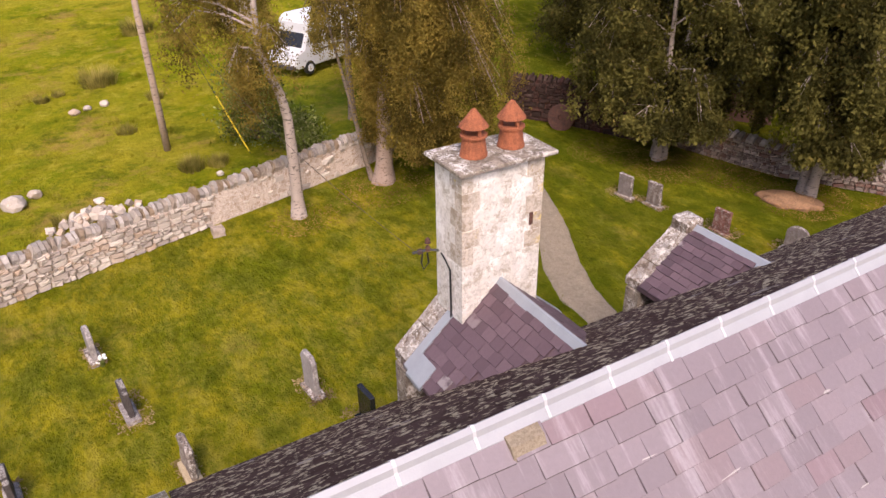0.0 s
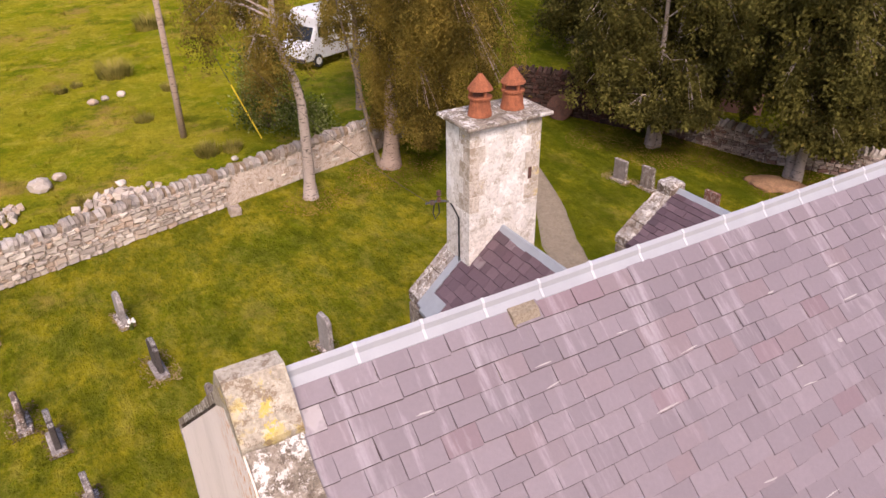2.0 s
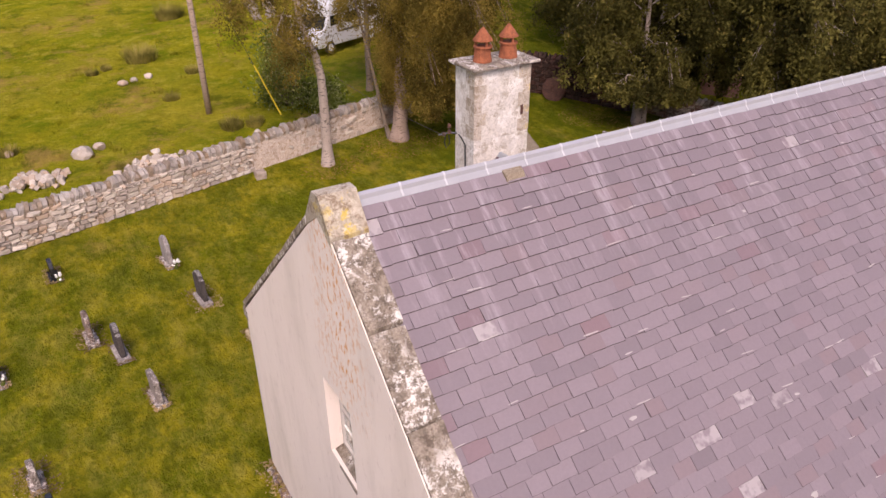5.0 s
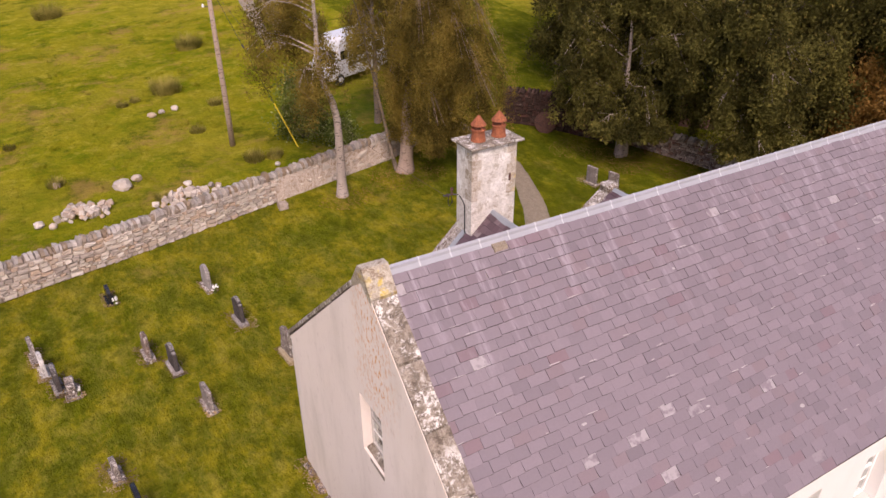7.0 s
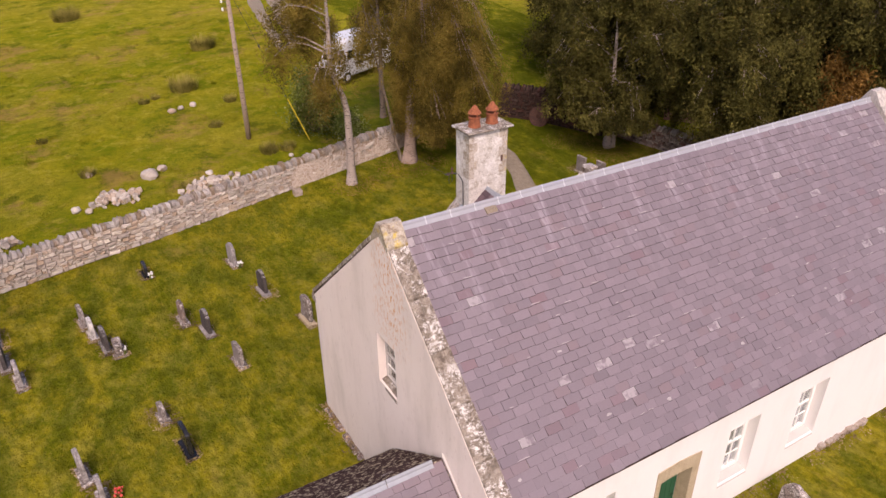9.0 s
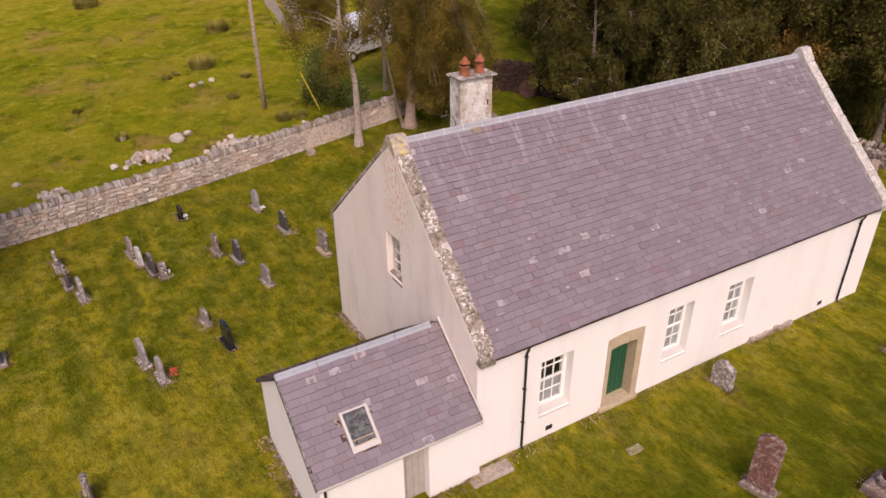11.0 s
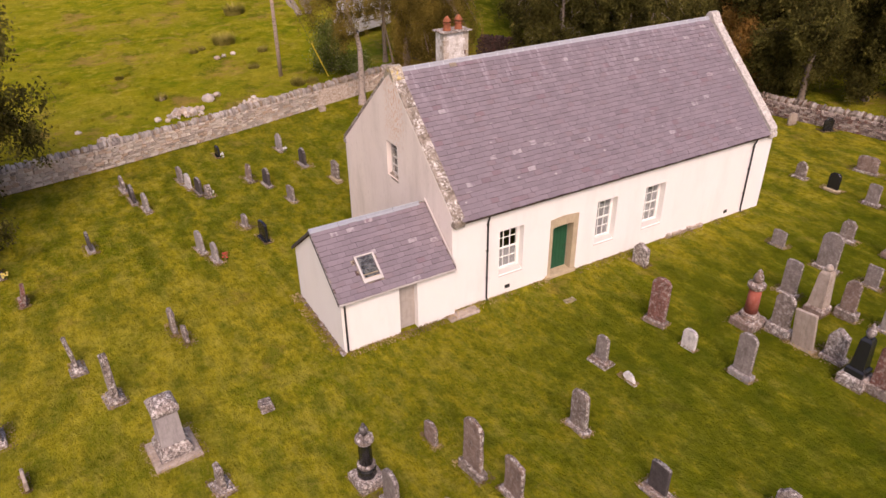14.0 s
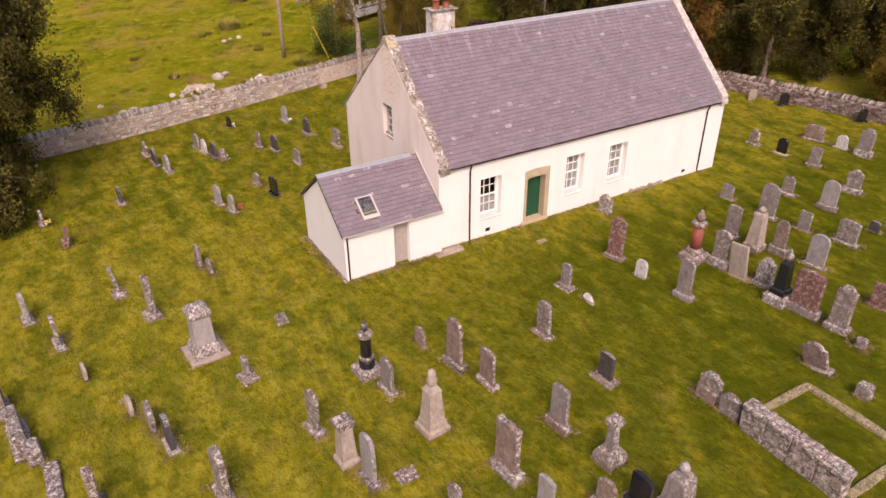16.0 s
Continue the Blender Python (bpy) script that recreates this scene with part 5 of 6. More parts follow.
flowers(-0.25, 18.0, FLOWER_WHITE, "white flowers beside a headstone", seed=2)
flowers(-3.5, 19.0, FLOWER_WHITE, "small white flowers at a black stone", 8, 3)
flowers(-14.5, 11.3, FLOWER_YELLOW, "yellow flowers at a headstone", seed=4)
flowers(-6.3, 8.3, FLOWER_RED, "red flowers in the grass by a headstone", 10, 5)
flowers(-5.2, 14.6, FLOWER_WHITE, "white flowers at a headstone", 8, 6)


# ---- pole, stay and wires ----
pole = tagged(new("utility_pole"), "tall brown timber utility pole standing in the field", "utility pole")
PX, PY = 4.15, 31.15
pz = ground(PX, PY)
part("pole", lathe(bmesh.new(), [(0.15, pz - 0.2), (0.14, pz + 2), (0.1, pz + 9)], 12, PX, PY), WOOD_POLE, pole, smooth=True)
part("crossarm", boxes((PX - 0.7, PX + 0.7, PY - 0.05, PY + 0.05, pz + 8.5, pz + 8.62)), WOOD_POLE, pole)
AX, AY = 7.0, 28.9
anchor, head_ = Vector((AX, AY, ground(AX, AY))), Vector((PX, PY, pz + 8.3))
part("stay_wire", tube(bmesh.new(), [anchor, head_], 0.012, 5), BLACK_PAINT, pole, "thin steel stay wire")
part("stay_guard", tube(bmesh.new(), [anchor + (head_ - anchor) * 0.01, anchor + (head_ - anchor) * 0.29], 0.035, 6), YELLOW, pole, "bright yellow stay guard")
lead_in, on_pole = Vector((4.2, 8.94, 6.74)), Vector((PX, PY, 9.0))
part("service_cable", tube(bmesh.new(), [lead_in.lerp(on_pole, f_ / 24) - Vector((0, 0, 4.0 * f_ / 24 * (1 - f_ / 24))) for f_ in range(25)], 0.006, 4), GUTTER, pole, "thin brown service cable to the church chimney")
for z_ in (7.75, 8.15):
    part("pole_arm", tube(bmesh.new(), [(PX, PY, z_), (PX - 0.32, PY + 0.12, z_ + 0.03)], 0.022, 6), BLACK_PAINT, pole)
    part("insulator", lathe(bmesh.new(), [(0.02, z_ - 0.02), (0.06, z_), (0.05, z_ + 0.07), (0.06, z_ + 0.1), (0.02, z_ + 0.15)], 10, PX - 0.32, PY + 0.12), WHITE_PAINT, pole, "white ceramic insulator")
mid = anchor + (head_ - anchor) * 0.62
part("stay_insulator", tube(bmesh.new(), [mid, mid + (head_ - anchor).normalized() * 0.16], 0.05, 8), DARK_STONE, pole)


# ---- drystone walls ----
def stone_template(seed):
    """An irregular block, one long, one high and deep, with a worn face towards -y."""
    r = random.Random(seed)
    j = lambda s: r.uniform(-s, s)
    ring = [(-0.5 + j(.05), 0.25 + j(.1), -0.5 + j(.09)), (0.5 + j(.05), 0.25 + j(.1), -0.5 + j(.09)), (0.5 + j(.05), 0.25 + j(.1), 0.5 + j(.09)), (-0.5 + j(.05), 0.25 + j(.1), 0.5 + j(.09))]
    face = [(x * r.uniform(0.62, 0.88), -0.5 + j(.16), z * r.uniform(0.55, 0.85)) for x, _, z in ring]
    back = [(x, 1.0, z) for x, _, z in ring]
    faces = [(0, 1, 2, 3)] + [(4 + i, 4 + (i + 1) % 4, (i + 1) % 4, i) for i in range(4)] + [(8 + i, 8 + (i + 1) % 4, 4 + (i + 1) % 4, 4 + i) for i in range(4)]
    return np.array(face + ring + back), faces


def cope_template(seed):
    """An upright cope stone: thin along x, rounded on top."""
    r = random.Random(seed)
    prof = [(-0.5, 0), (-0.52, 0.55), (-0.32, 0.92), (0.02, 1.0), (0.34, 0.9), (0.52, 0.5), (0.5, 0)]
    a = [(-0.42 + r.uniform(-.08, .08), y * r.uniform(0.85, 1.05), z * r.uniform(0.88, 1.08)) for y, z in prof]
    b = [(0.42 + r.uniform(-.08, .08), y * r.uniform(0.85, 1.05), z * r.uniform(0.88, 1.08)) for y, z in prof]
    n = len(prof)
    return np.array(a + b), [tuple(range(n))[::-1], tuple(range(n, 2 * n))] + [(i, (i + 1) % n, n + (i + 1) % n, n + i) for i in range(n)]


TEMPLATES = [stone_template(i) for i in range(10)]
COPES = [cope_template(50 + i) for i in range(8)]
TEMPLATE_MESHES = {}


def template_mesh(kind, i, material):
    key = (kind, i, material.name)
    if key not in TEMPLATE_MESHES:
        v, f = (TEMPLATES if kind == "stone" else COPES)[i]
        me = bpy.data.meshes.new(kind)
        me.from_pydata([tuple(p) for p in v], [], f)
        me.materials.append(material)
        TEMPLATE_MESHES[key] = me
    return TEMPLATE_MESHES[key]


def lay(pieces, kind, name, material, parent, singles, rest_label):
    """Pieces as rows of matrix, template, single or not: single ones as objects, the rest joined."""
    verts, faces, n, left = [], [], 0, singles
    for m, i, single in pieces:
        if single and left:
            left -= 1
            ob = new(name, template_mesh(kind, i, material))
            ob.parent, ob.matrix_basis = parent, m
            continue
        v, f = (TEMPLATES if kind == "stone" else COPES)[i]
        a = np.array(m)
        verts.append(v @ a[:3, :3].T + a[:3, 3])
        faces += [tuple(k + n for k in q) for q in f]
        n += len(v)
    if verts:
        tagged(arrays(name + "_work", np.concatenate(verts), faces, material, parent, rest_label), kind="stuff")


def rubble_wall(name, line, height, thick, seed, label, material, cope, core, singles=0, near=lambda x, y: False, smooth_part=lambda x: False, course=0.14, copes=True):
    """A stone wall along line (points on its inner foot, left to right as seen from inside)."""
    rnd = random.Random(seed)
    root = tagged(new(name), label, "stone wall", kind="structure")
    pts = [Vector((x, y, 0)) for x, y in line]
    stones, tops = [], []
    core_v, core_f = [], []
    for a, b in zip(pts, pts[1:]):
        d = (b - a).normalized()
        inward = Vector((d.y, -d.x, 0))          # towards the churchyard
        length = (b - a).length
        turn = Matrix((d, -inward, Vector((0, 0, 1)))).transposed().to_4x4()
        # core
        k = max(2, int(length / 1.2))
        for i in range(k):
            p, q = a + d * (length * i / k), a + d * (length * (i + 1) / k)
            base = len(core_v)
            for r in (p, q):
                zg = ground(r.x, r.y)
                hh = height + 0.06 * noise.noise(Vector((r.x * 0.6, r.y * 0.6, seed)))
                for off, z in ((0.05, -0.2), (0.05, hh), (thick - 0.05, hh), (thick - 0.05, -0.2)):
                    w = r - inward * off
                    core_v.append((w.x, w.y, zg + z))
            core_f += [(base, base + 4, base + 5, base + 1), (base + 1, base + 5, base + 6, base + 2), (base + 2, base + 6, base + 7, base + 3), (base + 3, base + 2, base + 1, base), (base + 4, base + 7, base + 6, base + 5)]
        # face stones in rough courses
        z = 0.0
        while z < height - 0.04:
            hgt = min(rnd.uniform(0.6, 1.65) * course, height - z + 0.03)
            s = -rnd.uniform(0, 0.2)
            while s < length:
                w = hgt * rnd.uniform(0.8, 2.9)
                mid_ = a + d * min(max(s + w / 2, 0), length)
                flat = smooth_part(mid_.x)
                if not flat or rnd.random() < 0.13:
                    zz = ground(mid_.x, mid_.y) + z + hgt / 2
                    m = Matrix.Translation((mid_.x, mid_.y, zz)) @ turn @ Matrix.Translation((0, 0.03 + (0.035 if flat else 0), 0)) @ Matrix.Rotation(rnd.uniform(-0.2, 0.2), 4, "Y") @ Matrix.Diagonal((w * 0.97, rnd.uniform(0.1, 0.19), hgt * rnd.uniform(0.85, 1.08), 1))
                    stones.append((m, rnd.randrange(10), near(mid_.x, mid_.y)))
                s += w
            z += hgt
        # cope
        s = 0.05
        while copes and s < length:
            w = rnd.uniform(0.1, 0.2)
            mid_ = a + d * min(s + w / 2, length)
            p = mid_ - inward * (thick / 2)
            zz = ground(mid_.x, mid_.y) + height - 0.04
            m = Matrix.Translation((p.x, p.y, zz)) @ turn @ Matrix.Rotation(rnd.uniform(-0.05, 0.4), 4, "Y") @ Matrix.Diagonal((w * 0.98, thick * rnd.uniform(0.8, 1.02), rnd.uniform(0.24, 0.38), 1))
            tops.append((m, rnd.randrange(8), near(mid_.x, mid_.y)))
            s += w * 0.95
    arrays("wall_core", core_v, core_f, core, root, "earth and mortar between the stones")
    lay(tops, "cope", "cope_stone", cope, root, min(singles, 110), "upright cope stones along the wall top")
    lay(stones, "stone", "stone", material, root, singles, "coursed rubble of the wall face")
    return root


rubble_wall("wall_field", [(-32, 17.0), (-16, 19.6), (-9, 20.8), (-3, 22.0), (4.2, 23.75), (10.7, 25.35), (13.9, 26.8)], 1.12, 0.55, 11,
            "grey and buff drystone wall with upright cope stones", RUBBLE, COPE, MORTAR, 280, lambda x, y: -3.2 < x < 3.2, lambda x: 4.0 < x < 11.5)
rubble_wall("wall_east", [(22.3, 20.9), (23.9, 16.4), (25.9, 13.6), (28.7, 8.3), (30.4, 3.0), (31.6, -2.0), (33, -12)], 0.95, 0.6, 12,
            "pinkish rubble wall with dark mossy cope under the trees", RUBBLE_DARK, MOSS, MORTAR, 120, lambda x, y: 13 < y < 20, course=0.115)
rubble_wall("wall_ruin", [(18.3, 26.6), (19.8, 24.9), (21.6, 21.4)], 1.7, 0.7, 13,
            "tall reddish rubble wall coloured dark for the tree shade", RUBBLE_SHADED_RED, RUBBLE_SHADED_RED, MILL, 0, course=0.18)

# round stone leaning on the shaded wall
bm = lathe(bmesh.new(), [(0.0, -0.06), (0.56, -0.06), (0.6, -0.03), (0.6, 0.05), (0.55, 0.08), (0.12, 0.07), (0.1, 0.03), (0.0, 0.03)], 24)
ms = tagged(part("millstone", bm, MILL, m=pose(19.55, 24.35, ground(19.55, 24.35) + 0.5, 78, 0, -52)), "round reddish stone leaning on the shaded wall", "millstone")

# gate by the path
gate = tagged(new("gate"), "weathered grey timber gate between the wall ends", "gate")
gz = ground(14.9, 26.8)
for x in (14.05, 15.1):
    part("gate_post", boxes((x - 0.06, x + 0.06, 26.85, 26.97, gz - 0.2, gz + 1.25), bevel=0.01), DOOR_GREY, gate)
for i in range(6):
    x = 14.18 + i * 0.16
    part("slat", boxes((x - 0.03, x + 0.03, 26.89, 26.92, gz + 0.1, gz + 1.1)), DOOR_GREY, gate)
for z in (0.3, 0.95):
    part("rail", boxes((14.1, 15.05, 26.92, 26.96, gz + z - 0.04, gz + z + 0.04)), DOOR_GREY, gate)


# ---- stones in the field ----
def boulder(x, y, r, seed, material, squash=0.7):
    bm = bmesh.new()
    bmesh.ops.create_icosphere(bm, subdivisions=2, radius=r)
    for v in bm.verts:
        v.co *= 1 + 0.35 * noise.noise(v.co * (1.3 / r) + Vector((seed, 0, 0)))
        v.co.z *= squash
    return part("field_boulder", bm, material, m=pose(x, y, ground(x, y) + r * squash * 0.45, 0, 0, seed * 40))


for i, (x, y, r) in enumerate(((-1.7, 28.8, 0.42), (1.0, 27.6, 0.2), (-1.0, 29.4, 0.25), (1.3, 37.7, 0.24), (1.9, 38.0, 0.2), (2.7, 38.2, 0.22), (-5.4, 26.7, 0.22), (-4.9, 26.3, 0.18), (-4.4, 30.5, 0.2), (5.4, 27.6, 0.15), (-10, 27, 0.2))):
    tagged(boulder(x, y, r, i + 1.0, RUBBLE), "pale weathered boulder in the field grass", "boulder", "boulders in the field")


def rubble_heap(x, y, sx, sy, n, seed):
    rnd = random.Random(seed)
    verts, faces, k = [], [], 0
    for i in range(n):
        px, py = rnd.gauss(0, 0.45) * sx, rnd.gauss(0, 0.45) * sy
        r = rnd.uniform(0.09, 0.2)
        zz = ground(x + px, y + py) + 0.05 + 0.3 * math.exp(-((px / sx) ** 2 + (py / sy) ** 2) * 2.5) * rnd.random()
        m = np.array(pose(x + px, y + py, zz, rnd.uniform(0, 360), rnd.uniform(0, 360), rnd.uniform(0, 360)))
        v, f = TEMPLATES[rnd.randrange(10)]
        v = (v - (0, 0.25, 0)) * (r * 1.6, r * 0.8, r * 1.2)
        verts.append(v @ m[:3, :3].T + m[:3, 3])
        faces += [tuple(a + k for a in q) for q in f] + [(8 + k, 9 + k, 10 + k, 11 + k)]
        k += len(v)
    tagged(arrays("rubble_heap", np.concatenate(verts), faces, RUBBLE), "heap of loose grey stones behind the wall", "stone heap", kind="stuff")


rubble_heap(-3.6, 27.0, 1.0, 0.8, 110, 3)
rubble_heap(0.6, 26.3, 1.4, 0.6, 90, 4)
rubble_heap(-8.5, 24.8, 0.7, 0.5, 25, 5)

# bare earth mound by the east wall
bm = bmesh.new()
bmesh.ops.create_icosphere(bm, subdivisions=4, radius=1)
for v in bm.verts:
    v.co = Vector((v.co.x * 1.1, v.co.y * 0.6, v.co.z * 0.3)) * (1 + 0.25 * noise.noise(v.co * 2.5) + 0.1 * noise.noise(v.co * 7))
tagged(part("soil_mound", bm, SOIL, smooth=True, m=pose(22.5, 14.9, ground(22.5, 14.9) - 0.02, 0, 0, -55)), "mound of bare reddish-brown soil", "soil mound")

# ---- shed and camper van beyond the trees ----
shed = tagged(new("garden_shed"), "small brown boarded shed with dark felt roof", "shed")
shed.matrix_basis = pose(27.9, 21.2, ground(27.9, 21.2) - 0.1, 0, 0, -48) @ Matrix.Scale(0.84, 4)
part("walls", boxes((-1.1, 1.1, -0.9, 0.9, 0, 1.75)), SHED_WOOD, shed)
for i in range(12):
    part("board", boxes((-1.12, 1.12, -0.925, -0.9, 0.02 + i * 0.145, 0.155 + i * 0.145), bevel=0.006), SHED_WOOD, shed)
part("roof", extruded([[(-1.1, 1.72), (0.0, 2.25), (1.1, 1.72), (1.1, 1.8), (0, 2.33), (-1.1, 1.8)]], gable_plane, -1.25, 1.25), FELT, shed, "dark felt roof")
part("door", boxes((0.4, 1.0, -0.95, -0.925, 0.05, 1.65), bevel=0.01), SHED_WOOD, shed)

van = tagged(new("camper_van"), "white camper van parked behind the birch trees", "van")
van.matrix_basis = pose(14.1, 38.4, ground(14.1, 38.4), 0, 0, 24)
side = [(-2.9, 0.4), (2.6, 0.4), (2.7, 0.6), (2.7, 2.7), (2.55, 2.85), (-1.6, 2.85), (-1.95, 2.6), (-1.95, 2.1), (-2.3, 1.35), (-2.95, 1.1), (-3.0, 0.6)]
vb = extruded([side], lambda a, b, d: (a, d, b), -1.05, 1.05)
bmesh.ops.bevel(vb, geom=[e for e in vb.edges if e.calc_face_angle(0) > 0.6], offset=0.06, segments=2, affect="EDGES")
body = part("body", vb, VAN_WHITE, van)
part("windscreen", extruded([[(-1.97, 2.05), (-2.31, 1.38), (-2.34, 1.4), (-2.0, 2.07)]], lambda a, b, d: (a, d, b), -0.85, 0.85), BLACK, van, "dark windscreen")
for x0, x1 in ((-1.85, -1.2), (-0.6, 0.5), (1.2, 2.2)):
    part("side_window", boxes((x0, x1, -1.07, -1.045, 1.55, 2.1), bevel=0.01), BLACK, van)
for x in (-2.0, 1.6):
    for s in (-1, 1):
        w = part("wheel", lathe(bmesh.new(), [(0.0, -0.11), (0.3, -0.11), (0.36, -0.08), (0.36, 0.08), (0.3, 0.11), (0.0, 0.11)], 18), RUBBER, van, m=pose(x, s * 0.98, 0.36, 90))
        part("rim", lathe(bmesh.new(), [(0.0, -0.125), (0.2, -0.125), (0.2, 0.125), (0.0, 0.125)], 14), VAN_WHITE, w)
part("bumper", boxes((-3.08, -2.9, -1.0, 1.0, 0.4, 0.62), bevel=0.03), DARK_STONE, van)
part("stripe", boxes((-1.2, 2.6, -1.062, -1.05, 1.1, 1.2)), DARK_STONE, van)


# ---- trees ----
def leaf_cloud(centres, rnd, per, spread, size, droop):
    """Small leaf blades round the given points; droop stretches each clump downwards."""
    c = np.repeat(np.array(centres), per, axis=0)
    n = len(c)
    fall = np.repeat(rnd.uniform(0.4, 1.6, len(centres)), per) * droop
    sway = np.repeat(rnd.normal(0, 0.12, (len(centres), 2)), per, axis=0)
    k = rnd.rand(n)
    off = rnd.normal(0, 1, (n, 3)) * (spread * (1 - 0.55 * k * min(1.0, droop)))[:, None]
    off[:, 2] -= k * fall * 1.6
    off[:, :2] += sway * k[:, None]
    p = c + off
    a = rnd.normal(0, 1, (n, 3))
    a[:, 2] -= 0.8 * (droop > 0.2)
    a /= np.linalg.norm(a, axis=1)[:, None]
    b = np.cross(a, rnd.normal(0, 1, (n, 3)))
    b /= np.linalg.norm(b, axis=1)[:, None] + 1e-9
    s = (size * rnd.uniform(0.6, 1.4, n))[:, None]
    quad = np.stack([p - a * s, p + b * s * 0.55, p + a * s, p - b * s * 0.55], 1).reshape(-1, 3)
    return quad, np.arange(4 * n).reshape(-1, 4)


def tree(x, y, height, radius, seed, bark=BARK, leaf=LEAF_DARK, crown_low=0.25, lean=(0, 0), trunks=1, r0=0.22, clumps=150, per=90, droop=0.25, size=0.09, label="", limbs=9, name="tree", bends=(), bias=(0, 0), clear=0.15):
    rnd = np.random.RandomState(seed)
    z0 = ground(x, y)
    t = tagged(new(name), label, "tree", "trees round the churchyard")
    bm = bmesh.new()
    centres = []
    for k in range(trunks):
        ang = 2 * math.pi * k / trunks + seed
        spread = 0.0 if trunks == 1 else 0.16
        pts, rad = [], []
        px, py = x + spread * math.cos(ang), y + spread * math.sin(ang)
        steps_ = 14
        for i in range(steps_ + 1):
            f = i / steps_
            bend = 0.25 * noise.noise(Vector((f * 3.0, seed + k, 0)))
            ox = np.interp(f, [b_[0] for b_ in bends], [b_[1] for b_ in bends]) if bends else 0.0
            oy = np.interp(f, [b_[0] for b_ in bends], [b_[2] for b_ in bends]) if bends else 0.0
            pts.append((px + ox + lean[0] * f * height + bend + spread * 4 * f * math.cos(ang), py + oy + lean[1] * f * height + 0.8 * bend + spread * 4 * f * math.sin(ang), z0 - 0.1 + f * height * 0.95))
            rad.append(max(0.02, r0 * (1 - 0.85 * f) * (1.35 if i == 0 else 1.0)))
        tube(bm, pts, rad, 9)
        for j in range(limbs):
            f = crown_low + (0.93 - crown_low) * (j + rnd.rand()) / limbs
            i = min(steps_ - 1, int(f * steps_))
            base = Vector(pts[i]).lerp(Vector(pts[i + 1]), f * steps_ - i)
            a = rnd.rand() * 2 * math.pi
            shape = math.sin(math.pi * min(1.0, 0.18 + 0.8 * (f - crown_low) / (1 - crown_low))) ** 0.6
            ln = radius * shape * rnd.uniform(0.75, 1.1)
            d = Vector((math.cos(a) + bias[0], math.sin(a) + bias[1], 0))
            limb = [base, base + d * ln * 0.35 + Vector((0, 0, 0.28 * ln)), base + d * ln * 0.7 + Vector((0, 0, 0.38 * ln)), base + d * ln + Vector((0, 0, (0.3 - droop * 0.4) * ln))]
            tube(bm, limb, [rad[i] * 0.42, rad[i] * 0.3, rad[i] * 0.18, 0.012], 5)
            m = max(1, clumps // (limbs * trunks))
            for q in range(m):
                g = 0.12 + 0.9 * rnd.rand() ** 0.8
                i3 = min(2, int(g * 3))
                p = limb[i3].lerp(limb[i3 + 1], min(1.0, g * 3 - i3))
                p = p + Vector(tuple(rnd.normal(0, 0.22 * radius * 0.5, 3)))
                if rnd.rand() < 0.5:
                    tube(bm, [limb[i3], p], [0.012, 0.005], 3)
                centres.append(tuple(p))
    part("trunk", bm, bark, t, smooth=True)
    v, f = leaf_cloud(centres, rnd, per, 0.32 if droop < 0.6 else 0.2, size, droop)
    lift = np.maximum(0.0, ground(x, y) + clear + 0.6 * rnd.rand(len(v) // 4) - v[::4, 2])
    v[:, 2] += np.repeat(lift, 4)
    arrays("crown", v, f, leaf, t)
    return t


BIRCH_LABEL = "slender silver birch with thin weeping yellow-green foliage"
tree(6.85, 22.85, 11.0, 1.8, 3, BIRCH, LEAF_BIRCH, 0.5, (0, 0), 1, 0.23, 300, 120, 0.8, 0.04, BIRCH_LABEL, 13,
     bends=((0, 0, 0), (0.4, 0.05, -0.03), (0.47, -0.15, 0.09), (0.54, -0.42, 0.25), (0.63, -0.48, 0.28), (1, -0.4, 0.26)), bias=(-0.5, 0.3))
tree(10.6, 23.8, 10.5, 2.5, 5, BIRCH_OLD, LEAF_BIRCH, 0.34, (0.02, 0.03), 1, 0.36, 960, 260, 2.2, 0.04, "broad weeping birch with brown-green hanging twigs", 18,
     bends=((0, 0, 0), (0.3, 0.1, 0), (0.45, 0.35, -0.1), (1, 0.7, -0.1)), bias=(0.5, -0.5), clear=1.5)
tree(10.3, 24.1, 8.5, 1.0, 6, BARK, LEAF_BIRCH, 0.8, (-0.16, 0.1), 1, 0.1, 24, 110, 1.2, 0.04, "dark leaning birch stem beside the wall", 7)
tree(12.2, 30.2, 10.0, 2.3, 9, BARK, LEAF_BIRCH, 0.5, (0, 0), 1, 0.18, 260, 120, 0.9, 0.05, "dark-stemmed birch behind the field wall", 11, clear=3.2)
tree(14.4, 29.3, 10.0, 2.4, 8, BIRCH_OLD, LEAF_BIRCH, 0.3, (0, 0), 1, 0.25, 440, 230, 1.8, 0.045, "weeping birch hanging over the gate", 18)
tree(21.1, 20.0, 10.0, 3.3, 12, BIRCH, LEAF_DARK, 0.17, (0.0, 0.0), 3, 0.17, 780, 170, 0.9, 0.075, "multi-stemmed birch with pale trunks and dark foliage", 10, clear=1.7)
tree(23.6, 15.0, 11.0, 2.5, 14, BIRCH, LEAF_DARK, 0.17, (0.01, 0.0), 2, 0.2, 760, 170, 0.9, 0.075, "twin-stemmed birch with pale bark beside the wall", 13, clear=1.7)
DARK_LABEL = "dense dark green deciduous tree beyond the churchyard wall"
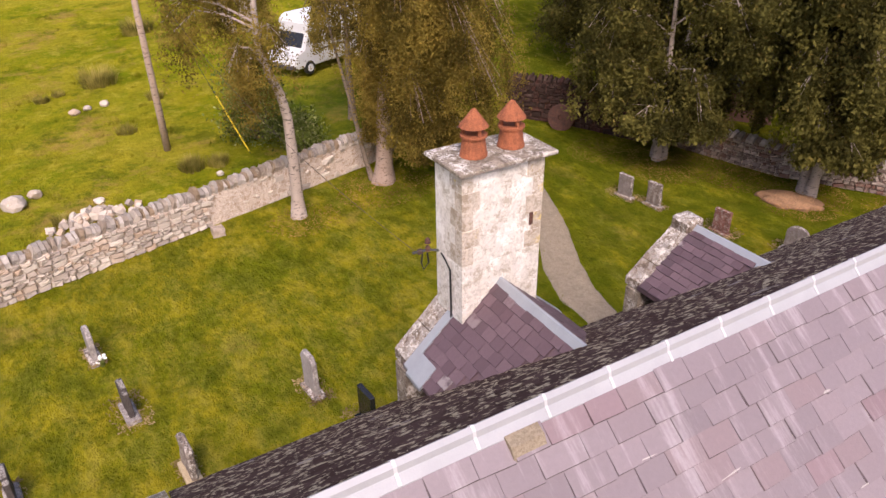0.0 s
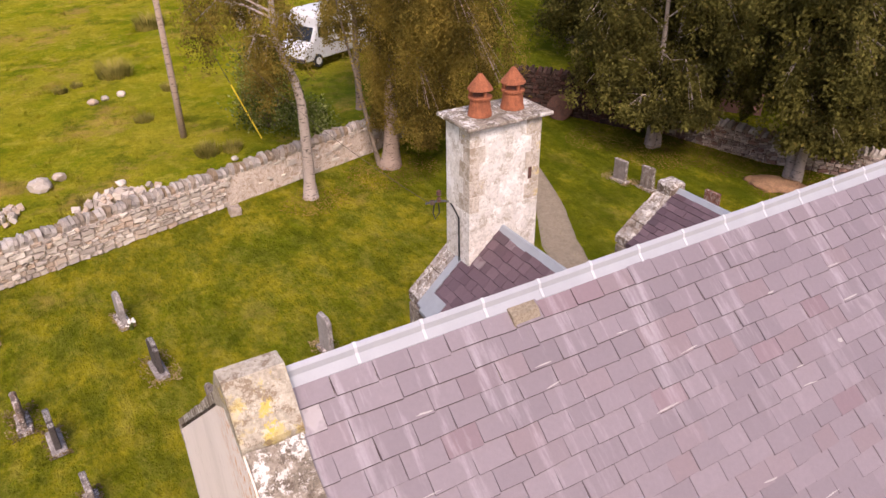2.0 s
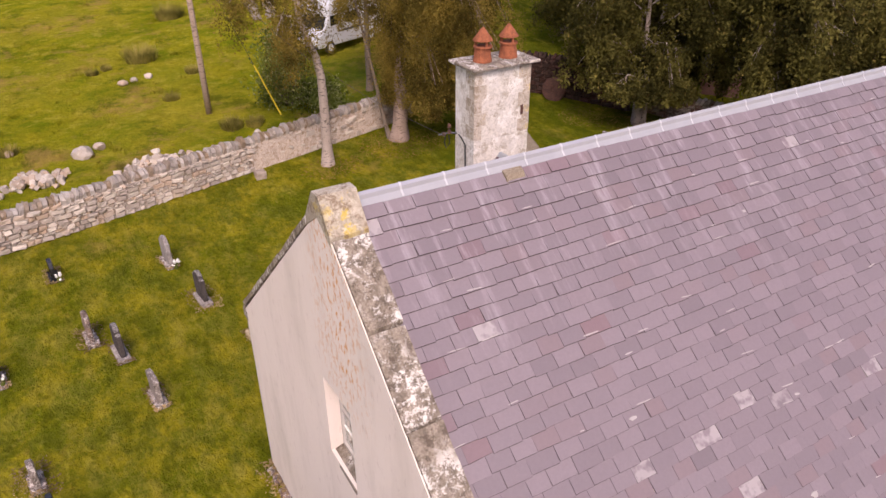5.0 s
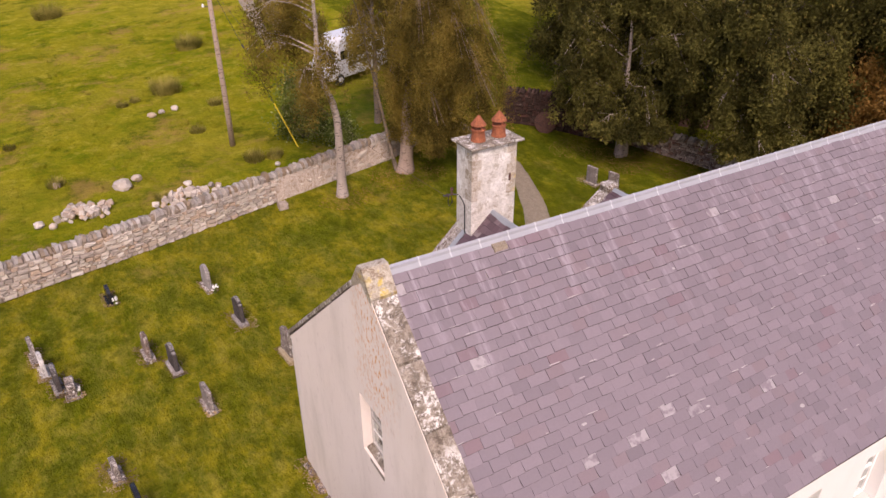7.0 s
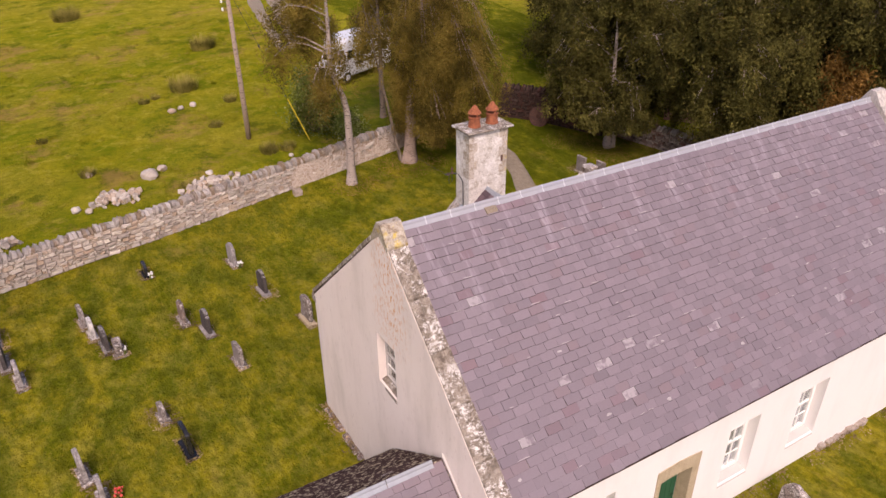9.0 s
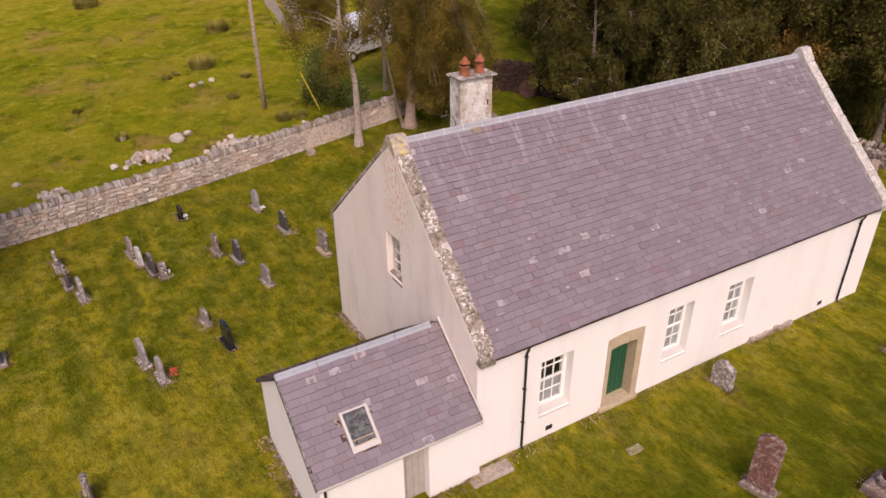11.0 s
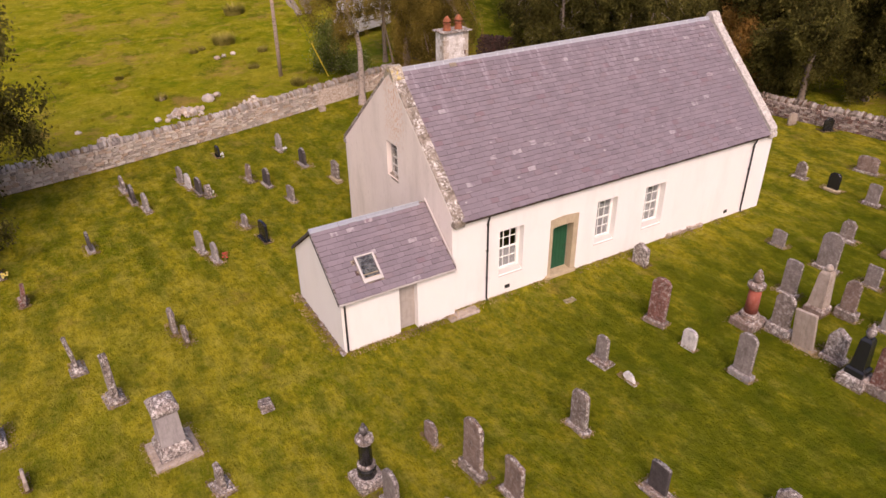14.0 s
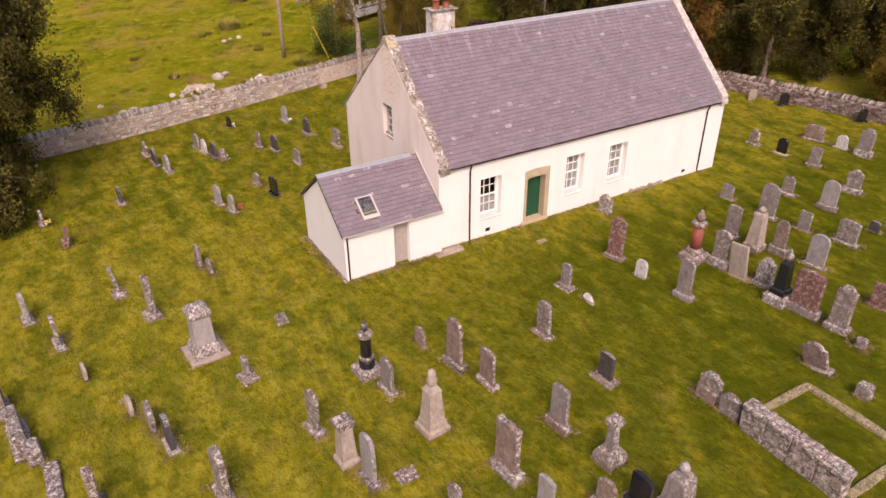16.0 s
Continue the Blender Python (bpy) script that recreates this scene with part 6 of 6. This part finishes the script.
for i, (x, y, h, r, lf) in enumerate(((24.6, 25.2, 9.5, 3.4, 0), (28.5, 24.5, 10, 3.6, 0), (30.6, 15.6, 10, 3.2, 0), (31.5, 20.0, 11, 3.8, 0), (33.0, 12.5, 11, 3.6, 0), (41.0, 6.5, 10, 3.8, 2), (36.6, 6.8, 10, 3.0, 2),
                                      (36.5, 17.5, 12, 4, 0), (33.5, 27, 12, 4.2, 0), (40, 10, 12, 4.2, 0), (42, 22, 12, 4.4, 0), (27.5, 33.5, 11, 4, 0), (38, 33, 12, 4.5, 0), (45, 2, 12, 4.4, 0), (33.0, 38.0, 11, 4.2, 0), (32.3, 8.6, 9.5, 3.4, 0), (42.5, -3.0, 10, 4.0, 2), (33.6, -5.0, 9.5, 3.2, 0), (30.6, 13.2, 6.5, 1.8, 1), (36.2, 0.2, 7.0, 2.6, 3))):
    tree(x, y, h, r, 20 + i, BARK, (LEAF_DARK, LEAF_RUST, LEAF_DARK, LEAF_GOLD)[lf], 0.13 if lf == 2 else 0.09, (0, 0), 1, 0.24, (400, 120, 400, 260)[lf], 120, 0.55, 0.09, (DARK_LABEL, "small tree with rusty autumn leaves", DARK_LABEL, "small tree with golden autumn leaves")[lf])
tree(-17.9, 15.2, 12.0, 5.3, 60, BARK, LEAF_DARK, 0.02, (0.06, 0.03), 1, 0.34, 1500, 150, 0.45, 0.09, "dense dark green tree overhanging the field wall", 22)


def bush(x, y, r, h, seed, leaf, label, n=60, per=70, size=0.07):
    rnd = np.random.RandomState(seed)
    z0 = ground(x, y)
    b = tagged(new("bush"), label, "bush", "bushes by the wall")
    bm = bmesh.new()
    cs = []
    for i in range(n):
        a, q, zz = rnd.rand() * 6.283, r * rnd.rand() ** 0.5, rnd.rand()
        k = math.sqrt(max(0.05, 1 - (zz - 0.35) ** 2 * 1.6))
        p = (x + q * k * math.cos(a), y + q * k * math.sin(a), z0 + 0.2 + zz * h)
        cs.append(p)
        if i % 3 == 0:
            tube(bm, [(x + 0.1 * math.cos(a), y + 0.1 * math.sin(a), z0 - 0.05), p], [0.03, 0.008], 4)
    part("stems", bm, BARK, b)
    v, f = leaf_cloud(cs, rnd, per, 0.3, size, 0.1)
    v[:, 2] = np.maximum(v[:, 2], z0 + 0.02)
    arrays("foliage", v, f, leaf, b)


bush(7.8, 30.3, 1.25, 3.3, 70, LEAF_GREEN, "green shrub with pale leaf tips behind the wall", 100, 70, 0.075)
bush(9.0, 28.0, 0.7, 1.1, 71, LEAF_GREEN, "low green shrub behind the wall", 40, 70)


# rushes and rough tufts in the field
def tufts(name, spots, height, blades, material, label, seed, spread):
    rnd = np.random.RandomState(seed)
    vs, fs, n = [], [], 0
    for x, y, s in spots:
        k = int(blades * s)
        a, q = rnd.rand(k) * 6.283, spread * s * np.sqrt(rnd.rand(k))
        bx, by = x + q * np.cos(a), y + q * np.sin(a)
        bz = np.array([ground(u, w) for u, w in zip(bx, by)]) - 0.06
        ln = height * s * rnd.uniform(0.5, 1.1, k)
        tx, ty = bx + np.cos(a) * ln * rnd.uniform(0.1, 0.6, k), by + np.sin(a) * ln * rnd.uniform(0.1, 0.6, k)
        w = 0.012 + 0.01 * rnd.rand(k)
        ex, ey = -np.sin(a) * w, np.cos(a) * w
        tri = np.stack([np.stack([bx - ex, by - ey, bz], 1), np.stack([bx + ex, by + ey, bz], 1), np.stack([tx, ty, bz + ln], 1)], 1).reshape(-1, 3)
        vs.append(tri)
        fs += [(n + 3 * i, n + 3 * i + 1, n + 3 * i + 2) for i in range(k)]
        n += 3 * k
    tagged(arrays(name, np.concatenate(vs), fs, material), label, "grass", kind="stuff")


LEAF_STRAW = leaf_material("straw_blades", (0.2, 0.18, 0.03), (0.36, 0.29, 0.08), (0.13, 0.15, 0.02), 0.3)
rs = np.random.RandomState(5)
rush = [(-1.8, 67.6, 2.2), (6.5, 50.8, 1.9), (2.9, 41.6, 1.8), (-6.1, 36.8, 0.6), (0.1, 40.4, 0.7), (0.9, 40.9, 0.6), (5.0, 37.9, 0.8), (3.0, 33.9, 0.8), (-4.4, 30.7, 0.8), (4.6, 28.8, 1.0), (5.6, 28.6, 0.8), (-0.3, 26.6, 0.7)]
tufts("rush_clumps", rush, 0.55, 420, LEAF_STRAW, "clumps of straw-coloured rushes in the field", 6, 0.5)
spots = []
for i in range(2600):
    x, y = rs.uniform(-22, 20), rs.uniform(22, 60)
    if y > wall_line(x) + 0.8 and not (12.5 < x < 17 and y > 26):
        spots.append((x, y, rs.uniform(0.5, 1.0)))
lawn = []
for i in range(14000):
    x, y = rs.uniform(-24, 31), rs.uniform(-19, 24)
    if y < wall_line(x) - 0.3 and not (-4.8 < x < 17.6 and -0.5 < y < 9.1) and noise.noise(Vector((x * 0.8, y * 0.8, 5))) > -0.25:
        lawn.append((x, y, rs.uniform(0.5, 1.0)))
tufts("lawn_tufts", lawn, 0.17, 18, GRASS, "short tufted churchyard grass", 8, 0.28)
tufts("field_tufts", spots, 0.26, 26, FIELD, "rough tufted field grass", 7, 0.35)


# fallen leaves under the birches
LITTER = leaf_material("fallen_leaves", (0.26, 0.14, 0.045), (0.36, 0.21, 0.07), (0.18, 0.1, 0.04), 0.25)
lv, lf_, ln_ = [], [], 0
for cx, cy, r, k in ((21.2, 19.2, 2.2, 2600), (23.0, 14.6, 1.8, 1800), (22.6, 17.0, 1.6, 1200), (10.4, 23.2, 2.0, 1500), (6.9, 22.4, 1.4, 700), (25.4, 12.4, 1.6, 900), (19.6, 21.6, 1.6, 900)):
    for i in range(k):
        q, a_ = r * rs.rand() ** 0.6, rs.rand() * 6.283
        x, y = cx + q * math.cos(a_), cy + q * math.sin(a_) * 0.8
        z = ground(x, y) + 0.05 + 0.05 * rs.rand()
        t_, sz = rs.rand() * 6.283, rs.uniform(0.018, 0.036)
        ux, uy = sz * math.cos(t_), sz * math.sin(t_)
        lv += [(x - ux, y - uy, z), (x + uy * 0.6, y - ux * 0.6, z + 0.01), (x + ux, y + uy, z + 0.005), (x - uy * 0.6, y + ux * 0.6, z)]
        lf_.append((ln_, ln_ + 1, ln_ + 2, ln_ + 3))
        ln_ += 4
tagged(arrays("leaf_litter", lv, lf_, LITTER), "orange-brown fallen leaves on the grass", "leaf litter", kind="stuff")

# worn earth and dead grass round the foot of the gravestones
DEAD_GRASS = leaf_material("dead_grass", (0.26, 0.18, 0.085), (0.38, 0.28, 0.15), (0.2, 0.13, 0.06), 0.3)
dv, df, dn = [], [], 0
for bx, by, hd, hw, turn in BASES:
    worn_ = 0.06 + 0.16 * rs.rand() ** 2
    for i in range(int(160 + 1200 * worn_)):
        s_ = rs.randint(4)
        u_, v_ = rs.uniform(-1, 1) * (hd + worn_), rs.uniform(-1, 1) * (hw + worn_)
        o_ = rs.rand() ** 1.6 * worn_ * 1.6 - 0.02
        u_, v_ = ((hd + o_) * (1 if s_ else -1), v_) if s_ < 2 else (u_, (hw + o_) * (1 if s_ == 2 else -1))
        x, y = bx + u_ * math.cos(turn) - v_ * math.sin(turn), by + u_ * math.sin(turn) + v_ * math.cos(turn)
        z = ground(x, y) + 0.03 + 0.05 * rs.rand()
        t_, sz = rs.rand() * 6.283, rs.uniform(0.02, 0.045)
        ux, uy = sz * math.cos(t_), sz * math.sin(t_)
        dv += [(x - ux, y - uy, z), (x + uy * 0.35, y - ux * 0.35, z + 0.02), (x + ux, y + uy, z + 0.01), (x - uy * 0.35, y + ux * 0.35, z)]
        df.append((dn, dn + 1, dn + 2, dn + 3))
        dn += 4
for ax, ay, bx, by in ((-4.6, -0.3, -4.6, 4.1), (-4.6, -0.33, -0.1, -0.33), (-0.1, -0.1, 17.3, -0.1), (-0.15, 4.2, -0.2, 8.9), (17.35, 0.0, 17.35, 8.8)):
    ln2 = math.hypot(bx - ax, by - ay)
    nx_, ny_ = (by - ay) / ln2, -(bx - ax) / ln2
    if ax == bx and ax > 0:
        nx_ = 1.0
    elif abs(bx - ax) < 0.1:
        nx_ = -1.0
    for i in range(int(ln2 * (80 if ay == -0.1 else 170))):
        k_, o_ = rs.rand(), 0.4 * rs.rand() ** 2.2
        if noise.noise(Vector((ax + (bx - ax) * k_, (ay + (by - ay) * k_) * 1.0, 2)) * 1.3) < -0.2:
            continue
        x, y = ax + (bx - ax) * k_ + nx_ * o_, ay + (by - ay) * k_ + ny_ * o_
        z = 0.03 + 0.06 * rs.rand()
        t_, sz = rs.rand() * 6.283, rs.uniform(0.025, 0.05)
        ux, uy = sz * math.cos(t_), sz * math.sin(t_)
        dv += [(x - ux, y - uy, z), (x + uy * 0.35, y - ux * 0.35, z + 0.03), (x + ux, y + uy, z + 0.02), (x - uy * 0.35, y + ux * 0.35, z)]
        df.append((dn, dn + 1, dn + 2, dn + 3))
        dn += 4
tagged(arrays("dead_grass", dv, df, DEAD_GRASS), "straw-brown dead grass round the gravestones", "grass", kind="stuff")

# rough stones showing at the foot of the walls
foot = random.Random(9)
for i in range(16):
    x = 11.2 + i * 0.14 + foot.uniform(-0.05, 0.05)
    s_ = foot.uniform(0.08, 0.17)
    ob = part("footing_stone", rough(boxes((-s_, s_, -0.09, 0.06, -0.1, foot.uniform(0.04, 0.16)), bevel=0.03), 0.03, 5, i), PALE_STONE, m=pose(x, -0.03, 0.0, 0, 0, foot.uniform(-15, 15)))
    tagged(ob, "pale rough footing stone at the wall base", "stone", "footing stones")
for i in range(14):
    y = 4.4 + i * 0.32 + foot.uniform(-0.08, 0.08)
    s_ = foot.uniform(0.1, 0.18)
    ob = part("footing_stone", rough(boxes((-0.12, 0.1, -s_, s_, -0.1, foot.uniform(0.03, 0.1)), bevel=0.03), 0.03, 5, i + 40), SAND_LICHEN, m=pose(L0 - 0.022 * y - 0.06, y, 0.0, 0, 0, foot.uniform(-15, 15)))
    tagged(ob, "rough brown footing stone below the gable", "stone", "footing stones")


for i in range(14):
    y = -0.2 + i * 0.31 + foot.uniform(-0.08, 0.08)
    s_ = foot.uniform(0.06, 0.13)
    ob = part("footing_stone", rough(boxes((-0.1, 0.06, -s_, s_, -0.1, foot.uniform(0.02, 0.08)), bevel=0.02), 0.03, 5, i + 80), SAND_LICHEN, m=pose(VX0 - 0.05, y, 0.0, 0, 0, foot.uniform(-20, 20)))
    tagged(ob, "small brown stone at the foot of the vestry", "stone", "footing stones")


# ---- slates, the many small pieces last ----
def slate_template(seed):
    r = random.Random(seed)
    c = 0.02
    o = [(-0.5 + r.uniform(0, .02), -0.5 + r.uniform(-.03, .03)), (0.5 - r.uniform(0, .02), -0.5 + r.uniform(-.03, .03)), (0.5, 0.6), (-0.5, 0.6)]
    if r.random() < 0.25:
        o[0] = (o[0][0] + c, o[0][1])
    v = [(a, b, 1.0) for a, b in o] + [(a * 1.012, b - (r.uniform(0.004, 0.034) if b < 0 else 0.0), 0.0) for a, b in o]
    f = [(0, 1, 2, 3), (0, 4, 5, 1), (1, 5, 6, 2), (3, 7, 4, 0)]
    return np.array(v), f


SLATES = [slate_template(200 + i) for i in range(8)]
SLATE_MESHES = {}


def slating(parent, origin, along, up, normal, length, span, rows, width, material, seed, cut=lambda u, v: True, singles=0, near=lambda u, v: False, thick=0.015):
    """Slates over a slope: u along the eave, v up the slope; each overlaps the row below."""
    rnd = random.Random(seed)
    e = span / rows
    frame_ = Matrix((along, up, normal)).transposed().to_4x4()
    frame_.translation = origin
    vs, fs, n, left = [], [], 0, singles
    for j in range(rows):
        joints = [(k - 0.5 * (j % 2)) * width + rnd.uniform(-0.13, 0.13) * width for k in range(int(length / width) + 3)]
        for a, b in zip(joints, joints[1:]):
            a, b = max(a, 0), min(b, length)
            if b - a < 0.06:
                continue
            uc, vc_ = (a + b) / 2, (j + 0.5) * e
            if not cut(uc, vc_):
                continue
            m = frame_ @ Matrix.Translation((uc, vc_ + rnd.uniform(-0.009, 0.009), 0.012 + rnd.uniform(0, 0.006))) @ Matrix.Rotation(-0.1 - rnd.uniform(0, 0.02), 4, "X") @ Matrix.Rotation(rnd.uniform(-0.012, 0.012), 4, "Z") @ Matrix.Diagonal((b - a - rnd.uniform(0.002, 0.006), e * rnd.uniform(0.97, 1.03), thick * rnd.uniform(0.8, 1.4), 1))
            i = rnd.randrange(8)
            if left and near(uc, vc_):
                left -= 1
                key = (i, material.name)
                if key not in SLATE_MESHES:
                    me = bpy.data.meshes.new("slate")
                    me.from_pydata([tuple(p) for p in SLATES[i][0]], [], SLATES[i][1])
                    me.materials.append(material)
                    me.materials.append(SLATE_EDGE)
                    me.polygons.foreach_set("material_index", [0, 1, 0, 0])
                    SLATE_MESHES[key] = me
                ob = new("slate", SLATE_MESHES[key])
                ob.parent, ob.matrix_basis = parent, m
                continue
            v, f = SLATES[i]
            q = np.array(m)
            vs.append(v @ q[:3, :3].T + q[:3, 3])
            fs += [tuple(x + n for x in t) for t in f]
            n += len(v)
    if vs:
        ob = arrays("slate_courses", np.concatenate(vs), fs, material, parent)
        ob.data.materials.append(SLATE_EDGE)
        ob.data.polygons.foreach_set("material_index", [0, 1, 0, 0] * (len(fs) // 4))
        tagged(ob, kind="stuff")


span = math.hypot(RIDGE_Y + 0.18, SLOPE * (RIDGE_Y + 0.18)) - 0.1
un = Vector((0, 1, SLOPE)).normalized()
slating(roof, Vector((L0 + 0.34, -0.18, EAVE - 0.03)), Vector((1, 0, 0)), un, Vector((1, 0, 0)).cross(un), L1 - L0 - 0.8, span, 31, 0.35, SLATE, 31, singles=300, near=lambda u, v: u < 3.2 and v > 1.2)
us = Vector((0, -1, REAR_SLOPE)).normalized()
rspan = math.hypot(REAR_Y + 0.04 - RIDGE_Y, RIDGE_Z - REAR_Z) - 0.06


def rear_cut(u, v):
    x = L1 - 0.46 - u
    z = REAR_Z + v * us.z
    return not any(abs(x - dx) < dh and z < dr - (dr - de) * abs(x - dx) / dh for dx, dh, dr, de in DORMERS)


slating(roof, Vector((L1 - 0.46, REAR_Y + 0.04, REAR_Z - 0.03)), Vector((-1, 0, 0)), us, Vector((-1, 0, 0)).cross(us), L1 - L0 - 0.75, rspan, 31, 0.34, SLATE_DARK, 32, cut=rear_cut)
# dormer slopes
for dx, dh, dr, de in DORMERS:
    for s in (-1, 1):
        up = Vector((-s * dh, 0, dr - de))
        ln = up.length
        up.normalize()
        al = Vector((0, s, 0))
        depth = D1 - 0.28 - rear_y(dr)

        def dcut(u, v, s=s, ln=ln, dr=dr, de=de):
            z = de + (dr - de) * v / ln
            yy = D1 - 0.28 - u if s < 0 else D1 - 0.28 - depth + u
            return yy > rear_y(z) + 0.02

        org = Vector((dx + s * dh, D1 - 0.28 if s < 0 else D1 - 0.28 - depth, de + 0.01))
        slating(church, org, al, up, al.cross(up), depth, ln - 0.05, 10, 0.21, SLATE_MID, 40 + s, cut=dcut)
# vestry slopes
vn = Vector((0, 1, VS)).normalized()
vspan = math.hypot(vc - VY0 + 0.14, VS * (vc - VY0 + 0.14)) - 0.06


def sky_cut(u, v):
    return not (-3.5 - (VX0 - 0.08) < u < -3.5 + 0.74 - (VX0 - 0.08) and 0.42 < v < 1.45)


slating(vroof, Vector((VX0 - 0.08, VY0 - 0.15, VE - 0.02)), Vector((1, 0, 0)), vn, Vector((1, 0, 0)).cross(vn), VX1 - VX0 + 0.02, vspan, 14, 0.31, SLATE, 51, cut=sky_cut, singles=240, near=lambda u, v: True)
vm = Vector((0, -1, VS)).normalized()
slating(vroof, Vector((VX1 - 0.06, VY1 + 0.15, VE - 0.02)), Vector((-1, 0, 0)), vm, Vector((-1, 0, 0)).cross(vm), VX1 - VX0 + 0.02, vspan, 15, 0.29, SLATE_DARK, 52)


# pale crusts of lichen and old mortar on the slates
CRUST = plain("pale_lichen_crust", (0.42, 0.385, 0.37), 0.95, 0, 0.25, 0.1)


def roof_marks(parent, origin, along, up, length, span, n, seed):
    rnd = random.Random(seed)
    nr = along.cross(up)
    verts, faces = [], []
    e = span / 31
    for i in range(n):
        u_, row = rnd.uniform(0.1, length - 0.4), rnd.randrange(2, 30)
        thin = rnd.random() < 0.88
        ln, wd = (rnd.uniform(0.1, 0.3), rnd.uniform(0.012, 0.026)) if thin else (rnd.uniform(0.08, 0.16), rnd.uniform(0.05, 0.1))
        v_ = row * e + (rnd.uniform(0.012, 0.03) if thin else rnd.uniform(0.05, 0.1))
        tilt = rnd.uniform(-0.1, 0.1)
        base = len(verts)
        k = 9
        for j in range(k):
            a_ = 2 * math.pi * j / k
            q = rnd.uniform(0.55, 1.1)
            du, dv = 0.5 * ln * q * math.cos(a_), 0.5 * wd * q * math.sin(a_)
            dv += du * tilt
            h_ = 0.012 + 0.024 - (v_ + dv - row * e - e / 2) * 0.095
            verts.append(origin + along * (u_ + du) + up * (v_ + dv) + nr * (h_ + 0.004))
        faces.append(tuple(range(base, base + k)))
    tagged(arrays("lichen_crust", verts, faces, CRUST, parent), kind="stuff")


roof_marks(roof, Vector((L0 + 0.34, -0.18, EAVE - 0.03)), Vector((1, 0, 0)), un, L1 - L0 - 0.8, span, 110, 77)
